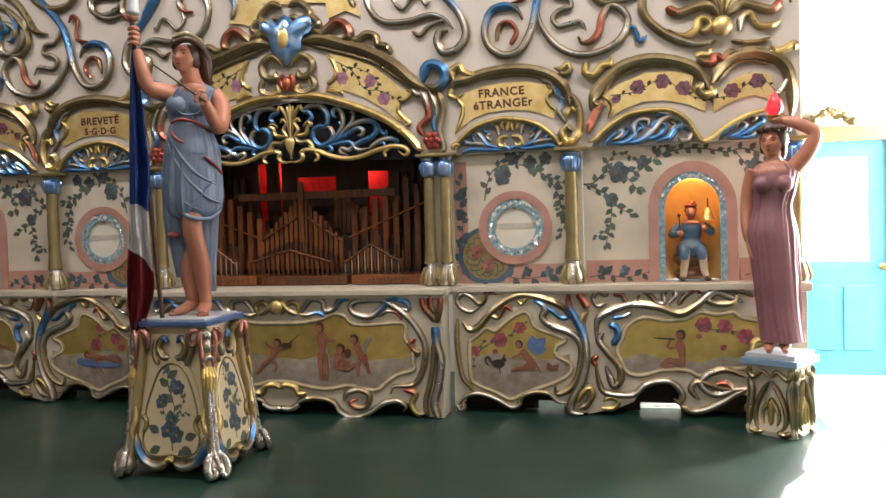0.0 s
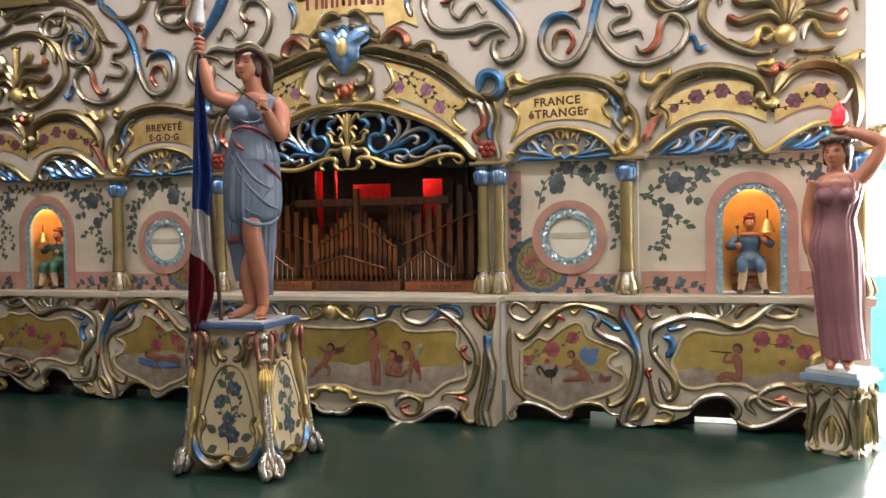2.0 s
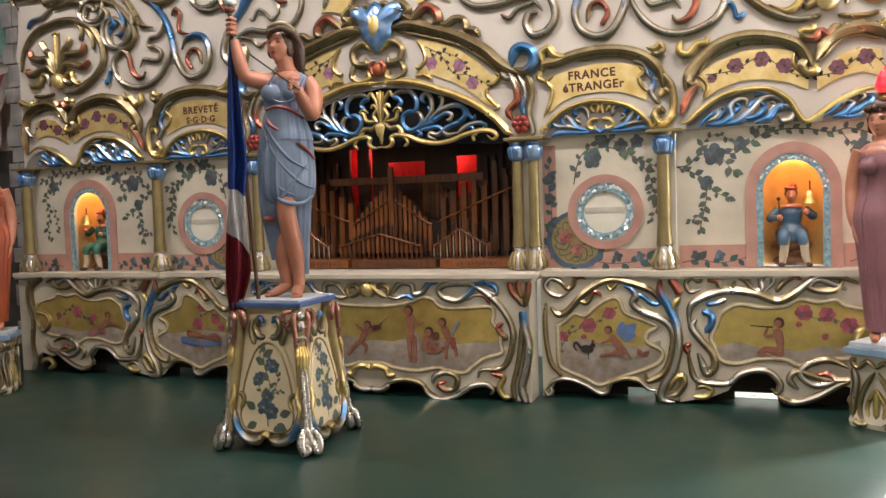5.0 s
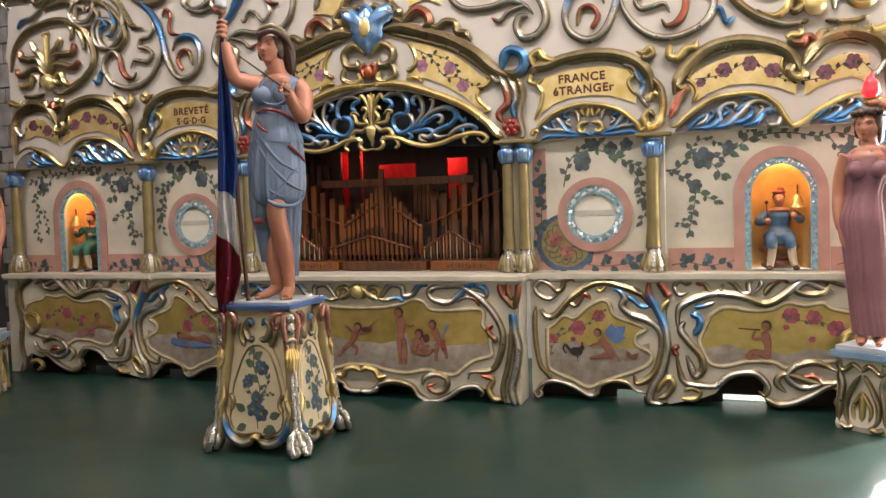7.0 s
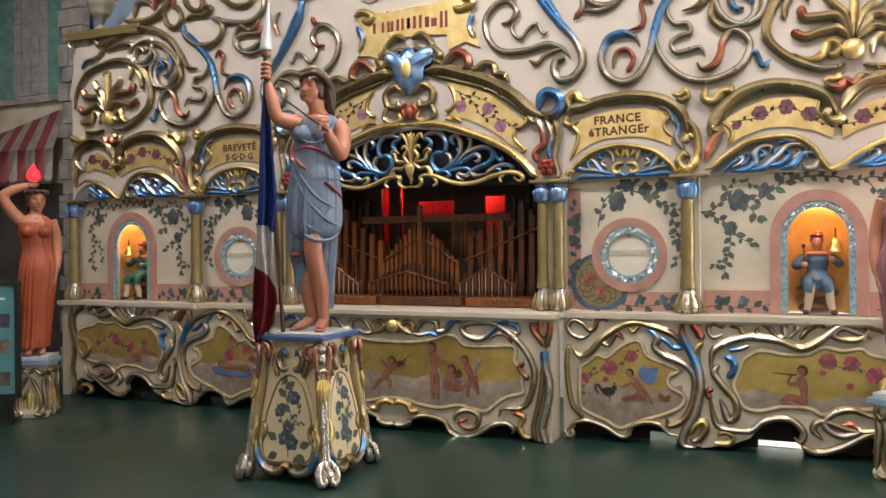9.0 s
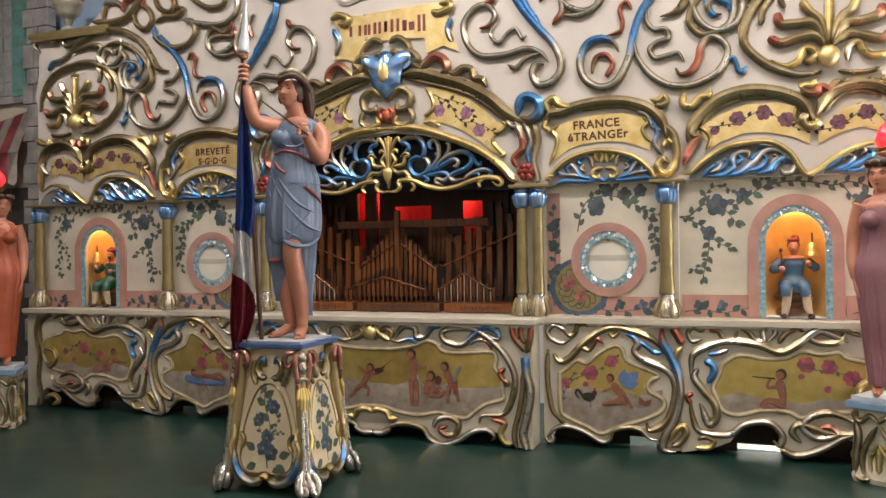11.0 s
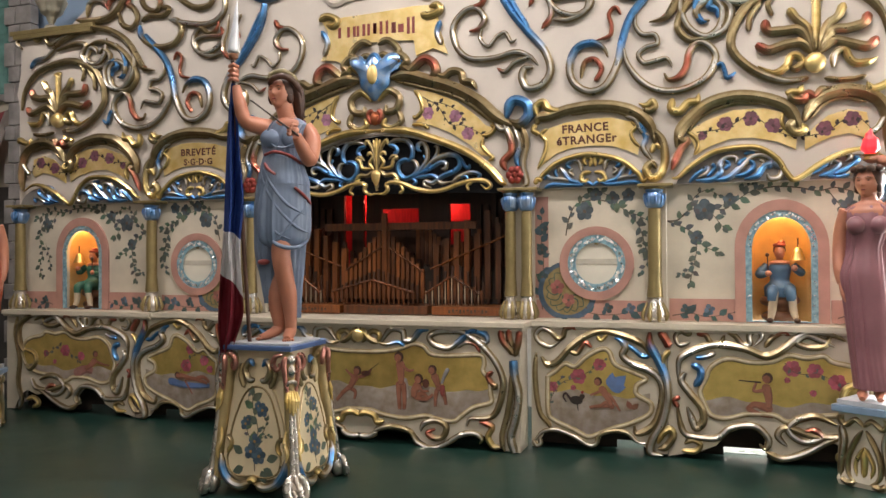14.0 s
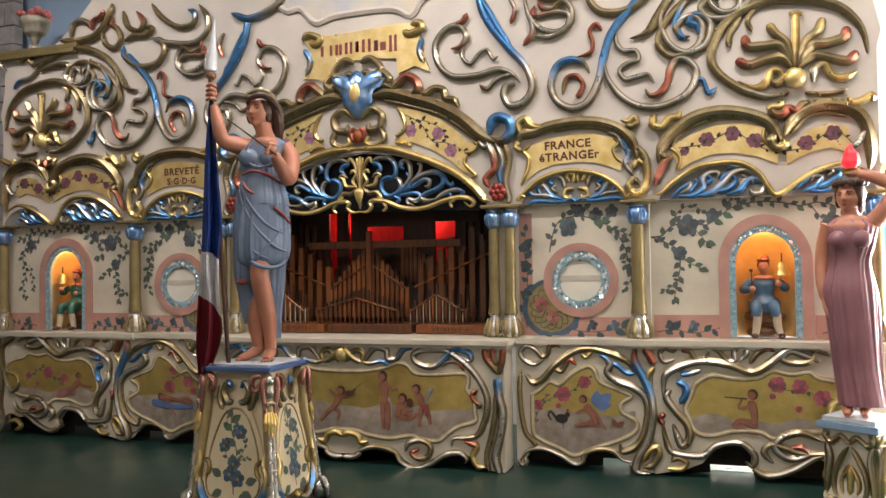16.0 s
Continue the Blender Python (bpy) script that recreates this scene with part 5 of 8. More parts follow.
# grille: black backing with openwork blue scrolls and a gilded lyre
bk = arch[1:-1]
part("grille_back", plate([(1.08, 1.97)] + bk + [(-1.08, 1.97), (-0.6, 1.99), (0, 1.99), (0.6, 1.99)], 0.10, 0.11), BLACK, organ, "black cloth behind the grille")
for pts, w, tints in (
    ([(0.112, 2.420), (0.181, 2.444), (0.267, 2.434), (0.318, 2.372), (0.319, 2.292), (0.276, 2.254)], 0.017, (SIL, BLU)),
    ([(0.104, 2.404), (0.164, 2.386), (0.182, 2.345), (0.147, 2.322)], 0.015, (BLU,)),
    ([(0.293, 2.269), (0.251, 2.271), (0.199, 2.241), (0.196, 2.169), (0.252, 2.116), (0.328, 2.133), (0.367, 2.188), (0.344, 2.252), (0.302, 2.264)], 0.017, (BLU, BLU, SIL)),
    ([(0.252, 2.116), (0.353, 2.140), (0.420, 2.210), (0.454, 2.272), (0.453, 2.351), (0.419, 2.407), (0.377, 2.393), (0.372, 2.354), (0.403, 2.334)], 0.016, (BLU, SIL, BLU)),
    ([(0.336, 2.133), (0.421, 2.170), (0.487, 2.239), (0.537, 2.300), (0.545, 2.363), (0.516, 2.372)], 0.013, (BLU, SIL)),
    ([(0.353, 2.133), (0.471, 2.184), (0.570, 2.236), (0.623, 2.223), (0.612, 2.180), (0.579, 2.184)], 0.014, (BLU, SIL)),
    ([(0.420, 2.186), (0.520, 2.261), (0.636, 2.297), (0.718, 2.278), (0.743, 2.215), (0.702, 2.162), (0.587, 2.118), (0.554, 2.088), (0.588, 2.063), (0.670, 2.072)], 0.017, (SIL, BLU, SIL)),
    ([(0.644, 2.296), (0.734, 2.270), (0.783, 2.198), (0.816, 2.178), (0.825, 2.212)], 0.013, (BLU,)),
    ([(0.670, 2.064), (0.751, 2.121), (0.848, 2.142), (0.913, 2.117), (0.889, 2.090)], 0.014, (SIL, BLU)),
    ([(0.719, 2.104), (0.792, 2.112), (0.808, 2.079)], 0.01, (BLU,)),
    ([(0.337, 2.114), (0.421, 2.123), (0.504, 2.128), (0.541, 2.096), (0.496, 2.066), (0.438, 2.083), (0.430, 2.051), (0.488, 2.026)], 0.014, (BLU, SIL)),
    ([(0.234, 2.128), (0.320, 2.110), (0.354, 2.077), (0.320, 2.054)], 0.012, (BLU,)),
    ([(0.420, 2.304), (0.440, 2.256), (0.404, 2.210)], 0.01, (BLU,)),
):
    scroll(organ, [(pts, w, tints)], 0.03, "grille_scroll", True, "blue and silver openwork scroll")
scroll(organ, [
    ([(0.003, 2.013), (0.001, 2.191), (-0.005, 2.465)], 0.013, (OLV, GLD)),
    ([(0.013, 2.215), (0.033, 2.351), (0.060, 2.414), (0.091, 2.445), (0.105, 2.406)], 0.013, (OLV, GLD)),
    ([(0.006, 2.215), (0.019, 2.384), (0.029, 2.454)], 0.01, (OLV, GLD)),
    ([(0.027, 2.198), (0.065, 2.253), (0.033, 2.311), (0.064, 2.342), (0.089, 2.317)], 0.013, (GLD,)),
    ([(0.044, 2.206), (0.131, 2.214), (0.156, 2.274), (0.185, 2.289), (0.156, 2.308), (0.113, 2.280)], 0.014, (GLD, OLV)),
    ([(0.023, 2.198), (0.079, 2.148), (0.157, 2.149), (0.195, 2.095), (0.157, 2.119)], 0.015, (OLV, GLD)),
], 0.015, "grille_palmette", True, "gilded palmette ornament")
bm = bmesh.new()
tube(bm, [(0, 0.0, 2.185), (0, -0.012, 2.158), (0, -0.012, 2.103), (0, -0.004, 2.053)], (0.020, 0.046, 0.034, 0.004), 14, flat=0.5)
part("heart", bm, GOLD, organ, "gilded heart of the grille", smooth=True)

# ---------------------------------------------------------------- lower panels
YW, YC = -0.14, -0.36
foot1 = [(2.40, -0.03), (2.26, -0.02), (2.19, 0.06), (2.10, 0.12), (1.99, 0.13), (1.91, 0.09), (1.88, 0.03), (1.80, 0.01), (1.70, 0.07), (1.57, 0.11), (1.47, 0.09), (1.41, -0.03)]
bay1 = [(1.37, 0.88), (2.39, 0.88), (2.39, -0.02)] + foot1[1:] + [(1.37, -0.03)]
low1 = part("lower_panel", plate(bay1, YW, YW + 0.05), CREAM, organ, "cream panel with a scalloped foot", mirror=True)
foot2 = [(2.62, 0.02), (2.73, 0.07), (2.80, 0.16), (2.91, 0.21), (3.02, 0.20), (3.09, 0.12), (3.06, 0.05), (3.17, 0.01), (3.31, 0.06), (3.46, 0.15)]
bay2 = [(2.395, -0.03)] + foot2 + [(3.56, 0.12), (3.68, 0.16), (3.78, 0.10), (3.84, -0.03), (3.94, -0.035), (3.94, 0.88), (2.395, 0.88)]
low2 = part("lower_panel", plate(bay2, YW, YW + 0.05), CREAM, organ, "cream panel with a scalloped foot", mirror=True)
footc = [(1.22, -0.03), (1.13, -0.00), (1.07, 0.06), (0.98, 0.10), (0.87, 0.07), (0.73, -0.01), (0.61, -0.04), (0.52, 0.01), (0.45, 0.09), (0.30, 0.12), (0.18, 0.10), (0.12, 0.03)]
centre = [(1.33, 0.88), (1.33, -0.038)] + footc + [(0.0, 0.03)]
centre = centre + [(-x, z) for x, z in reversed(centre[:-1])]
lowc = part("lower_panel", plate(centre, YC, YC + 0.05), CREAM, organ, "cream middle panel with a scalloped foot")
bm = boxed(1.28, 1.33, YC + 0.051, YW + 0.04, -0.038, 0.88)
part("return_panel", bm, CREAM, organ, mirror=True)
part("end_panel", boxed(3.90, 3.94, YW + 0.051, 0.06, 0.04, 0.88), CREAM, organ, mirror=True)


# dark sheets stand in for the shaded void, with slits left for daylight
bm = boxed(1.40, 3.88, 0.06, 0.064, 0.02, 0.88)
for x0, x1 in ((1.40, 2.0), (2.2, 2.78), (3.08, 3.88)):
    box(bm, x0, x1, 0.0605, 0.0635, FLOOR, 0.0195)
part("inner_board", bm, VOID, organ, "dark sheet in place of the shaded void behind the scalloped panels", mirror=True)
part("inner_board", boxed(-1.27, 1.27, 0.04, 0.06, FLOOR, 0.88), VOID, organ, "dark sheet in place of the shaded void behind the scalloped panel")


def picture(pts, y, cloud, parent, mirror=False, label="gilded picture ground with painted clouds"):
    """A gilded picture let into a panel, with a raised cream rim and a painted bank of cloud."""
    loop = [tuple(p) for p in curve(pts, 4, True)]
    pic = part("picture", plate(loop, y - 0.004, y - 0.0005), PICTURE, parent, label, mirror)
    bm = bmesh.new()
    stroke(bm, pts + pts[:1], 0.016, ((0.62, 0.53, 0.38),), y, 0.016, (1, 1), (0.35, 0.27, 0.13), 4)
    part("picture_rim", bm, PAINT, pic, "", mirror, True)
    z = cloud
    low = [(px, pz) for px, pz in loop if pz < z + 0.001]
    low = low and sorted(low, key=lambda q: q[0])
    if low:
        x0, x1 = low[0][0], low[-1][0]
        bm = bmesh.new()
        xs = [x0 + 0.012 + (x1 - x0 - 0.024) * i / 24 for i in range(25)]
        top = [(x, z + 0.018 * math.sin(9 * (x - x0)) + 0.012 * math.sin(23 * x)) for x in xs]

        def floor_at(x):
            best = z - 0.02
            for a, b in zip(loop, loop[1:] + loop[:1]):
                if (a[0] - x) * (b[0] - x) <= 0 and abs(a[0] - b[0]) > 1e-6:
                    best = min(best, a[1] + (b[1] - a[1]) * (x - a[0]) / (b[0] - a[0]))
            return best + 0.012
        tint = bm.verts.layers.float_color.new("tint")
        prev = None
        for i, (x, zt) in enumerate(top):
            pair = [bm.verts.new((x, y - 0.0055, zt)), bm.verts.new((x, y - 0.0055, min(floor_at(x), zt - 0.005)))]
            pair[0][tint] = (0.40 + 0.06 * math.sin(i), 0.34 + 0.05 * math.sin(i), 0.28 + 0.05 * math.sin(i), 1)
            pair[1][tint] = (0.30, 0.25, 0.22, 1)
            if prev:
                bm.faces.new((prev[0], prev[1], pair[1], pair[0]))
            prev = pair
        part("painted_cloud", bm, PAINT, pic, "greyish painted bank of cloud", mirror)
    return pic


def limb(bm, pts, w, y, tone):
    """One painted limb: a shaded stroke with a lighter one laid on it."""
    ribbon(bm, pts, w, y, [k * 0.62 for k in tone])
    ribbon(bm, [(x - 0.12 * w, z + 0.2 * w) for x, z in pts], w * 0.74, y - 0.0004, tone)
    blob(bm, ring_pts(*pts[0], w * 0.9, n=10), y - 0.0002, [k * 0.9 for k in tone])


def painted_figure(bm, y, limbs, head, size, hair=(0.06, 0.028, 0.016)):
    """A painted figure reduced to plain rounded strokes: limbs (points, half width) and a head."""
    for i, (pts, w) in enumerate(limbs):
        limb(bm, pts, w, y - 0.0007 * i, P_FLESH)
    top = y - 0.0007 * len(limbs) - 0.0006
    blob(bm, ring_pts(head[0], head[1], size, size * 1.08, 14), top, hair)
    blob(bm, ring_pts(head[0] - 0.22 * size, head[1] - 0.22 * size, size * 0.72, size * 0.78, 14), top - 0.0004, P_FLESH)


pic1 = [(1.50, 0.52), (1.56, 0.56), (1.63, 0.62), (1.71, 0.60), (1.80, 0.68), (1.91, 0.74), (1.97, 0.72), (2.01, 0.63), (2.13, 0.58), (2.24, 0.53), (2.17, 0.48), (2.17, 0.41), (2.27, 0.35), (2.26, 0.27), (2.14, 0.20), (2.00, 0.15), (1.89, 0.10), (1.80, 0.07), (1.70, 0.12), (1.55, 0.18), (1.50, 0.25)]
pa = picture(pic1, YW, 0.40, low1, True)
pic2 = [(2.64, 0.39), (2.62, 0.46), (2.66, 0.55), (2.70, 0.64), (2.81, 0.70), (2.96, 0.68), (3.11, 0.69), (3.21, 0.74), (3.33, 0.72), (3.44, 0.74)] + [(3.50, 0.70), (3.66, 0.66), (3.74, 0.56), (3.70, 0.42), (3.56, 0.34), (3.40, 0.32)] + [(3.21, 0.27), (3.12, 0.31), (2.95, 0.31), (2.80, 0.27), (2.69, 0.29)]
pb = picture(pic2, YW, 0.40, low2, True)
half_c = [(-0.01, 0.71), (0.17, 0.69), (0.36, 0.72), (0.47, 0.76), (0.56, 0.74), (0.63, 0.68), (0.83, 0.68), (1.02, 0.69), (1.05, 0.63), (1.04, 0.57), (1.09, 0.50), (1.10, 0.40), (1.10, 0.33), (0.97, 0.29), (0.87, 0.22), (0.80, 0.17), (0.67, 0.18), (0.57, 0.20), (0.40, 0.17), (0.21, 0.19), (0.10, 0.22)]
picc = [(max(x, 0.0), z) for x, z in half_c]
picc = [(-x, z) for x, z in reversed(picc[1:])] + picc[1:]
pc = picture(picc, YC, 0.42, lowc)
y1, yc = YW - 0.0075, YC - 0.0075
rng = random.Random(5)
# flowers and plain figures of the five pictures
def porthole_scene_east(bm):
    flower(bm, 1.736, 0.528, 0.062, y1 - 0.0000, P_PINK, (0.3, 0.05, 0.07), 6, 0)
    flower(bm, 1.896, 0.623, 0.050, y1 - 0.0004, P_PINK, (0.3, 0.05, 0.07), 6, 1)
    flower(bm, 1.539, 0.441, 0.042, y1 - 0.0008, P_PINK, (0.3, 0.05, 0.07), 6, 2)
    flower(bm, 1.697, 0.440, 0.022, y1 - 0.0012, P_PINK, (0.3, 0.05, 0.07), 6, 3)
    vine(bm, [(1.509, 0.268), (1.534, 0.374), (1.612, 0.476), (1.707, 0.512), (1.821, 0.571), (1.933, 0.657)], 0.003, y1 + 0.0008, rng, 0.028, 0.05)
    vine(bm, [(1.539, 0.441), (1.574, 0.480), (1.613, 0.510)], 0.003, y1 + 0.0008, rng, 0.026, 0.05)
    for k, (turn, long) in enumerate(((1.45, 0.13), (0.75, 0.16), (0.2, 0.12))):
        leaf(bm, 1.976, 0.440, long, turn, y1 - 0.0022 - 0.0006 * k, P_WING)
    painted_figure(bm, y1 - 0.004, [([(1.992, 0.317), (1.891, 0.310), (1.820, 0.296)], 0.018), ([(1.987, 0.309), (1.947, 0.340), (1.900, 0.306)], 0.020), ([(1.915, 0.438), (1.956, 0.377), (1.987, 0.313)], 0.030), ([(1.966, 0.406), (2.011, 0.342), (2.048, 0.281)], 0.013), ([(1.902, 0.423), (1.865, 0.407), (1.825, 0.390)], 0.012)], (1.885, 0.497), 0.031)
    blob(bm, ring_pts(1.720, 0.346, 0.050, 0.034, 14), y1 - 0.003, P_DARK)
    for k in range(4):
        ribbon(bm, [(1.676, 0.350), (1.639, 0.396), (1.620, 0.367), (1.644, 0.330)], 0.010, y1 - 0.0031 - 0.0002 * k, (0.02 + 0.008 * k, 0.02, 0.02))
    blob(bm, ring_pts(1.765, 0.377, 0.020, n=10), y1 - 0.0036, (0.05, 0.03, 0.02))
    blob(bm, ring_pts(1.766, 0.408, 0.012, n=8), y1 - 0.004, (0.32, 0.03, 0.02))
    ribbon(bm, [(1.727, 0.314), (1.733, 0.266)], 0.004, y1 - 0.003, P_DARK)
    leaf(bm, 2.128, 0.299, 0.07, 2.0, y1 - 0.002, (0.25, 0.10, 0.07))
    leaf(bm, 2.132, 0.299, 0.07, 0.7, y1 - 0.0024, (0.2, 0.09, 0.05))


def porthole_scene_west(bm):
    flower(bm, 1.773, 0.624, 0.050, y1 - 0.0000, P_PINK, (0.3, 0.05, 0.07), 6, 0)
    flower(bm, 1.820, 0.473, 0.060, y1 - 0.0004, P_PINK, (0.3, 0.05, 0.07), 6, 1)
    flower(bm, 1.629, 0.524, 0.050, y1 - 0.0008, P_PINK, (0.3, 0.05, 0.07), 6, 2)
    flower(bm, 1.569, 0.448, 0.035, y1 - 0.0012, P_PINK, (0.3, 0.05, 0.07), 6, 3)
    vine(bm, [(1.886, 0.418), (1.809, 0.509), (1.711, 0.583), (1.618, 0.551)], 0.003, y1 + 0.0008, rng, 0.028, 0.05)
    limb(bm, [(1.986, 0.325), (1.848, 0.299), (1.700, 0.294), (1.574, 0.300)], 0.034, y1 - 0.002, P_WING)
    painted_figure(bm, y1 - 0.004, [([(1.814, 0.359), (1.719, 0.354), (1.594, 0.321)], 0.022), ([(1.697, 0.364), (1.634, 0.376), (1.573, 0.335)], 0.020), ([(1.909, 0.382), (1.845, 0.376), (1.771, 0.361)], 0.028), ([(1.825, 0.332), (1.785, 0.272), (1.748, 0.216)], 0.010)], (1.913, 0.385), 0.028)


def niche_scene_east(bm):
    flower(bm, 3.238, 0.646, 0.060, y1 - 0.0000, P_PINK, (0.3, 0.05, 0.07), 6, 0)
    flower(bm, 3.384, 0.636, 0.055, y1 - 0.0004, P_PINK, (0.3, 0.05, 0.07), 6, 1)
    flower(bm, 3.525, 0.561, 0.060, y1 - 0.0008, P_PINK, (0.3, 0.05, 0.07), 6, 2)
    flower(bm, 3.205, 0.563, 0.022, y1 - 0.0012, P_PINK, (0.3, 0.05, 0.07), 6, 3)
    flower(bm, 3.372, 0.480, 0.025, y1 - 0.0016, P_PINK, (0.3, 0.05, 0.07), 6, 4)
    vine(bm, [(3.190, 0.685), (3.246, 0.625), (3.317, 0.609), (3.396, 0.619), (3.506, 0.570), (3.599, 0.537)], 0.003, y1 + 0.0008, rng, 0.034, 0.06)
    painted_figure(bm, y1 - 0.003, [([(3.083, 0.358), (2.992, 0.381), (2.942, 0.341)], 0.030), ([(2.951, 0.345), (3.033, 0.312), (3.110, 0.300)], 0.019), ([(3.067, 0.504), (3.083, 0.437), (3.083, 0.358)], 0.034), ([(3.055, 0.486), (2.985, 0.479), (3.003, 0.538)], 0.014)], (3.076, 0.574), 0.036)
    ribbon(bm, [(3.034, 0.542), (2.960, 0.546), (2.884, 0.551)], 0.006, y1 - 0.009, P_DARK)


def niche_scene_west(bm):
    flower(bm, 3.440, 0.528, 0.035, y1 - 0.0000, P_PINK, (0.3, 0.05, 0.07), 6, 0)
    flower(bm, 3.205, 0.564, 0.060, y1 - 0.0004, P_PINK, (0.3, 0.05, 0.07), 6, 1)
    flower(bm, 3.014, 0.514, 0.045, y1 - 0.0008, P_PINK, (0.3, 0.05, 0.07), 6, 2)
    flower(bm, 2.572, 0.437, 0.030, y1 - 0.0012, P_PINK, (0.3, 0.05, 0.07), 6, 3)
    flower(bm, 3.332, 0.452, 0.024, y1 - 0.0016, P_PINK, (0.3, 0.05, 0.07), 6, 4)
    vine(bm, [(3.467, 0.480), (3.352, 0.569), (3.264, 0.609), (3.157, 0.547), (3.040, 0.466)], 0.003, y1 + 0.0008, rng, 0.034, 0.05)
    limb(bm, [(3.057, 0.357), (2.959, 0.394), (2.877, 0.375)], 0.050, y1 - 0.002, (0.36, 0.17, 0.15))
    painted_figure(bm, y1 - 0.004, [([(2.849, 0.477), (2.898, 0.434), (2.959, 0.394)], 0.032), ([(2.821, 0.470), (2.757, 0.448), (2.676, 0.438)], 0.013)], (2.840, 0.543), 0.030)


def middle_scene(bm):
    painted_figure(bm, yc, [([(-0.082, 0.395), (-0.137, 0.353), (-0.199, 0.280)], 0.022), ([(-0.070, 0.387), (-0.030, 0.356), (-0.041, 0.301)], 0.019), ([(-0.035, 0.475), (-0.058, 0.429), (-0.082, 0.387)], 0.034), ([(0.004, 0.482), (0.063, 0.497), (0.112, 0.550)], 0.013), ([(-0.052, 0.486), (-0.087, 0.510), (-0.115, 0.538)], 0.013)], (-0.012, 0.531), 0.036)
    blob(bm, ring_pts(0.063, 0.513, 0.045, 0.022, 12), yc - 0.0062, (0.10, 0.035, 0.02))
    ribbon(bm, [(0.037, 0.496), (0.180, 0.600)], 0.003, yc - 0.0066, P_DARK)
    painted_figure(bm, yc - 0.001, [([(0.347, 0.439), (0.348, 0.343), (0.355, 0.239)], 0.026), ([(0.385, 0.440), (0.396, 0.344), (0.393, 0.240)], 0.025), ([(0.361, 0.600), (0.367, 0.520), (0.368, 0.432)], 0.040), ([(0.389, 0.584), (0.427, 0.550), (0.480, 0.554)], 0.014)], (0.350, 0.655), 0.040)
    limb(bm, [(0.399, 0.473), (0.418, 0.409), (0.426, 0.329)], 0.020, yc - 0.0005, (0.40, 0.36, 0.34))
    painted_figure(bm, yc - 0.002, [([(0.489, 0.347), (0.549, 0.373), (0.585, 0.347)], 0.025), ([(0.497, 0.340), (0.581, 0.331), (0.636, 0.371)], 0.019), ([(0.508, 0.435), (0.482, 0.395), (0.477, 0.339)], 0.038), ([(0.525, 0.425), (0.549, 0.394), (0.603, 0.395)], 0.014)], (0.518, 0.488), 0.038)
    blob(bm, ring_pts(0.578, 0.455, 0.030, 0.036, 12), yc - 0.009, (0.12, 0.04, 0.025))
    painted_figure(bm, yc - 0.001, [([(0.670, 0.408), (0.657, 0.352), (0.653, 0.276)], 0.021), ([(0.716, 0.409), (0.731, 0.355), (0.743, 0.295)], 0.021), ([(0.649, 0.513), (0.671, 0.463), (0.691, 0.404)], 0.034), ([(0.652, 0.498), (0.671, 0.448), (0.709, 0.436)], 0.013)], (0.632, 0.564), 0.036)
    limb(bm, [(0.757, 0.568), (0.727, 0.512), (0.709, 0.457)], 0.018, yc - 0.008, (0.30, 0.30, 0.33))
    limb(bm, [(0.717, 0.433), (0.712, 0.394), (0.723, 0.362)], 0.022, yc - 0.0085, (0.30, 0.07, 0.06))


for who, paint in ((pa, porthole_scene_east), (TWIN[pa], porthole_scene_west), (pb, niche_scene_east), (TWIN[pb], niche_scene_west), (pc, middle_scene)):
    bm = bmesh.new()
    paint(bm)
    part("painted_scene", bm, PAINT, who, "four plain figures on clouds in paint" if who is pc else "pink flowers and a plain figure in paint")

# carved scrolls on the porthole panels
scroll(low1, [
    ([(1.41, 0.70), (1.40, 0.55), (1.41, 0.38), (1.44, 0.23), (1.50, 0.16), (1.52, 0.12)], 0.017, (OLV, BRONZE)),
    ([(1.45, 0.67), (1.50, 0.61), (1.58, 0.64), (1.68, 0.75), (1.80, 0.84), (1.92, 0.88), (2.07, 0.85), (2.21, 0.79), (2.28, 0.69)], 0.022, (OLV, OLV, BRONZE)),
    ([(1.96, 0.86), (1.91, 0.81), (1.88, 0.84)], 0.014, (GLD,)),
    ([(1.59, 0.79), (1.52, 0.75), (1.44, 0.78), (1.41, 0.84), (1.46, 0.89), (1.53, 0.86), (1.58, 0.81), (1.62, 0.83), (1.64, 0.89), (1.69, 0.90), (1.72, 0.88)], 0.017, (SIL, SIL, BRONZE, RED)),
    ([(1.66, 0.73), (1.72, 0.70), (1.76, 0.75), (1.79, 0.79), (1.84, 0.75)], 0.016, (OLV, RED)),
    ([(2.01, 0.83), (2.06, 0.81), (2.09, 0.76), (2.07, 0.70), (2.14, 0.64), (2.25, 0.60), (2.33, 0.54), (2.36, 0.44), (2.33, 0.27), (2.27, 0.17), (2.17, 0.12), (2.15, 0.18)], 0.024, (BLU, SIL, SIL, OLV, BRONZE)),
    ([(2.10, 0.78), (2.16, 0.74), (2.21, 0.70), (2.27, 0.70)], 0.016, (BLU, BLU)),
    ([(1.39, 0.01), (1.46, 0.09), (1.57, 0.11), (1.70, 0.07), (1.81, 0.01), (1.87, 0.03), (1.89, 0.09), (1.99, 0.13), (2.10, 0.12), (2.17, 0.06), (2.25, 0.05)], 0.015, (SIL, SIL, OLV, SIL)),
    ([(1.38, 0.02), (1.41, -0.02), (1.44, -0.00), (1.43, 0.04)], 0.015, (SIL,)),
], YW, "panel_scroll", split=True)
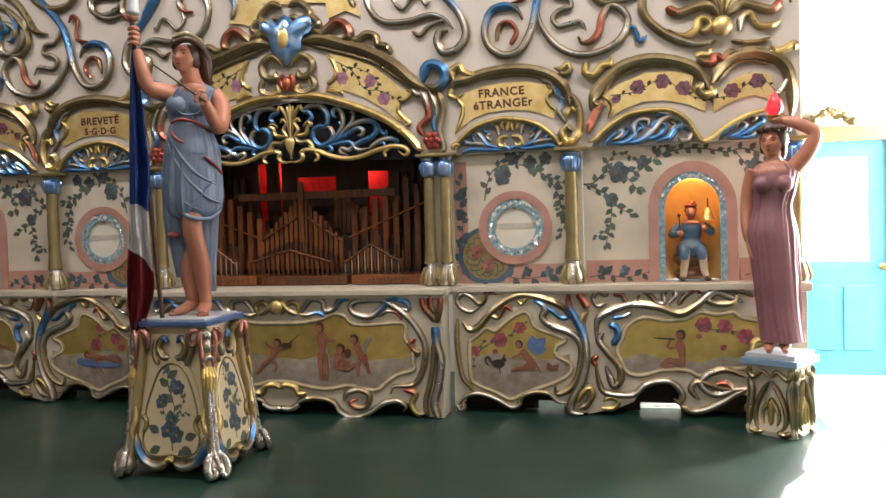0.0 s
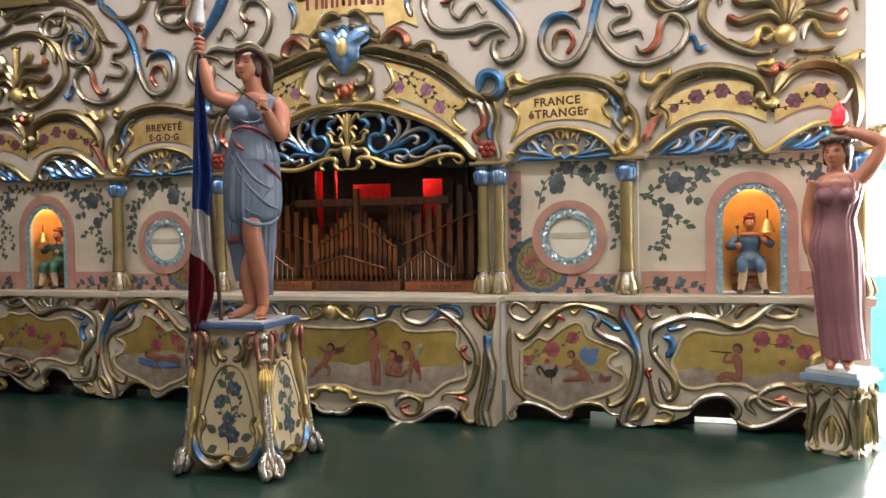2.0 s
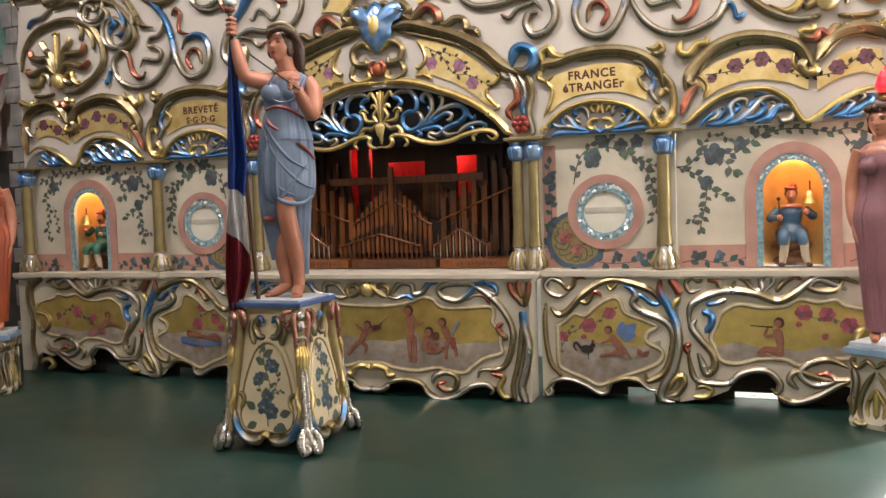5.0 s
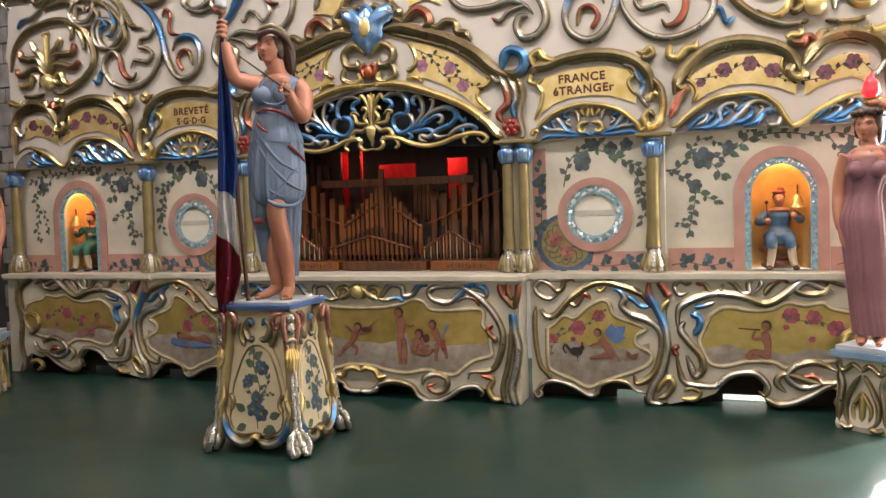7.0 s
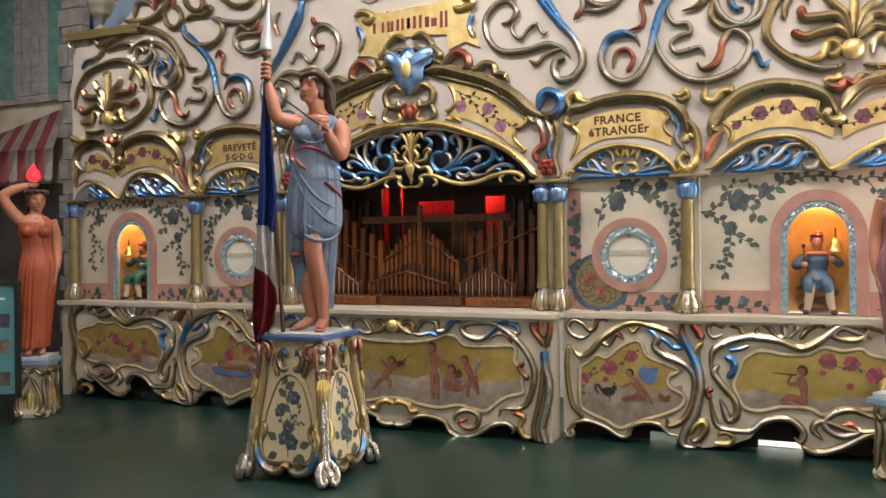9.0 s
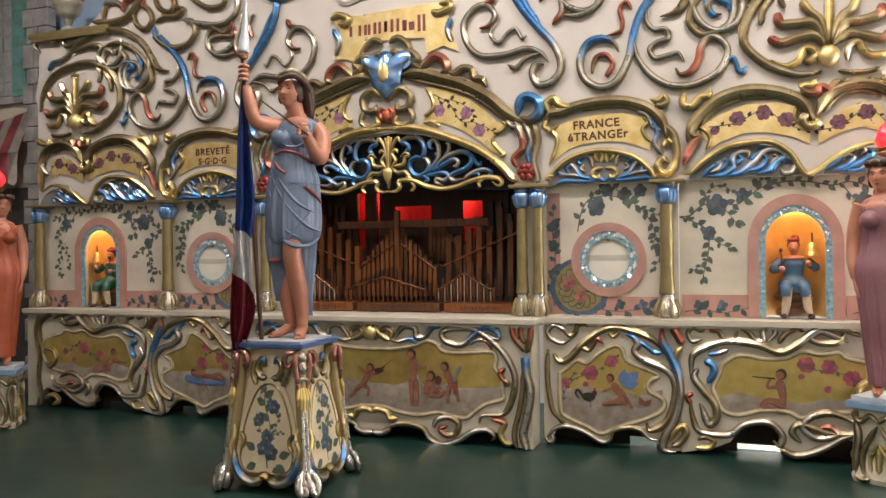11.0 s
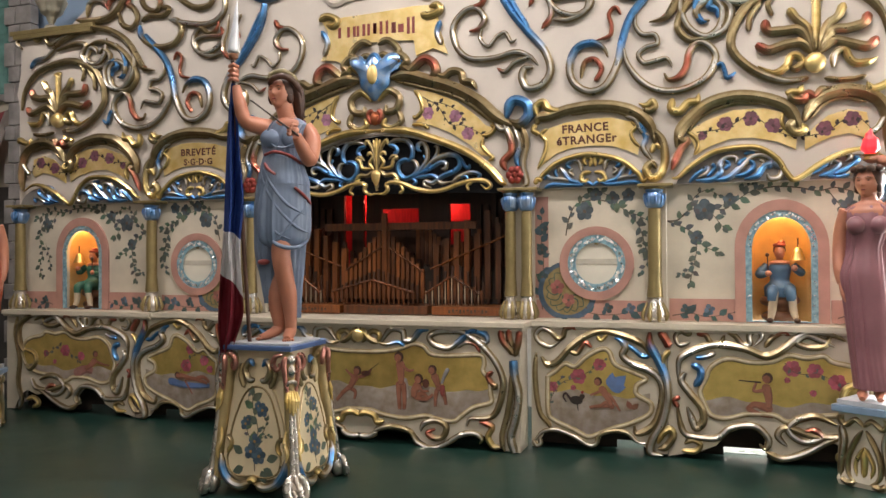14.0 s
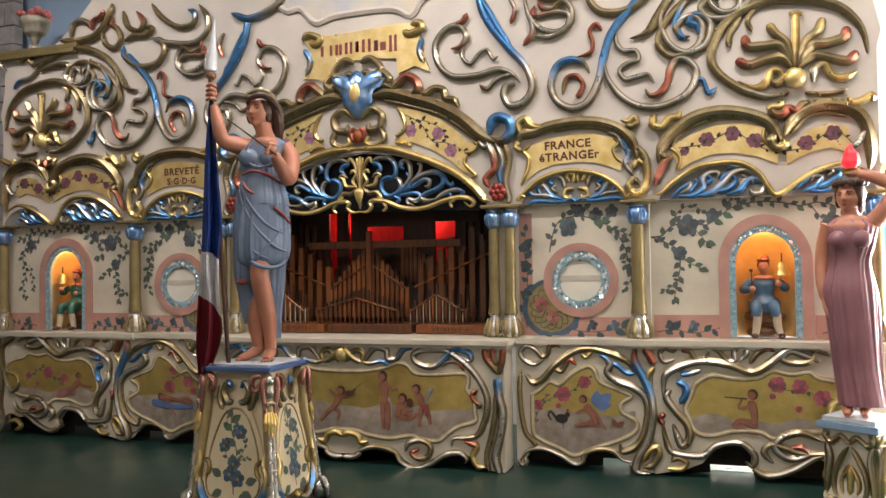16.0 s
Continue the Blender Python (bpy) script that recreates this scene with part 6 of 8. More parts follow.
scroll(low1, [
    ([(2.27, 0.88), (2.27, 0.79), (2.33, 0.67), (2.38, 0.54), (2.39, 0.38), (2.35, 0.21), (2.28, 0.08), (2.27, -0.01), (2.36, -0.025)], 0.026, (RED, BLU, SIL, SIL, SIL)),
    ([(2.34, 0.89), (2.38, 0.83), (2.41, 0.77)], 0.026, (RED, RED)),
    ([(2.41, 0.75), (2.36, 0.68), (2.36, 0.58)], 0.018, (GLD, OLV)),
    ([(2.32, 0.06), (2.35, 0.13), (2.41, 0.17), (2.43, 0.12), (2.38, 0.04), (2.32, 0.02)], 0.022, (GLD, OLV)),
], YW - 0.01, "stile_scroll", label="tall lacquered stile scroll")
# carved scrolls on the niche panels
scroll(low2, [
    ([(2.47, 0.55), (2.48, 0.68), (2.57, 0.75), (2.73, 0.80), (2.92, 0.78), (3.07, 0.73), (3.19, 0.79), (3.29, 0.88), (3.38, 0.91), (3.50, 0.89), (3.58, 0.85)], 0.024, (SIL, SIL, OLV, SIL, OLV)),
    ([(2.52, 0.59), (2.49, 0.53), (2.55, 0.44), (2.63, 0.34), (2.64, 0.24), (2.59, 0.19), (2.56, 0.26), (2.53, 0.34)], 0.024, (SIL, OLV, SIL)),
    ([(2.55, 0.81), (2.48, 0.79), (2.45, 0.85), (2.49, 0.89), (2.54, 0.87), (2.57, 0.90)], 0.015, (SIL, OLV)),
    ([(2.60, 0.87), (2.66, 0.87), (2.70, 0.81), (2.76, 0.80), (2.79, 0.87)], 0.017, (RED, OLV, BRONZE)),
    ([(2.79, 0.90), (2.86, 0.87), (2.91, 0.81), (2.96, 0.81), (2.96, 0.88), (3.02, 0.91), (3.04, 0.86), (2.99, 0.80)], 0.017, (OLV, SIL, SIL)),
    ([(3.06, 0.79), (3.11, 0.86), (3.18, 0.90), (3.23, 0.88)], 0.017, (OLV, RED)),
    ([(3.49, 0.89), (3.44, 0.81), (3.34, 0.80), (3.27, 0.83), (3.33, 0.88), (3.42, 0.85), (3.51, 0.81)], 0.02, (OLV, SIL)),
    ([(2.56, 0.65), (2.62, 0.62), (2.62, 0.55), (2.58, 0.49)], 0.022, (BLU, BLU)),
    ([(2.59, 0.70), (2.66, 0.71), (2.73, 0.74)], 0.017, (BLU, SIL)),
    ([(2.48, 0.41), (2.44, 0.38), (2.47, 0.33)], 0.016, (RED,)),
    ([(2.46, 0.34), (2.48, 0.22), (2.52, 0.14), (2.64, 0.12), (2.74, 0.13), (2.82, 0.20), (2.92, 0.23), (3.01, 0.22), (3.08, 0.14), (3.06, 0.07), (3.02, 0.10)], 0.02, (OLV, SIL, SIL, OLV)),
    ([(2.49, 0.02), (2.58, 0.02), (2.62, 0.07), (2.56, 0.10), (2.51, 0.07)], 0.017, (GLD, OLV)),
    ([(3.06, 0.05), (3.17, 0.01), (3.32, 0.06), (3.46, 0.15), (3.56, 0.19)], 0.02, (OLV, SIL, OLV)),
    ([(3.52, 0.27), (3.39, 0.32), (3.27, 0.29), (3.21, 0.21), (3.30, 0.14), (3.42, 0.17), (3.38, 0.22), (3.31, 0.21)], 0.022, (OLV, SIL, RED)),
], YW, "panel_scroll", split=True)
scroll(low2, [
    ([(3.60, 0.91), (3.76, 0.81), (3.77, 0.65), (3.71, 0.53)], 0.024, (OLV, OLV)),
    ([(3.80, 0.88), (3.82, 0.70), (3.77, 0.47), (3.79, 0.24), (3.75, 0.06), (3.79, -0.034)], 0.022, (OLV, OLV, SIL)),
    ([(3.71, 0.56), (3.59, 0.53), (3.56, 0.45), (3.63, 0.37), (3.70, 0.42)], 0.02, (GLD, OLV)),
    ([(3.62, 0.28), (3.56, 0.19), (3.38, 0.18), (3.20, 0.23), (3.14, 0.17), (3.20, 0.10)], 0.02, (SIL, OLV, SIL)),
    ([(3.68, 0.07), (3.59, 0.09), (3.53, 0.04), (3.61, -0.01)], 0.02, (GLD,)),
], YW, "end_scroll", split=True)
# carved scrolls on the middle panel
scroll(lowc, [
    ([(0.20, 0.77), (0.28, 0.87), (0.38, 0.86), (0.40, 0.79), (0.47, 0.80), (0.53, 0.87), (0.60, 0.87)], 0.02, (SIL, SIL, BLU)),
    ([(0.17, 0.77), (0.24, 0.75), (0.34, 0.77), (0.41, 0.73)], 0.014, (OLV, BLU)),
    ([(0.98, 0.83), (1.07, 0.79), (1.06, 0.85), (0.95, 0.88), (0.87, 0.81), (0.77, 0.74), (0.65, 0.76), (0.61, 0.82), (0.67, 0.86), (0.78, 0.87), (0.89, 0.86), (1.04, 0.76), (1.15, 0.63), (1.20, 0.49), (1.17, 0.32), (1.10, 0.22), (0.94, 0.20), (0.91, 0.14)], 0.021, (SIL, BLU, SIL, SIL, SIL, OLV, SIL)),
    ([(0.83, 0.74), (0.90, 0.78), (0.98, 0.77), (1.02, 0.71)], 0.013, (SIL, RED)),
    ([(1.12, 0.57), (1.08, 0.53), (1.11, 0.48), (1.14, 0.46), (1.12, 0.43)], 0.018, (RED, BRONZE)),
    ([(0.11, 0.01), (0.16, 0.07), (0.29, 0.10), (0.44, 0.07), (0.50, -0.01), (0.61, -0.05), (0.73, -0.01), (0.86, 0.07), (0.97, 0.09), (1.03, 0.05), (1.01, 0.01)], 0.018, (SIL, OLV, SIL, SIL, OLV)),
    ([(0.53, 0.08), (0.56, 0.14), (0.66, 0.17), (0.74, 0.13), (0.72, 0.05), (0.64, 0.03), (0.59, 0.07), (0.65, 0.10)], 0.02, (SIL, OLV, RED)),
    ([(1.01, 0.18), (1.11, 0.15), (1.08, 0.07), (1.12, -0.00), (1.18, -0.00)], 0.02, (RED, GLD, OLV)),
], YC, "panel_scroll", split=True)
scroll(lowc, [
    ([(-0.01, 0.17), (0.05, 0.20), (0.13, 0.18), (0.16, 0.13), (0.22, 0.14)], 0.022, (GLD, GLD)),
    ([(-0.00, 0.87), (0.05, 0.84), (0.10, 0.79), (0.17, 0.76)], 0.022, (GLD, OLV)),
    ([(0.03, 0.76), (0.11, 0.85), (0.18, 0.83), (0.17, 0.77)], 0.018, (OLV, GLD)),
    ([(-0.00, 0.01), (0.09, 0.01), (0.16, 0.05)], 0.02, (SIL, SIL)),
], YC, "gilt_mount", split=True)
bm = bmesh.new()
ball(bm, (0.0, YC - 0.02, 0.82), (0.05, 0.04, 0.055))
part("gilt_boss", bm, GOLD, lowc, "gilded boss", smooth=True)
scroll(lowc, [
    ([(1.18, 0.89), (1.20, 0.81), (1.25, 0.75), (1.29, 0.70)], 0.021, (RED, BRONZE)),
    ([(1.25, 0.90), (1.25, 0.83), (1.28, 0.76)], 0.019, (RED, BRONZE)),
    ([(1.33, 0.89), (1.32, 0.79), (1.29, 0.69)], 0.021, (RED, BRONZE)),
    ([(1.28, 0.66), (1.29, 0.54), (1.32, 0.41), (1.30, 0.24), (1.26, 0.08), (1.29, -0.034)], 0.027, (BLU, SIL, SIL, SIL), (0.8, 0.6)),
    ([(1.27, 0.58), (1.26, 0.41), (1.23, 0.24), (1.19, 0.08), (1.21, -0.034)], 0.018, (OLV, OLV)),
], YC - 0.005, "stile_scroll", label="tall lacquered stile scroll")

# ---------------------------------------------------------------- painted vines on the mid panels
rng = random.Random(14)
ym = 0.0675
bm = bmesh.new()
vine(bm, [(1.61, 1.61), (1.64, 1.76), (1.70, 1.86), (1.84, 1.89), (1.97, 1.86), (2.09, 1.79), (2.18, 1.67), (2.22, 1.54), (2.25, 1.46)], 0.005, ym, rng, 0.06, 0.05)
vine(bm, [(1.71, 1.88), (1.78, 1.94), (1.88, 1.95), (1.97, 1.90), (2.06, 1.81)], 0.004, ym - 0.0006, rng, 0.06, 0.05)
vine(bm, [(2.09, 1.79), (2.17, 1.76), (2.24, 1.72)], 0.004, ym, rng, 0.05, 0.04)
vine(bm, [(2.17, 1.69), (2.21, 1.59), (2.19, 1.50)], 0.003, ym, rng, 0.045, 0.035)
vine(bm, [(2.22, 1.54), (2.24, 1.41), (2.19, 1.32)], 0.003, ym, rng, 0.045, 0.035)
for x, z, r in [(*p, 0.075) for p in [(1.76, 1.80)]] + [(*p, 0.055) for p in [(1.85, 1.93), (1.98, 1.90), (2.10, 1.92)]]:
    flower(bm, x, z, r, ym - 0.002, (0.085, 0.115, 0.14))
part("painted_vine", bm, PAINT, organ, "grey-green painted rose vine", mirror=True)
bm = bmesh.new()
vine(bm, [(2.39, 1.71), (2.47, 1.72), (2.55, 1.79), (2.67, 1.81), (2.79, 1.79), (2.87, 1.84), (2.95, 1.90), (3.03, 1.94)], 0.006, ym, rng, 0.06, 0.045)
vine(bm, [(2.39, 1.71), (2.51, 1.66), (2.59, 1.60), (2.60, 1.49), (2.58, 1.37), (2.55, 1.24)], 0.005, ym, rng, 0.05, 0.035)
vine(bm, [(2.59, 1.60), (2.65, 1.52), (2.75, 1.47)], 0.004, ym, rng, 0.06, 0.04)
vine(bm, [(2.55, 1.79), (2.59, 1.89), (2.68, 1.94), (2.76, 1.90)], 0.004, ym, rng, 0.05, 0.04)
vine(bm, [(2.68, 1.79), (2.73, 1.74), (2.79, 1.66)], 0.004, ym, rng, 0.06, 0.04)
vine(bm, [(2.60, 1.41), (2.54, 1.34), (2.48, 1.30)], 0.003, ym, rng, 0.04, 0.03)
vine(bm, [(3.03, 1.93), (3.15, 1.95), (3.30, 1.94), (3.44, 1.91), (3.55, 1.93), (3.66, 1.90), (3.77, 1.85)], 0.006, ym, rng, 0.055, 0.04)
vine(bm, [(2.95, 1.91), (2.91, 1.94), (2.99, 1.97)], 0.004, ym, rng, 0.05, 0.03)
vine(bm, [(3.52, 1.89), (3.57, 1.82), (3.62, 1.75)], 0.004, ym, rng, 0.055, 0.04)
vine(bm, [(3.70, 1.80), (3.74, 1.66), (3.70, 1.52), (3.74, 1.38), (3.71, 1.28)], 0.004, ym, rng, 0.05, 0.035)
vine(bm, [(3.66, 1.60), (3.62, 1.48), (3.60, 1.36)], 0.003, ym, rng, 0.042, 0.035)
for x, z, r in [(*p, 0.085) for p in [(2.66, 1.79)]] + [(*p, 0.055) for p in [(2.60, 1.58), (2.84, 1.86)]] + [(3.64, 1.80, 0.06)]:
    flower(bm, x, z, r, ym - 0.002, (0.085, 0.115, 0.14))
part("painted_vine", bm, PAINT, organ, "grey-green painted rose vine", mirror=True)
yd = 0.0625
bm = bmesh.new()
P_TEAL = (0.055, 0.095, 0.11)
for x0, x1 in ((1.50, 2.20), (2.42, 2.86), (3.56, 3.82)):
    vine(bm, [(x0, 0.99), (x0 + (x1 - x0) * 0.3, 1.01), (x0 + (x1 - x0) * 0.6, 0.985), (x1, 1.02)], 0.004, yd, rng, 0.07, 0.06, P_TEAL)
    for i in range(int((x1 - x0) / 0.17)):
        flower(bm, x0 + 0.1 + 0.17 * i, 1.04, 0.042, yd - 0.002, P_BLUE if i % 2 else P_TEAL, petals=4)
vine(bm, [(1.42, 1.02), (1.41, 1.2), (1.43, 1.4), (1.41, 1.6), (1.42, 1.78)], 0.004, yd, rng, 0.065, 0.06, P_TEAL)
for z in (1.28, 1.50, 1.66):
    flower(bm, 1.42, z, 0.05, yd - 0.002, P_TEAL, petals=5)
part("painted_border", bm, PAINT, organ, "teal leaves painted on the rose border", mirror=True)
# round painted medallion half hidden by the porthole ring
bm = bmesh.new()
clip = lambda pts: [(x, z) if math.hypot(x - 1.85, z - 1.39) > 0.27 else (1.85 + (x - 1.85) * 0.27 / math.hypot(x - 1.85, z - 1.39), 1.39 + (z - 1.39) * 0.27 / math.hypot(x - 1.85, z - 1.39)) for x, z in pts]
floor_line = lambda pts: [(max(x, 1.372), max(z, LED + 0.006)) for x, z in pts]
blob(bm, floor_line(clip(ring_pts(1.62, 1.17, 0.235, n=48))), 0.0612, (0.07, 0.12, 0.19))
blob(bm, floor_line(clip(ring_pts(1.62, 1.175, 0.195, n=48))), 0.0606, (0.27, 0.21, 0.09))
for i in range(9):
    a = 2.2 + i * 0.42
    ribbon(bm, clip([(1.62 + 0.05 * math.cos(a), 1.17 + 0.05 * math.sin(a)), (1.62 + 0.11 * math.cos(a + 0.4), 1.17 + 0.11 * math.sin(a + 0.4)), (1.62 + 0.17 * math.cos(a), 1.17 + 0.17 * math.sin(a)), (1.62 + 0.15 * math.cos(a - 0.25), 1.17 + 0.15 * math.sin(a - 0.25))]), 0.006, 0.060 - 0.0002 * i, (0.07, 0.10, 0.07))
flower(bm, 1.54, 1.20, 0.06, 0.0572, (0.36, 0.12, 0.11))
flower(bm, 1.63, 1.10, 0.055, 0.0570, (0.38, 0.14, 0.12), turn=0.8)
part("painted_medallion", bm, PAINT, organ, "round painted medallion with a pink flower", mirror=True)

# ---------------------------------------------------------------- pipework behind the middle opening
chest = thing("organ_pipework", "varnished wooden organ pipes in graded ranks on wind chests", "organ pipes")
part("back_curtain", boxed(-1.12, 1.12, 0.86, 0.88, 0.96, 2.3), REDCLOTH, chest, "glowing red cloth behind the pipes")
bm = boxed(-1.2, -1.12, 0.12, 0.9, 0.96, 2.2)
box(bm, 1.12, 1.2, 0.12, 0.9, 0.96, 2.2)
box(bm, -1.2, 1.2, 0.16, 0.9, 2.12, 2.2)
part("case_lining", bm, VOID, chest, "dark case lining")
# added dark sheets stand in for the unlit void, gapped round the red cloth
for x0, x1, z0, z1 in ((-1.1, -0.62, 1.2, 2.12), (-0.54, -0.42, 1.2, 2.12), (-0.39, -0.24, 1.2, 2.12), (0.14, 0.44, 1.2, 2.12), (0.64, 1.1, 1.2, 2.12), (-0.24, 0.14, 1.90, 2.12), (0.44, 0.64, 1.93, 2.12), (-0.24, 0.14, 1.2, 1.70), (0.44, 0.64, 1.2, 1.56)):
    part("upper_screen", boxed(x0, x1, 0.66, 0.70, z0, z1), DARKWOOD, chest, "dark sheet in place of the unlit void above the pipes")


def pipe_mesh(h, w, metal=False):
    bm = bmesh.new()
    if metal:
        lathe(bm, ((w * 0.25, 0.0), (w * 0.5, 0.05), (w * 0.5, h), (w * 0.4, h + 0.002)), n=8)
    else:
        box(bm, -w / 2, w / 2, -w / 2, w / 2, 0.05, h)
        box(bm, -w * 0.2, w * 0.2, -w * 0.2, w * 0.2, 0.0, 0.05)
        box(bm, -w * 0.32, w * 0.32, -w * 0.56, -w * 0.5, 0.10, 0.13)
    finish(bm, False)
    me = bpy.data.meshes.new("pipe")
    bm.to_mesh(me)
    bm.free()
    return me


def rank(x0, x1, y, z, count, height, w, material, metal=False):
    meshes = {}
    for i in range(count):
        u = i / (count - 1)
        h = round(height(u), 2)
        if h not in meshes:
            meshes[h] = pipe_mesh(h, w, metal)
            meshes[h].materials.append(material)
        ob = new("pipe", meshes[h])
        ob.parent = chest
        ob.matrix_basis = pose(x0 + (x1 - x0) * u, y, z)


peak = lambda lo, hi: (lambda u: lo + (hi - lo) * (1 - abs(2 * u - 1)))
steps = lambda *h: (lambda u: h[round(u * (len(h) - 1))])
rank(-0.52, 0.25, 0.22, 1.03, 18, peak(0.11, 0.23), 0.027, WOOD)
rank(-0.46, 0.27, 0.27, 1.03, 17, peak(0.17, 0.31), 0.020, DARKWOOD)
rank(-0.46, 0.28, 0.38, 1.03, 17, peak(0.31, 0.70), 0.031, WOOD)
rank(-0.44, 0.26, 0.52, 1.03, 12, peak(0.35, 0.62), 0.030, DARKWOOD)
for x0, x1 in ((-1.04, -0.64), (0.37, 0.84)):
    rank(x0, x1, 0.21, 1.03, 9, peak(0.12, 0.24), 0.011, TIN, True)
    rank(x0 + 0.024, x1 + 0.024, 0.23, 1.03, 9, peak(0.13, 0.25), 0.022, WOOD)
    rank(x0 + 0.01, x1 + 0.02, 0.30, 1.03, 8, peak(0.20, 0.36), 0.020, DARKWOOD)
rank(0.40, 1.06, 0.42, 1.03, 8, steps(0.52, 0.58, 0.64, 0.74, 0.62, 0.82, 0.70, 0.94), 0.050, WOOD)
rank(0.44, 1.02, 0.50, 1.03, 8, steps(0.44, 0.50, 0.55, 0.60, 0.66, 0.70, 0.76, 0.80), 0.036, WOOD)
rank(-1.06, -0.50, 0.42, 1.03, 7, steps(0.88, 0.74, 0.80, 0.68, 0.62, 0.56, 0.50), 0.050, WOOD)
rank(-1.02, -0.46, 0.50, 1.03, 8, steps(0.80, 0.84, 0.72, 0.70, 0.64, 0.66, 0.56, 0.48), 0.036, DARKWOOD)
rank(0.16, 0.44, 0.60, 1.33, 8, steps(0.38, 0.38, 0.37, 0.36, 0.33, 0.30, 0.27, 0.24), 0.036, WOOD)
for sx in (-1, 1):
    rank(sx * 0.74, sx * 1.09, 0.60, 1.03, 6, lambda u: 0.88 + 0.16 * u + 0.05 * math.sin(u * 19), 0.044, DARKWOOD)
for x0, x1, y0 in ((-1.02, -0.40, 0.10), (-0.36, 0.42, 0.10), (0.46, 1.08, 0.10)):
    wind = part("wind_chest", boxed(x0, x1, y0, 0.62, 0.955, 1.028, 0.004), WOOD, chest, "varnished wind chest")
    bm = bmesh.new()
    for i in range(11):
        x = (x0 + x1) / 2 - 0.16 + 0.032 * i
        box(bm, x, x + 0.018, y0 - 0.0025, y0 - 0.0005, 0.972 + 0.01 * (i % 3), 1.0 + 0.005 * (i % 2))
    part("stencil", bm, STRING, wind, "dark stencilled bars")
bm = bmesh.new()
box(bm, -0.092, -0.048, 0.33, 0.36, 1.03, 1.84)
# dark sheet put in for the shade between the pipe ranks
part("backing_board", boxed(-1.1, 1.1, 0.455, 0.475, 1.03, 1.36), VOID, chest, "dark sheet in place of the shade between the ranks")
part("centre_post", bm, WOOD, chest)
for a, b in (((-0.52, 1.14), (-0.135, 1.25)), ((-0.135, 1.25), (0.25, 1.14)), ((-0.46, 1.33), (-0.07, 1.56)), ((-0.07, 1.56), (0.30, 1.31)), ((0.36, 1.34), (1.08, 1.64)), ((-1.08, 1.58), (-0.50, 1.36)), ((-0.84, 1.28), (-0.64, 1.13)), ((-1.04, 1.13), (-0.84, 1.28)), ((0.605, 1.28), (0.86, 1.13)), ((0.37, 1.13), (0.605, 1.28))):
    bm = bmesh.new()
    yb = 0.195 if max(a[1], b[1]) < 1.31 else 0.355
    tube(bm, [(a[0], yb, a[1]), (b[0], yb, b[1])], (0.009, 0.009), 4, smooth_line=1)
    part("tie_rail", bm, WOOD, chest)
part("cross_rail", boxed(-0.68, 0.78, 0.365, 0.395, 1.69, 1.755, 0.004), WOOD, chest)

# ---------------------------------------------------------------- statues and their pedestals
def loft(bm, rows, mi=0, n=28, folds=0.0, k=9, seed=0.0):
    """A body through oval rings: (x, y, z, half width, half depth)."""
    rings = []
    import_rows = []
    for a, b in zip(rows, rows[1:]):
        for s in range(5):
            u = s / 5
            u2 = u * u * (3 - 2 * u)
            import_rows.append([p + (q - p) * (u2 if i > 2 else u) for i, (p, q) in enumerate(zip(a, b))])
    import_rows.append(list(rows[-1]))
    for x, y, z, rx, ry in import_rows:
        ring = []
        for i in range(n):
            t = 2 * math.pi * i / n
            f = 1 + folds * (math.sin(k * t + seed + 3.0 * z) + 0.5 * math.sin((k * 2 + 1) * t - 5 * z))
            ring.append(bm.verts.new((x + rx * f * math.cos(t), y + ry * f * math.sin(t), z)))
        rings.append(ring)
    for a, b in zip(rings, rings[1:]):
        for i in range(n):
            bm.faces.new((a[i], a[(i + 1) % n], b[(i + 1) % n], b[i])).material_index = mi
    for ring in (rings[0], rings[-1]):
        bm.faces.new(ring).material_index = mi


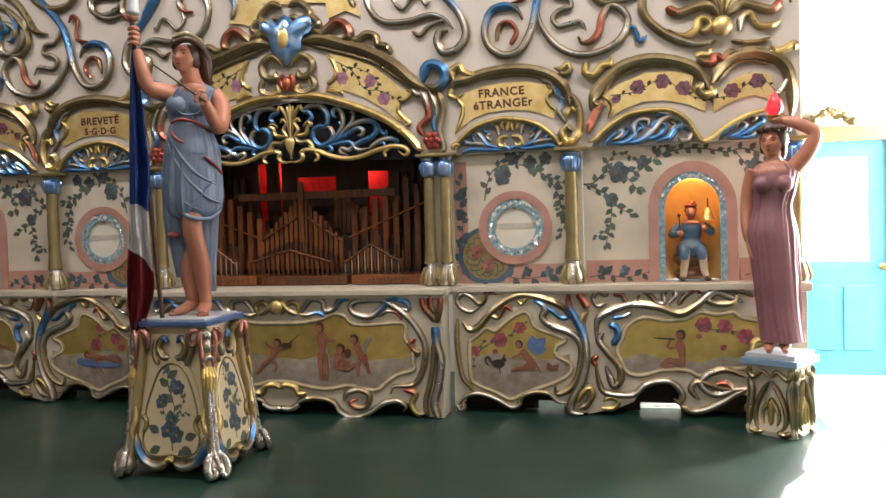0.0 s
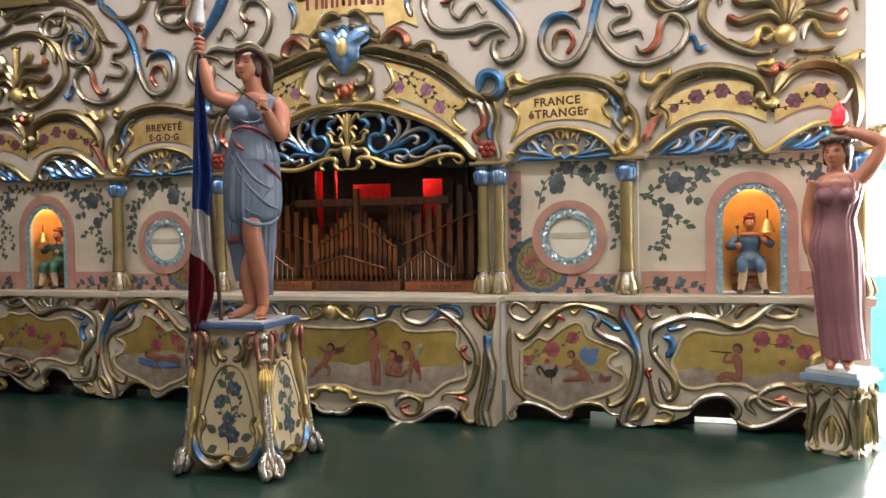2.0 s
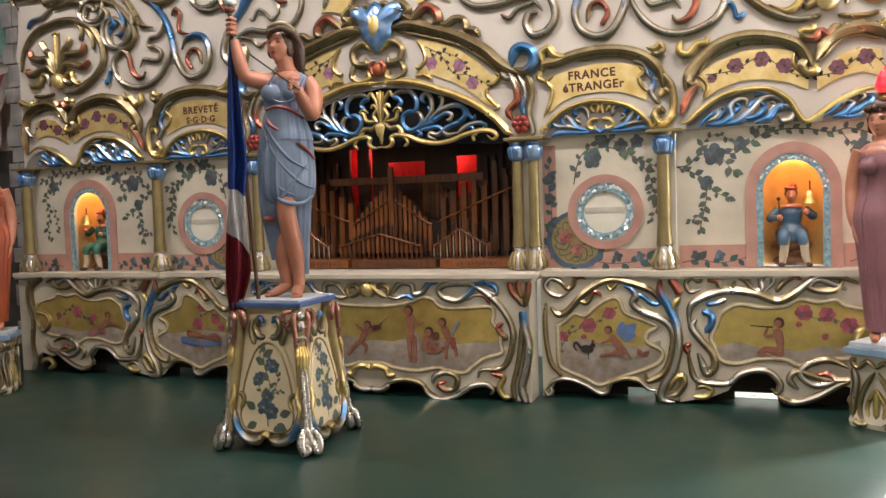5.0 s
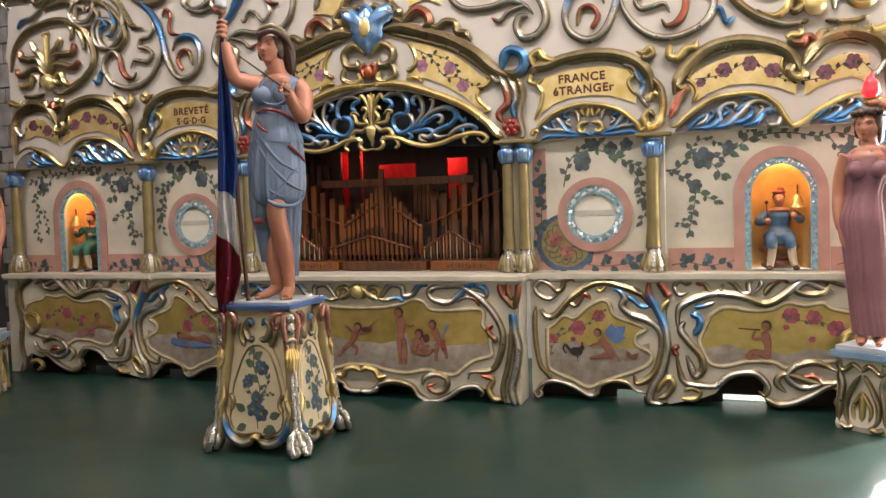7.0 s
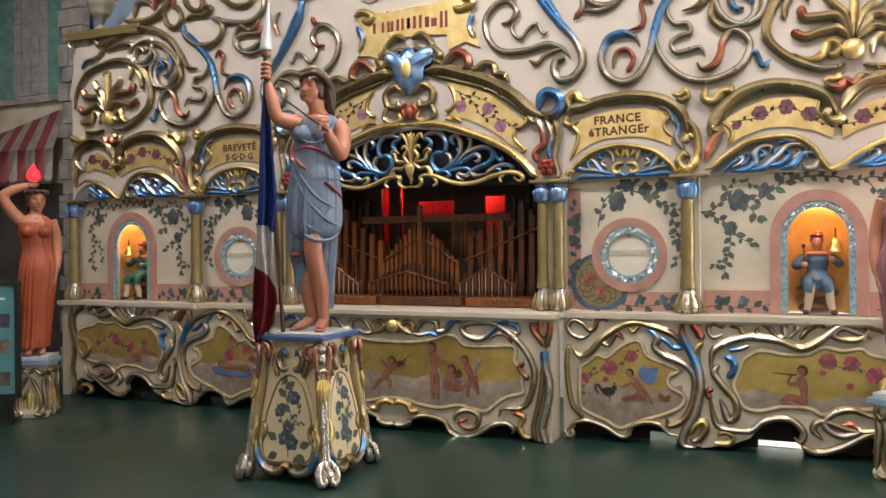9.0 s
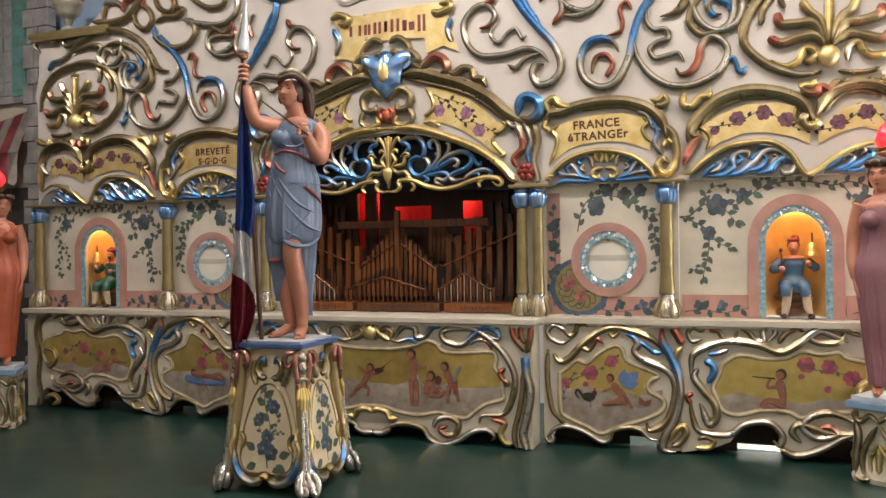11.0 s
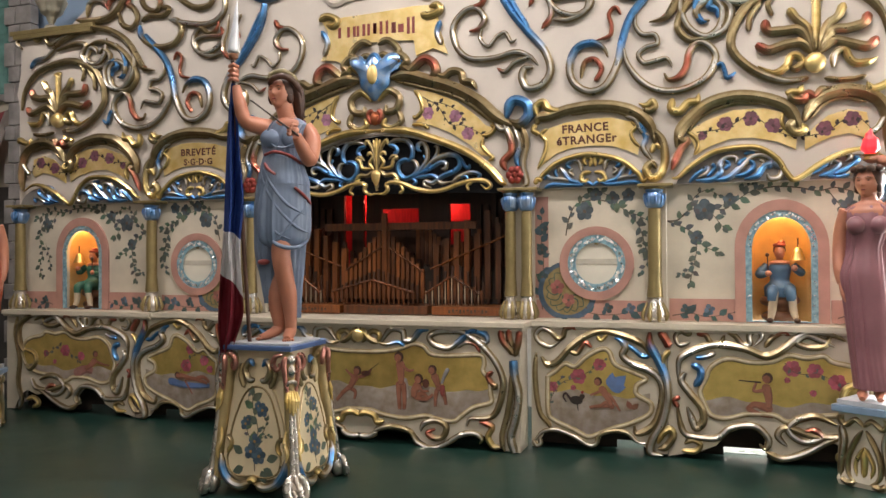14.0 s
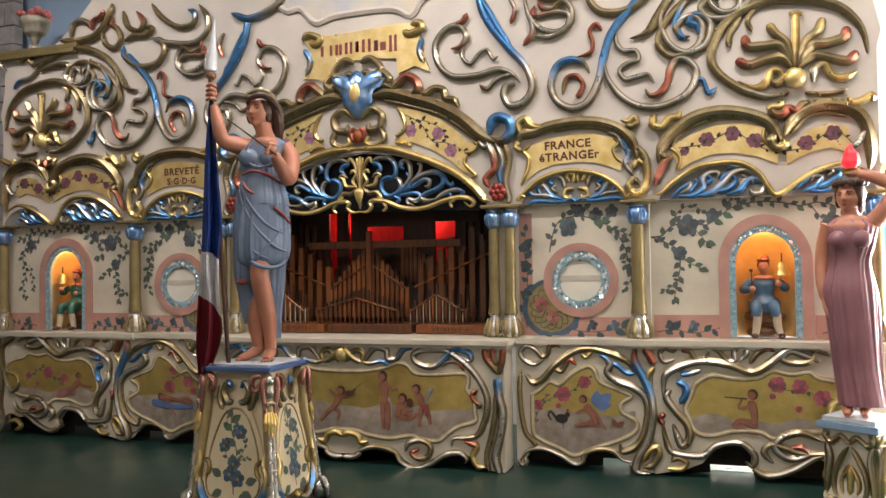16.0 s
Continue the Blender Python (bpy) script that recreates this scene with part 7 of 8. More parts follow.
def head(bm, c, r, face, hair_mi, skin_mi=0):
    """A head turned by `face` degrees (0: towards the viewer), with hair."""
    x, y, z = c
    start = len(bm.verts)
    ball(bm, (0, 0, 0), (r * 0.78, r * 0.90, r * 1.12), skin_mi, 48, 36)
    bm.verts.ensure_lookup_table()
    bell = lambda v, c, w: math.exp(-((v - c) / w) ** 2)
    for v in bm.verts[start:]:
        px, py, pz = v.co / r
        if pz < 0:
            px *= 1 - 0.24 * min(1, -pz) ** 1.4
        if py < 0:
            nose = max(0.0, min(1.0, (0.34 - pz) / 0.5)) * max(0.0, min(1.0, (pz + 0.30) / 0.09))
            py -= 0.27 * nose * bell(px, 0, 0.11)
            py -= 0.06 * bell(pz, 0.32, 0.1) * bell(abs(px), 0.28, 0.25)
            py += 0.12 * bell(abs(px), 0.31, 0.16) * bell(pz, 0.13, 0.11)
            py -= 0.09 * bell(px, 0, 0.19) * bell(pz, -0.5, 0.10)
            py += 0.04 * bell(px, 0, 0.22) * bell(pz, -0.52, 0.025)
            py -= 0.20 * bell(px, 0, 0.26) * bell(pz, -0.84, 0.18)
        v.co = Vector((px, py, pz)) * r
    for s in (-1, 1):
        tube(bm, [(s * r * 0.16, -r * 0.905, r * 0.29), (s * r * 0.32, -r * 0.87, r * 0.35), (s * r * 0.50, -r * 0.745, r * 0.29)], (r * 0.015, r * 0.03, r * 0.015), 6, hair_mi)
        ball(bm, (s * r * 0.31, -r * 0.755, r * 0.13), (r * 0.11, r * 0.045, r * 0.036), hair_mi, 10, 6)
        ball(bm, (s * r * 0.70, r * 0.06, -r * 0.30), (r * 0.22, r * 0.36, r * 0.42), hair_mi, 10, 7)
    ball(bm, (0, -r * 0.855, -r * 0.5), (r * 0.17, r * 0.07, r * 0.055), 3, 12, 6)
    ball(bm, (0, r * 0.22, r * 0.22), (r * 0.98, r * 0.98, r * 1.02), hair_mi, 16, 10)
    ball(bm, (0, r * 0.55, -r * 0.5), (r * 0.78, r * 0.55, r * 0.9), hair_mi, 14, 9)
    bm.verts.ensure_lookup_table()
    m = Matrix.Translation((x, y, z)) @ Euler((0, 0, radians(face))).to_matrix().to_4x4()
    for v in bm.verts[start:]:
        v.co = m @ v.co


def drape(bm, rows, mi, n=96, k=11, deep=0.012, slant=3.0, seed=0.0, shear=0.0, cap=True):
    """Cloth hung round a body: rows of (x, y, z, half width, half depth), with slanting, sharp-valleyed folds."""
    line = curve([Vector(r) for r in rows], 6)
    rings = []
    for q, (x, y, z, rx, ry) in enumerate(line):
        u = q / (len(line) - 1)
        ring = []
        for i in range(n):
            t = 2 * math.pi * i / n
            ph = k * t + slant * math.sin(2.2 * z + seed) + 1.3 * math.sin(2 * t + 3 * z + seed)
            f = abs(math.sin(ph / 2)) - 0.6 + 0.35 * math.sin(2.3 * ph + 4 * z)
            f *= deep * (0.45 + 0.55 * math.sin(3 * t + 2.6 * z + seed))
            px = x + (rx + f) * math.cos(t)
            ring.append(bm.verts.new((px, y + (ry + f) * math.sin(t), z + shear * u * px)))
        rings.append(ring)
    for a, b in zip(rings, rings[1:]):
        for i in range(n):
            bm.faces.new((a[i], a[(i + 1) % n], b[(i + 1) % n], b[i])).material_index = mi
    if cap:
        for ring in (rings[0], rings[-1]):
            bm.faces.new(ring).material_index = mi


STATUE = pose(0.02, -1.62, 0.908, 0, 0, 31.6)


def S(u, v, y=0.0):
    """A point of the conductor or its flag: across, down and towards the organ, in units of 3.7 mm."""
    return (-1.960 + 0.00368 * u - 0.000087 * v, y, 1.982 - 0.000026 * u - 0.003728 * v)


def band(rows, squash, back=0.0):
    out = []
    for v, l, r in rows:
        x, _, z = S((l + r) / 2, v)
        rx = (r - l) / 2 * 0.00368
        out.append((x, back, z, rx, rx * squash))
    return out


def conductor():
    bm = bmesh.new()
    # 0 skin, 1 dress, 2 hair, 3 red, 4 tiara, 5 black, 6 silver
    # legs and feet
    tube(bm, [S(551, 325, 0.0), S(541, 371, -0.085), S(547, 410, -0.065), S(556, 450, -0.03), S(561, 490, 0.0), S(562, 512, 0.0)], (0.075, 0.062, 0.060, 0.056, 0.040, 0.036), 20)
    ball(bm, S(540, 372, -0.095), (0.048, 0.045, 0.055))
    tube(bm, [S(545, 390, 0.07), S(535, 445, 0.05), S(538, 478, 0.05), S(543, 508, 0.055)], (0.062, 0.060, 0.050, 0.036), 20)
    tube(bm, [S(563, 506, 0.03), S(561, 514, -0.01), S(557, 520, -0.08), S(554, 523, -0.13)], (0.030, 0.040, 0.036, 0.020), 14, flat=0.85)
    tube(bm, [S(546, 508, 0.07), S(538, 512, 0.045), S(522, 520, 0.02), S(508, 523, 0.0)], (0.034, 0.042, 0.034, 0.018), 14, flat=0.85)
    for q in range(5):
        ball(bm, S(506 + 2 * q, 525, -0.025 + 0.017 * q), (0.020, 0.009, 0.011), 0, 8, 6)
        ball(bm, S(548 + 4 * q, 525.5, -0.145 + 0.006 * q), (0.009, 0.018, 0.010), 0, 8, 6)
    # long cloth behind the legs, and the gathered end at the side
    drape(bm, band(((492, 556, 577), (455, 526, 578), (420, 512, 581), (385, 505, 585), (345, 500, 588)), 0.30, 0.10), 1, 72, 9, 0.02, 1.0, 1.0)
    drape(bm, band(((464, 515, 524), (440, 510, 531), (412, 506, 538), (388, 500, 538), (350, 496, 540)), 0.45, 0.03), 1, 60, 7, 0.018, 1.5, 2.0)
    drape(bm, band(((398, 503, 517), (386, 498, 525), (362, 495, 531), (330, 494, 536)), 0.55, -0.02), 1, 60, 6, 0.014, 1.0, 0.4)
    ball(bm, S(512, 391, -0.06), (0.040, 0.026, 0.020), 3)
    # skirt, overfold and bodice
    drape(bm, band(((368, 527, 568), (365, 514, 578), (354, 499, 588), (335, 494, 592), (310, 493, 592), (282, 494, 590), (255, 497, 588), (235, 501, 583), (215, 507, 577), (205, 510, 574)), 0.80), 1, 120, 13, 0.017, 4.5, 0.3)
    drape(bm, band(((256, 499, 591), (245, 500, 589), (228, 503, 583), (212, 507, 578), (204, 510, 574)), 0.84), 1, 120, 15, 0.012, 2.0, 1.4, -0.05)
    drape(bm, band(((208, 510, 574), (192, 506, 573), (176, 503, 575), (162, 506, 579), (150, 514, 584), (143, 524, 580), (137, 533, 570)), 0.68), 1, 96, 12, 0.007, 2.0, 2.2)
    for u in (519, 553):
        ball(bm, S(u, 176, -0.066), (0.066, 0.052, 0.062), 1, 20, 14)
    # a hem roll under the skirt over the knee
    tube(bm, [S(527, 356, -0.13), S(536, 362, -0.16), S(552, 366, -0.15), S(572, 364, -0.11), S(588, 352, -0.04)], (0.010, 0.014, 0.014, 0.012, 0.008), 9, 1)
    # swags over hip and breast
    for pts, w in (((503, 232, 512, 262, 535, 300, 566, 330, 590, 340), 0.012), ((506, 226, 522, 258, 548, 290, 580, 308), 0.011), ((498, 262, 508, 300, 530, 338, 556, 352), 0.012), ((578, 300, 560, 322, 540, 345, 530, 356), 0.010),
                   ((510, 160, 520, 186, 540, 193, 562, 184), 0.007), ((575, 150, 566, 172, 552, 192), 0.008), ((524, 146, 516, 160, 512, 178), 0.007)):
        line = []
        for i in range(0, len(pts), 2):
            x, _, z = S(pts[i], pts[i + 1])
            depth = 0.112 if pts[i + 1] > 200 else 0.088
            k = max(-0.97, min(0.97, (x - S(543, 0)[0]) / 0.178))
            line.append((x, -depth * (1 - k * k) ** 0.5 - 0.028, z))
        tube(bm, line, (w * 0.25, w, w, w * 0.25), 10, 1, smooth_line=7)
    # belt, its hanging end and the gathered red edge of the overfold
    for pts in (((510, 204, -0.05), (526, 201, -0.125), (548, 205, -0.125), (564, 213, -0.105), (578, 221, -0.03)), ((510, 220, -0.08), (516, 231, -0.115), (528, 240, -0.14)), ((562, 262, -0.135), (578, 274, -0.11), (592, 288, -0.04))):
        tube(bm, [S(*p) for p in pts], (0.009, 0.011, 0.010, 0.008), 8, 3)
    # chest and both arms
    ball(bm, S(549, 150, -0.045), (0.085, 0.052, 0.050), 0, 20, 14)
    tube(bm, [S(516, 156, 0.0), S(494, 153, -0.05), S(475, 147, -0.085), S(466, 120, -0.085), S(458, 88, -0.075)], (0.064, 0.054, 0.046, 0.042, 0.027), 18)
    ball(bm, S(455, 67, -0.07), (0.030, 0.034, 0.052), 0, 16, 10)
    for i in range(4):
        tube(bm, [S(461, 54 + 8 * i, -0.075), S(453, 53 + 8 * i, -0.108), S(446, 55 + 8 * i, -0.08)], (0.012, 0.013, 0.010), 8)
    tube(bm, [S(578, 152, 0.02), S(591, 170, 0.01), S(592, 195, -0.03), S(587, 211, -0.08), S(573, 193, -0.17), S(563, 176, -0.225)], (0.060, 0.062, 0.056, 0.048, 0.043, 0.030), 18)
    ball(bm, S(556, 168, -0.245), (0.040, 0.030, 0.034), 0, 16, 10)
    for i in range(4):
        tube(bm, [S(562 - 3 * i, 160 + 4 * i, -0.25), S(554 - 2 * i, 160 + 5 * i, -0.275), S(552, 168 + 3 * i, -0.27)], (0.011, 0.012, 0.010), 8)
    tube(bm, [S(566, 178, -0.27), S(484, 122, -0.30)], (0.007, 0.0045), 8, 5, smooth_line=1)
    # neck, head, hair and tiara
    tube(bm, [S(552, 150, 0.02), S(546, 132, 0.0), S(541, 112, 0.0)], (0.085, 0.056, 0.054), 18)
    head(bm, S(535, 93, -0.005), 0.098, -31, 2)
    drape(bm, [(*S(571, 140, 0.06), 0.022, 0.03), (*S(569, 120, 0.055), 0.038, 0.06), (*S(564, 98, 0.045), 0.055, 0.085), (*S(554, 78, 0.03), 0.070, 0.095), (*S(543, 64, 0.02), 0.05, 0.07)], 2, 48, 12, 0.008, 2.0)
    tube(bm, [S(515, 80, -0.05), S(522, 72, -0.092), S(540, 68, -0.105), S(558, 76, -0.075), S(570, 92, -0.02)], (0.012, 0.020, 0.022, 0.022, 0.016), 10, 2)
    tube(bm, [S(512, 72, -0.035), S(520, 64, -0.085), S(538, 60, -0.100), S(556, 66, -0.07), S(568, 78, -0.01)], (0.008, 0.016, 0.020, 0.016, 0.008), 12, 4)
    for u, v, h in ((517, 66, 0.03), (526, 63, 0.04), (537, 61, 0.05), (548, 63, 0.04), (557, 68, 0.03)):
        x, y, z = S(u, v, -0.085)
        tube(bm, [(x, y, z - 0.02), (x, y + 0.004, z + h * 0.4), (x, y + 0.01, z + h * 0.62)], (0.017, 0.014, 0.004), 8, 6 if u in (527, 537) else 4, flat=0.5)
    ob = part("conductor_statue", bm, (SKIN, DRESS, HAIR, SASH, mat("bronze_tiara_paint", (0.26, 0.22, 0.12), 0.4, 0.5), STRING, mat("silver_paint", (0.6, 0.6, 0.5), 0.35, 0.6)), None, smooth=True, at=STATUE)
    return tagged(ob, "painted statue in a blue-grey draped dress raising one arm", "statue")


conductor()


def torch_bearer(name, dress, at, flip, label):
    """A standing statue with one arm raised to a red flame lamp on its head."""
    bm = bmesh.new()
    s = -1 if flip else 1
    U = lambda px, py, y=0.0: (s * (px - 1368) * 0.0039, y, (636 - py) * 0.00365)
    drape(bm, [(*U(1372, 618), 0.138, 0.125), (*U(1367, 560), 0.140, 0.12), (*U(1364, 500), 0.150, 0.13), (*U(1360, 440), 0.160, 0.135), (*U(1358, 410), 0.158, 0.13), (*U(1360, 370), 0.122, 0.10), (*U(1363, 345), 0.130, 0.105), (*U(1364, 325), 0.142, 0.115), (*U(1364, 305), 0.150, 0.10), (*U(1364, 293), 0.11, 0.08), (*U(1364, 286), 0.06, 0.06)], 1, 120, 11, 0.014, 2.6, 0.8)
    for k in (-1, 1):
        ball(bm, (U(1362 + 17 * k, 0)[0], -0.085, U(0, 328)[2]), (0.062, 0.055, 0.06), 1)
    loft(bm, [(*U(1364, 322), 0.141, 0.106), (*U(1364, 304), 0.152, 0.102), (*U(1364, 292), 0.112, 0.082), (*U(1364, 284), 0.062, 0.06)], 0, 30)
    for px in (1352, 1378):
        x, y, z = U(px, 626, -0.06)
        tube(bm, [(x, y + 0.05, 0.045), (x, y - 0.02, 0.032), (x, y - 0.09, 0.016)], (0.034, 0.034, 0.018), 10, flat=0.8)
    tube(bm, [U(1396, 298), U(1416, 272, -0.02), U(1428, 240, -0.03), U(1405, 222, -0.03), U(1378, 212, -0.02)], (0.058, 0.052, 0.046, 0.042, 0.03), 12)
    ball(bm, U(1370, 211, -0.02), (0.05, 0.04, 0.028))
    tube(bm, [U(1332, 300), U(1322, 335, 0.02), U(1318, 370, 0.02), U(1318, 405, -0.02), U(1322, 432, -0.04)], (0.056, 0.05, 0.044, 0.038, 0.028), 12)
    tube(bm, [U(1322, 432, -0.04), U(1326, 452, -0.05), U(1330, 466, -0.06)], (0.028, 0.032, 0.012), 10, flat=0.6)
    tube(bm, [U(1364, 292), U(1363, 276), U(1362, 264)], (0.058, 0.046, 0.05), 12)
    head(bm, U(1362, 252), 0.096, 18 * -s, 2)
    for i in range(9):
        a = i * 2 * math.pi / 9
        cx, cy, cz = U(1363, 228)
        ball(bm, (cx + 0.085 * math.cos(a), cy + 0.085 * math.sin(a), cz), (0.03, 0.03, 0.024), 2, 8, 6)
    lathe_rows = ((0.03, 0.0), (0.05, 0.012), (0.035, 0.03), (0.055, 0.045))
    x, y, z = U(1366, 214)
    lathe(bm, [(r, z + h) for r, h in lathe_rows], x, y - 0.01, 14, 4)
    ob = part(name, bm, (SKIN, dress, HAIR, SASH, BRASS), None, smooth=True, at=at)
    tagged(ob, label, "statue")
    lampx, lampy, lampz = at @ Vector((x, y - 0.01, z + 0.046))
    torch = thing("flame_lamp", "glowing red glass flame lamp on the statue's raised hand", "lamp", Matrix.Translation((lampx, lampy, lampz)), "flame lamps")
    bm = bmesh.new()
    loft(bm, [(0, 0, 0.0, 0.03, 0.03), (0.0, 0, 0.04, 0.056, 0.056), (0.004, 0, 0.09, 0.046, 0.046), (-0.006, 0, 0.13, 0.022, 0.022), (0.004, 0, 0.165, 0.003, 0.003)], 0, 18, 0.06, 5)
    part("flame", bm, FLAME, torch, smooth=True)


torch_bearer("torch_statue", MAUVE, pose(3.70, -0.45, 0.512, 0, 0, -12), False, "painted statue in a mauve draped dress holding a flame lamp")
torch_bearer("torch_statue", ORANGE, pose(-3.385, -0.95, 0.512, 0, 0, 48), True, "painted statue in a russet draped dress holding a flame lamp")


def small_pedestal(at):
    ped = thing("statue_pedestal", "olive gilded carved pedestal with a pale blue slab", "pedestal", at, "statue pedestals")
    bm = bmesh.new()
    rings = []
    for w, z in ((0.165, 0.0), (0.172, 0.03), (0.155, 0.10), (0.138, 0.22), (0.140, 0.33), (0.158, 0.40), (0.165, 0.435)):
        rings.append([bm.verts.new((sx * w, sy * w, z)) for sx, sy in ((-1, -1), (1, -1), (1, 1), (-1, 1))])
    for a, b in zip(rings, rings[1:]):
        for i in range(4):
            bm.faces.new((a[i], a[(i + 1) % 4], b[(i + 1) % 4], b[i]))
    bm.faces.new(rings[0]), bm.faces.new(rings[-1])
    bmesh.ops.bevel(bm, geom=[e for e in bm.edges if abs(e.verts[0].co.z - e.verts[1].co.z) > 0.01], offset=0.012, segments=2, affect="EDGES")
    body = part("body", bm, CREAM, ped, "cream and olive carved body")
    for q in range(4):
        bm = bmesh.new()
        for sx in (-1, 1):
            stroke(bm, [(sx * 0.02, 0.02), (sx * 0.09, 0.06), (sx * 0.10, 0.16), (sx * 0.06, 0.26), (sx * 0.01, 0.34)], 0.014, (OLV,), -0.148, 0.03)
            stroke(bm, [(sx * 0.04, 0.06), (sx * 0.055, 0.14), (sx * 0.0, 0.24)], 0.011, (GLD,), -0.146, 0.024)
            stroke(bm, [(sx * 0.0, 0.36), (sx * 0.05, 0.40), (sx * 0.11, 0.36), (sx * 0.14, 0.39), (sx * 0.12, 0.42)], 0.014, (OLV,), -0.148, 0.03)
            stroke(bm, [(sx * 0.145, 0.03), (sx * 0.135, 0.16), (sx * 0.12, 0.27), (sx * 0.14, 0.35)], 0.014, (OLV, SIL), -0.146, 0.03)
            stroke(bm, [(sx * 0.05, 0.03), (sx * 0.10, 0.02), (sx * 0.14, 0.04)], 0.016, (OLV,), -0.158, 0.03)
        stroke(bm, [(0, 0.06), (0.0, 0.14), (0, 0.22)], 0.018, (GLD,), -0.144, 0.03)
        part("carving", bm, LEAF, body, "", smooth=True, at=pose(0, 0, 0, 0, 0, 90 * q))
    part("slab", boxed(-0.19, 0.19, -0.19, 0.19, 0.436, 0.478, 0.006), mat("pale_blue_slab", (0.22, 0.32, 0.45), 0.45), ped, "pale blue slab")
    part("slab_top", boxed(-0.165, 0.165, -0.165, 0.165, 0.479, 0.508, 0.004), PALE, ped)
    return ped


STAND = Matrix.Diagonal((1, 1, 1.079, 1))
small_pedestal(pose(3.70, -0.45, FLOOR, 0, 0, -33) @ STAND)
small_pedestal(pose(-3.385, -0.95, FLOOR, 0, 0, 33) @ STAND)

# the conductor's pedestal: four bowed painted sides between scroll legs
ped = thing("conductor_pedestal", "cream painted pedestal with scroll legs and blue flowers", "pedestal", pose(-0.012, -1.63, FLOOR, 0, 0, 1) @ Matrix.Diagonal((1, 1, 1.044, 1)))
PROFILE = ((0.175, 0.86), (0.178, 0.80), (0.19, 0.72), (0.212, 0.60), (0.235, 0.46), (0.252, 0.32), (0.262, 0.20), (0.262, 0.12), (0.25, 0.07))
bm = bmesh.new()
rings = [[bm.verts.new((sx * w, sy * w, z)) for sx, sy in ((-1, -1), (1, -1), (1, 1), (-1, 1))] for w, z in PROFILE]
for a, b in zip(rings, rings[1:]):
    for i in range(4):
        bm.faces.new((a[i], a[(i + 1) % 4], b[(i + 1) % 4], b[i]))
bm.faces.new(rings[0]), bm.faces.new(rings[-1])
body = part("body", bm, PEDCREAM, ped, "cream painted bowed body", smooth=True)
TILT = 6.0
PEDGILT = mat("pale_gilding", (0.46, 0.35, 0.17), 0.38, 0.45, grain=0.07, scale=10, bump=0.06)
ROSELEAF = mat("copper_rose_lacquer", (0.55, 0.25, 0.20), 0.28, 0.85)
rng = random.Random(77)
for q in range(4):
    turn = pose(0, 0, 0, 0, 0, 90 * q)
    lay = turn @ pose(0, -0.285, 0.09, -TILT, 0, 0)
    # raised inner field
    field = [(0.0, 0.03), (0.10, 0.02), (0.19, 0.05), (0.22, 0.13), (0.195, 0.21), (0.20, 0.30), (0.155, 0.44), (0.09, 0.56), (0.0, 0.60)]
    field = field + [(-x, z) for x, z in reversed(field[1:-1])]
    loop = [tuple(p) for p in curve(field, 4, True)]
    fld = part("painted_field", plate(loop, -0.006, 0.06), PEDCREAM, body, "", at=lay)
    bm = bmesh.new()
    yv = -0.008
    vine(bm, [(0.01, 0.06), (0.0, 0.2), (0.02, 0.3), (-0.02, 0.42), (-0.03, 0.5)], 0.004, yv, rng, 0.06, 0.05, (0.12, 0.16, 0.13))
    vine(bm, [(0.0, 0.2), (-0.05, 0.28), (-0.07, 0.34)], 0.003, yv, rng, 0.045, 0.04, (0.12, 0.16, 0.13))
    vine(bm, [(0.02, 0.26), (0.06, 0.30), (0.08, 0.36)], 0.003, yv, rng, 0.036, 0.03, (0.12, 0.16, 0.13))
    vine(bm, [(0.0, 0.22), (0.07, 0.27), (0.10, 0.27)], 0.003, yv, rng, 0.030, 0.025, (0.12, 0.16, 0.13))
    vine(bm, [(-0.02, 0.42), (-0.06, 0.49), (-0.04, 0.545)], 0.002, yv, rng, 0.022, 0.03, (0.12, 0.16, 0.13))
    for x, z, r in ((0.035, 0.15, 0.052), (-0.025, 0.175, 0.048), (0.0, 0.235, 0.045), (0.045, 0.42, 0.045), (0.015, 0.445, 0.03), (-0.07, 0.335, 0.038), (-0.055, 0.36, 0.028)):
        flower(bm, x, z, r, yv - 0.002, (0.075, 0.135, 0.21), (0.45, 0.25, 0.08))
    for x, z, a in ((0.07, 0.08, -0.5), (-0.07, 0.08, 3.6), (0.06, 0.07, -1.2), (-0.08, 0.16, 2.6), (0.09, 0.13, 0.3)):
        leaf(bm, x, z, 0.085, a, yv - 0.001, (0.11, 0.15, 0.12))
    part("painted_flower", bm, PAINT, body, "blue flowers and green leaves in paint", at=lay)
    bm = bmesh.new()
    stroke(bm, [(x * 0.86, 0.035 + (z - 0.03) * 0.92) for x, z in field] + [(field[0][0], 0.035)], 0.005, (OLV,), -0.006, 0.006, (1, 1), (0.3, 0.2, 0.09), 4)
    for sx in (-1, 1):
        stroke(bm, [(sx * 0.02, -0.01), (sx * 0.09, -0.03), (sx * 0.17, 0.0), (sx * 0.22, 0.07), (sx * 0.23, 0.15)], 0.022, (OLV, SIL, BLU, SIL), -0.005, 0.03)
        stroke(bm, [(sx * 0.2, 0.26), (sx * 0.17, 0.24), (sx * 0.165, 0.20), (sx * 0.19, 0.16)], 0.012, (OLV, GLD), -0.006, 0.02)
        stroke(bm, [(sx * 0.02, 0.60), (sx * 0.06, 0.60), (sx * 0.09, 0.66), (sx * 0.06, 0.71), (sx * 0.03, 0.68)], 0.016, (SIL, OLV, BLU), -0.005, 0.026)
        stroke(bm, [(sx * 0.09, 0.55), (sx * 0.12, 0.62), (sx * 0.11, 0.70)], 0.014, (OLV,), -0.005, 0.02)
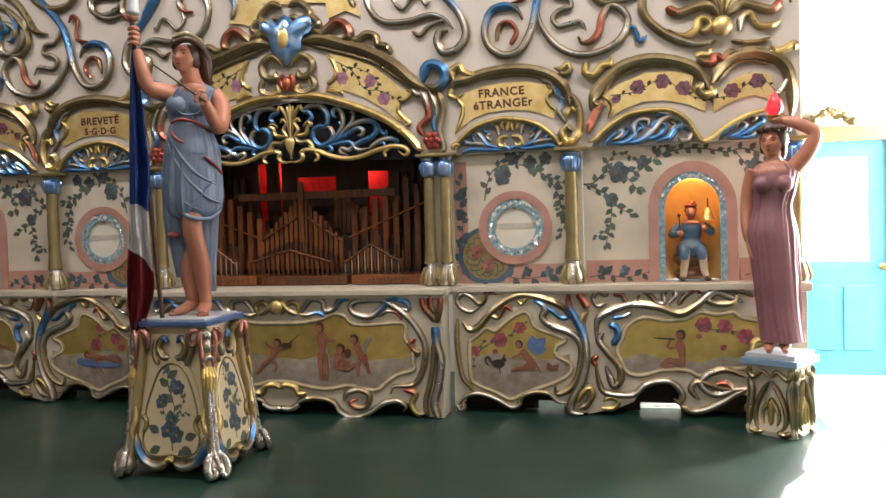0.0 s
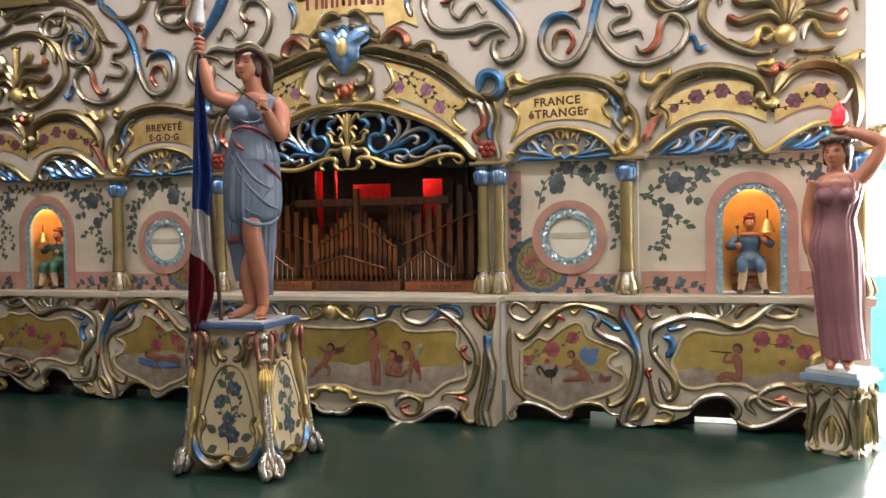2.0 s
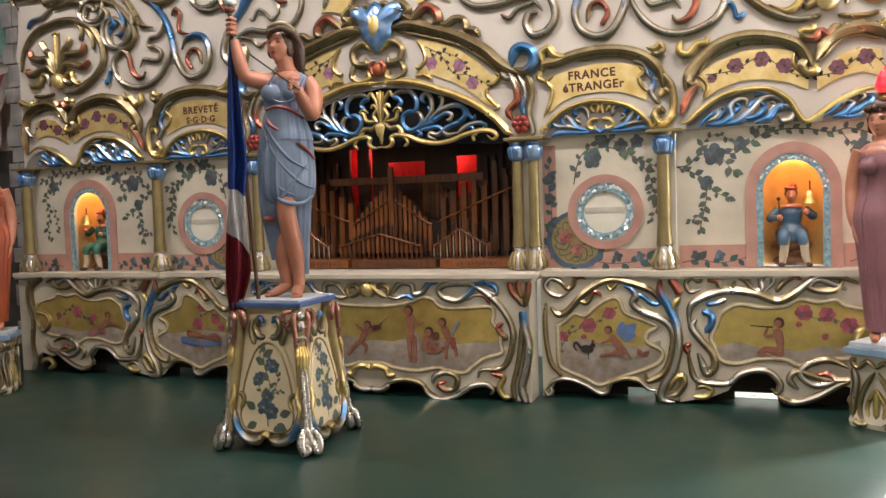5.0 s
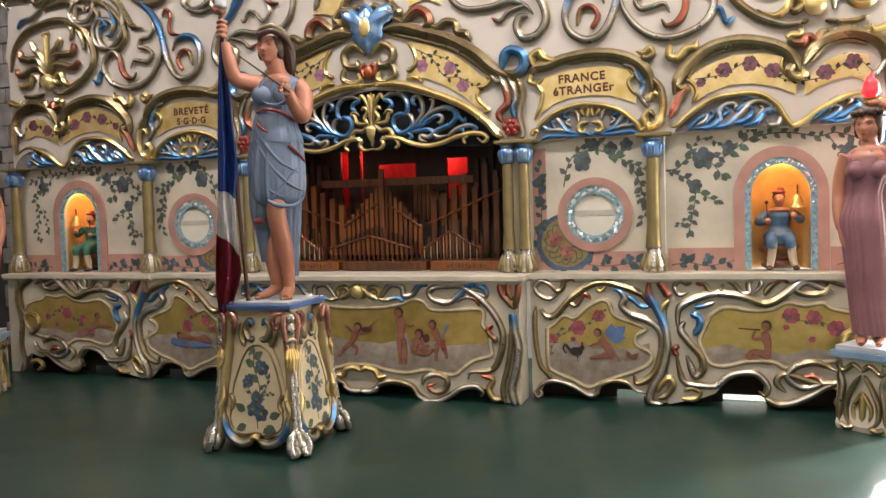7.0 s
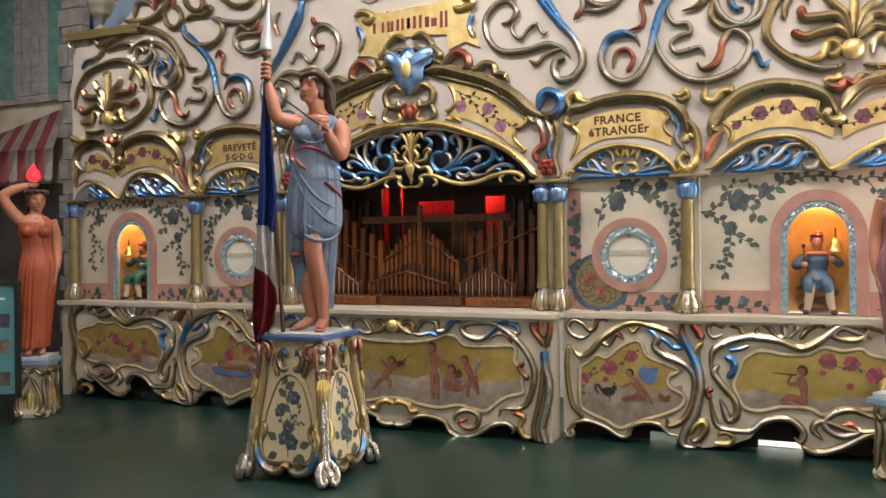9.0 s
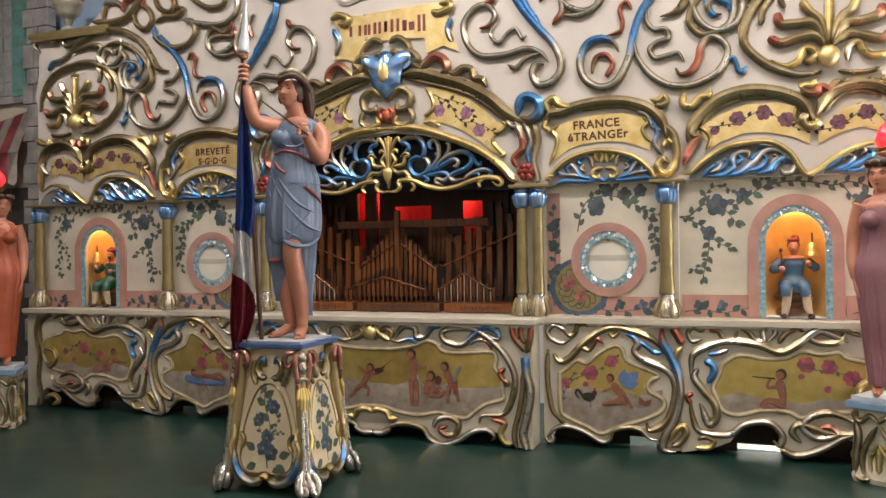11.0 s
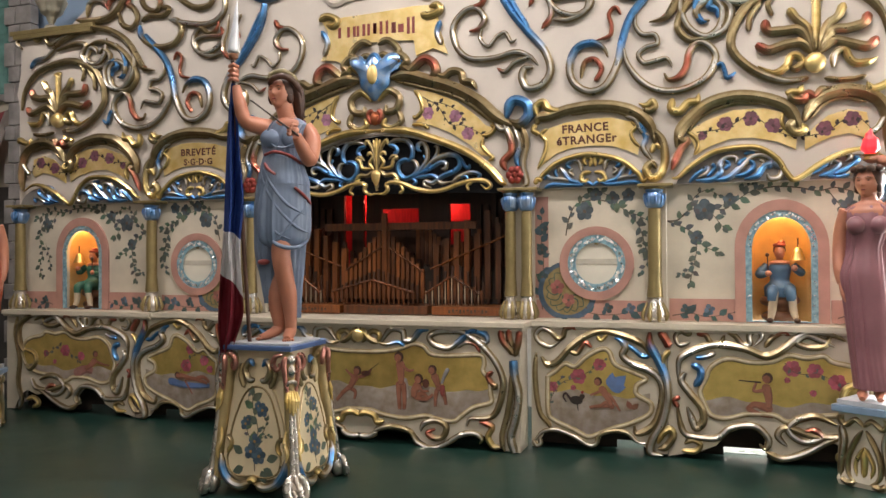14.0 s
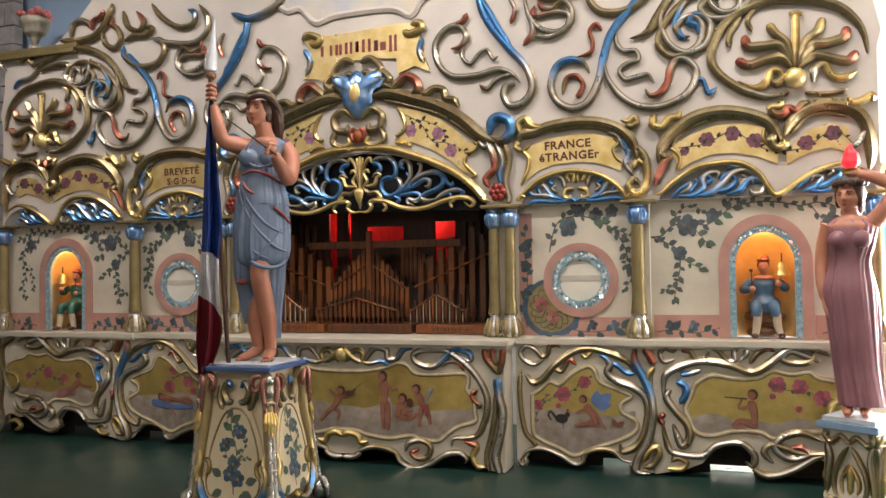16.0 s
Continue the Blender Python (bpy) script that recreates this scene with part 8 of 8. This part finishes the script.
    stroke(bm, [(-0.03, 0.0), (0.0, 0.012), (0.03, 0.0)], 0.016, (GLD,), -0.01, 0.03)
    part("moulding", bm, LEAF, body, "", smooth=True, at=lay)
    # corner leg
    c = turn @ pose(0, 0, 0, 0, 0, 45)
    leg = bmesh.new()
    AXIS = ((0.268, 0.765), (0.264, 0.80), (0.285, 0.828), (0.312, 0.812), (0.318, 0.76), (0.314, 0.70), (0.322, 0.60), (0.343, 0.46), (0.366, 0.30), (0.384, 0.16), (0.402, 0.06))
    tube(leg, [(0, -r, z) for r, z in AXIS], (0.012, 0.022, 0.030, 0.036, 0.040, 0.042, 0.041, 0.040, 0.038, 0.036, 0.040), 16, smooth_line=6)
    legob = part("leg", leg, PEDGILT, ped, "pale gilded scroll leg", smooth=True, at=c)
    # rose straps down both sides of the head, curling outward
    bm = bmesh.new()
    for k in (-1, 1):
        tube(bm, [(0.030 * k, -0.345, 0.835), (0.046 * k, -0.342, 0.80), (0.040 * k, -0.345, 0.72), (0.030 * k, -0.35, 0.64), (0.018 * k, -0.355, 0.59)], (0.014, 0.020, 0.016, 0.013, 0.006), 10)
        tube(bm, [(0.050 * k, -0.325, 0.845), (0.085 * k, -0.30, 0.835), (0.098 * k, -0.285, 0.79), (0.080 * k, -0.29, 0.755), (0.060 * k, -0.30, 0.77), (0.066 * k, -0.30, 0.795)], (0.010, 0.016, 0.018, 0.016, 0.011, 0.007), 10)
    part("leg_scroll", bm, ROSELEAF, legob, "rose lacquered scroll", smooth=True)
    bm = bmesh.new()
    ball(bm, (0, -0.345, 0.815), (0.030, 0.022, 0.030))
    ball(bm, (0, -0.350, 0.75), (0.024, 0.018, 0.040))
    tube(bm, [(-0.028, -0.352, 0.66), (-0.018, -0.362, 0.685), (0.018, -0.362, 0.685), (0.028, -0.352, 0.66)], (0.008, 0.012, 0.012, 0.008), 8)
    part("boss", bm, SILVER, legob, "silvered boss of the leg", smooth=True)
    bm = bmesh.new()
    for k in (-1.6, -0.8, 0, 0.8, 1.6):
        tube(bm, [(0.016 * k, -0.352, 0.635), (0.023 * k, -0.374 + 0.006 * abs(k), 0.58), (0.021 * k, -0.378 + 0.008 * abs(k), 0.53 + 0.018 * abs(k)), (0.024 * k, -0.388 + 0.01 * abs(k), 0.49 + 0.024 * abs(k))], (0.008, 0.014, 0.012, 0.004), 9)
    part("acanthus", bm, GOLD, legob, "gilded leaf", smooth=True)
    bm = bmesh.new()
    for k in (-1, 1):
        tube(bm, [(0.010 * k, -0.372, 0.50), (0.012 * k, -0.392, 0.34), (0.012 * k, -0.412, 0.18), (0.020 * k, -0.425, 0.12)], (0.012, 0.016, 0.018, 0.022), 10)
    ball(bm, (0, -0.420, 0.064), (0.062, 0.060, 0.064), 0, 22, 16)
    for k in (-1, 1):
        tube(bm, [(0.018 * k, -0.415, 0.155), (0.048 * k, -0.44, 0.12), (0.060 * k, -0.455, 0.07), (0.044 * k, -0.470, 0.028), (0.020 * k, -0.478, 0.040), (0.024 * k, -0.474, 0.062), (0.038 * k, -0.468, 0.068)], (0.012, 0.024, 0.026, 0.024, 0.019, 0.014, 0.008), 12)
    tube(bm, [(0, -0.40, 0.16), (0, -0.445, 0.125), (0, -0.470, 0.08)], (0.012, 0.020, 0.010), 9)
    part("claw_foot", bm, SILVER, legob, "silvered scroll foot", smooth=True)
    # gilded leaf hugging the leg where the field bulges
    bm = bmesh.new()
    for k in (-1, 1):
        tube(bm, [(0.036 * k, -0.36, 0.40), (0.050 * k, -0.365, 0.33), (0.038 * k, -0.385, 0.27), (0.048 * k, -0.385, 0.22)], (0.006, 0.014, 0.013, 0.005), 9)
    part("side_leaf", bm, GOLD, legob, "", smooth=True)
part("neck", boxed(-0.165, 0.165, -0.165, 0.165, 0.80, 0.862, 0.004), CREAM, ped)
part("slab", boxed(-0.245, 0.245, -0.245, 0.245, 0.863, 0.893, 0.008), SLAB, ped, "blue painted slab")
part("slab_top", boxed(-0.215, 0.215, -0.215, 0.215, 0.8935, 0.907, 0.003), PALE, ped, "pale grey slab top")

# the flag in the conductor's raised hand
flag = thing("tricolour_flag", "blue white and red flag hanging furled from a spear-tipped pole", "flag", STATUE)
bm = bmesh.new()
tube(bm, [S(491, 530, -0.07), S(472, 300, -0.07), S(453, 66, -0.07), S(452, 40, -0.07)], (0.014, 0.014, 0.013, 0.013), 10)
part("pole", bm, DARKWOOD, flag, smooth=True)
bm = bmesh.new()
base, tip = Vector(S(452, 42, -0.07)), Vector(S(457, -62, -0.07))
tube(bm, [base, base.lerp(tip, 0.03), base.lerp(tip, 0.07), base.lerp(tip, 0.10)], (0.016, 0.030, 0.034, 0.026), 14, smooth_line=3)
part("collar", bm, mat("copper_collar_paint", (0.35, 0.17, 0.10), 0.4, 0.5), flag, "copper collar of the spearhead", smooth=True)
bm = bmesh.new()
tube(bm, [base.lerp(tip, 0.10), base.lerp(tip, 0.14), base.lerp(tip, 0.30), base.lerp(tip, 0.62), tip], (0.020, 0.040, 0.034, 0.018, 0.002), 14, smooth_line=4)
part("spearhead", bm, mat("white_silver_paint", (0.66, 0.68, 0.72), 0.35, 0.35), flag, "silvered spearhead", smooth=True)
bm = bmesh.new()
LEFT = curve([(450, 84), (446, 150), (444, 215), (443, 280), (442, 335), (441, 372), (439, 408), (437, 490), (443, 553)], 6)
RIGHT = curve([(456, 84), (463, 150), (469, 215), (476, 285), (472, 350), (474, 400), (478, 447), (478, 484), (457, 551)], 6)
cols = 28
grid = []
for i, (a, b) in enumerate(zip(LEFT, RIGHT)):
    u = i / (len(LEFT) - 1)
    row = []
    for j in range(cols + 1):
        v = j / cols
        p = a.lerp(b, v)
        fold = 0.034 * math.sin(v * 10.5 + 1.1 * math.sin(u * 5) + 0.6) * min(1, u * 2.5 + 0.15) + 0.012 * math.sin(v * 23 + u * 7) * u
        row.append(bm.verts.new(S(p.x, p.y + 5 * math.sin(v * 7 + 1) * u, -0.085 + fold)))
    grid.append(row)
for i in range(len(grid) - 1):
    for j in range(cols):
        f = bm.faces.new((grid[i][j], grid[i][j + 1], grid[i + 1][j + 1], grid[i + 1][j]))
        f.material_index = 0 if i < 24 else 1 if i < 36 else 2
bmesh.ops.solidify(bm, geom=bm.faces[:], thickness=0.003)
part("cloth", bm, (FLAGBLUE, FLAGWHITE, FLAGRED), flag, "blue white and red cloth", smooth=True)


# bell-ringers seated in the niches
def ringer(x, coat, flip, name_label):
    bm = bmesh.new()
    s = -1 if flip else 1
    P = lambda u, y, z: (s * u, y, z)
    # 0 skin, 1 coat, 2 hair, 3 hat, 4 stocking, 5 stool, 6 brass
    for z0, z1, r in ((0.0, 0.06, 0.115), (0.05, 0.12, 0.075), (0.10, 0.17, 0.125)):
        ball(bm, (0, 0.02, (z0 + z1) / 2), (r, r * 0.8, (z1 - z0) * 0.75), 5, 12, 8)
    loft(bm, [(0, 0, 0.16, 0.095, 0.08), (0, 0, 0.22, 0.098, 0.085), (0, 0.01, 0.27, 0.060, 0.050), (0, 0.01, 0.34, 0.070, 0.055), (0, 0.01, 0.375, 0.062, 0.045), (0, 0.01, 0.385, 0.03, 0.03)], 1, 20, 0.02, 7)
    tube(bm, [P(0.045, -0.02, 0.20), P(0.06, -0.12, 0.19), P(0.07, -0.12, 0.08), P(0.085, -0.13, 0.03)], (0.030, 0.028, 0.026, 0.018), 10, 4)
    tube(bm, [P(-0.04, -0.02, 0.20), P(-0.045, -0.12, 0.18), P(-0.055, -0.11, 0.08), P(-0.065, -0.11, 0.02)], (0.030, 0.028, 0.026, 0.018), 10, 4)
    for q in (1, -1):
        tube(bm, [P(0.04 * q, 0.0, 0.20), P(0.05 * q, -0.07, 0.205), P(0.055 * q, -0.125, 0.19), P(0.058 * q, -0.13, 0.14)], (0.042, 0.037, 0.034, 0.028), 12, 1)
    for u in (0.09, -0.07):
        ball(bm, P(u, -0.14, 0.015), (0.022, 0.045, 0.016), 2)
    tube(bm, [P(-0.08, 0, 0.365), P(-0.125, -0.03, 0.31), P(-0.085, -0.09, 0.31)], (0.026, 0.029, 0.018), 10, 1)
    tube(bm, [P(0.08, 0, 0.365), P(0.125, -0.03, 0.32), P(0.085, -0.09, 0.34)], (0.026, 0.029, 0.018), 10, 1)
    ball(bm, P(-0.075, -0.1, 0.315), 0.02), ball(bm, P(0.08, -0.1, 0.35), 0.02)
    ball(bm, (0, 0.002, 0.383), (0.066, 0.046, 0.020), 0)
    tube(bm, [P(0, 0.01, 0.38), P(0, 0.0, 0.43)], (0.024, 0.020), 10, 0, smooth_line=2)
    ball(bm, (0, -0.005, 0.452), (0.034, 0.038, 0.046))
    ball(bm, (0, 0.012, 0.468), (0.040, 0.038, 0.040), 2)
    ball(bm, P(-0.006, -0.044, 0.448), (0.007, 0.009, 0.010), 0)
    ball(bm, (0, 0.0, 0.50), (0.042, 0.04, 0.016), 3), ball(bm, (0.01, 0, 0.515), (0.026, 0.026, 0.018), 3)
    tube(bm, [P(-0.075, -0.1, 0.315), P(-0.082, -0.11, 0.43)], (0.004, 0.004), 5, 2, smooth_line=1)
    ball(bm, P(-0.082, -0.11, 0.435), 0.013, 2)
    lathe(bm, ((0.05, 0.40), (0.042, 0.415), (0.03, 0.45), (0.022, 0.475), (0.004, 0.485)), s * 0.105, -0.06, 14, 6)
    tube(bm, [P(0.105, -0.06, 0.48), P(0.105, -0.06, 0.545)], (0.005, 0.005), 5, 2, smooth_line=1)
    for v in bm.verts:
        v.co *= 1.14
    ob = part("bell_ringer_figure", bm, (SKIN, coat, HAIR, SASH, mat("cream_stocking", (0.62, 0.5, 0.36), 0.5), mat("brown_stool", (0.20, 0.08, 0.035), 0.5), BRASS), None, smooth=True, at=pose(x, 0.21, LED + 0.002))
    tagged(ob, name_label, "figurine")


ringer(3.19, mat("blue_coat_paint", (0.07, 0.14, 0.23), 0.5), False, "small seated bell-ringer figure in a blue coat")
ringer(-3.19, mat("green_coat_paint", (0.03, 0.13, 0.09), 0.5), True, "small seated bell-ringer figure in a green coat")

# fluted urn on the shoulder
urn = thing("urn", "fluted silvered urn with pink roses on the organ's shoulder", "urn", pose(-3.54, 0.02, 3.747))
bm = bmesh.new()
loft(bm, [(0, 0, 0.0, 0.075, 0.075), (0, 0, 0.03, 0.07, 0.07), (0, 0, 0.06, 0.028, 0.028), (0, 0, 0.12, 0.05, 0.05), (0, 0, 0.2, 0.12, 0.12), (0, 0, 0.32, 0.165, 0.165), (0, 0, 0.36, 0.15, 0.15)], 0, 40, 0.03, 10)
for v in bm.verts:
    v.co *= 0.88
part("bowl", bm, mat("dull_silver_gilding", (0.42, 0.38, 0.30), 0.4, 0.5), urn, "olive silvered fluted bowl", smooth=True)
bm = bmesh.new()
rng = random.Random(2)
for i in range(14):
    ball(bm, (rng.uniform(-0.11, 0.11), rng.uniform(-0.1, 0.1), 0.335 + rng.uniform(0, 0.05)), rng.uniform(0.025, 0.045), 0, 8, 6)
part("rose_cluster", bm, mat("pink_rose_paint", (0.5, 0.14, 0.13), 0.5), urn, "pink carved roses", smooth=True)

# notice board
board = thing("notice_board", "black-framed teal notice board with small pictures on legs", "notice board", pose(-3.46, -1.5, FLOOR, 0, 0, 32))
part("panel", boxed(-0.42, 0.34, -0.004, 0.02, 0.27, 1.2), BOARDTEAL, board, "teal printed panel")
bm = bmesh.new()
for args in ((-0.46, -0.42, -0.02, 0.03, 0.23, 1.24), (0.34, 0.38, -0.02, 0.03, 0.23, 1.24), (-0.42, 0.34, -0.02, 0.03, 1.2, 1.24), (-0.42, 0.34, -0.02, 0.03, 0.23, 0.27)):
    box(bm, *args, 0.003)
part("frame", bm, FRAMEBLACK, board, "black frame")
for x in (-0.36, 0.30):
    part("leg", boxed(x - 0.02, x + 0.02, -0.012, 0.022, 0.0, 0.229), FRAMEBLACK, board)
for z, c in ((0.84, (0.10, 0.09, 0.2)), (0.62, (0.3, 0.24, 0.18)), (0.34, (0.14, 0.12, 0.1))):
    for x in (-0.3, 0.12):
        part("photo", boxed(x, x + 0.18, -0.007, -0.0045, z, z + 0.12), mat("photo_print", c, 0.4, grain=0.2, scale=20), board, "small dark photo print")
part("text_bar", boxed(-0.3, 0.26, -0.007, -0.0045, 1.08, 1.1), WHITE, board)
part("text_bar", boxed(-0.3, 0.16, -0.007, -0.0045, 1.03, 1.045), WHITE, board)
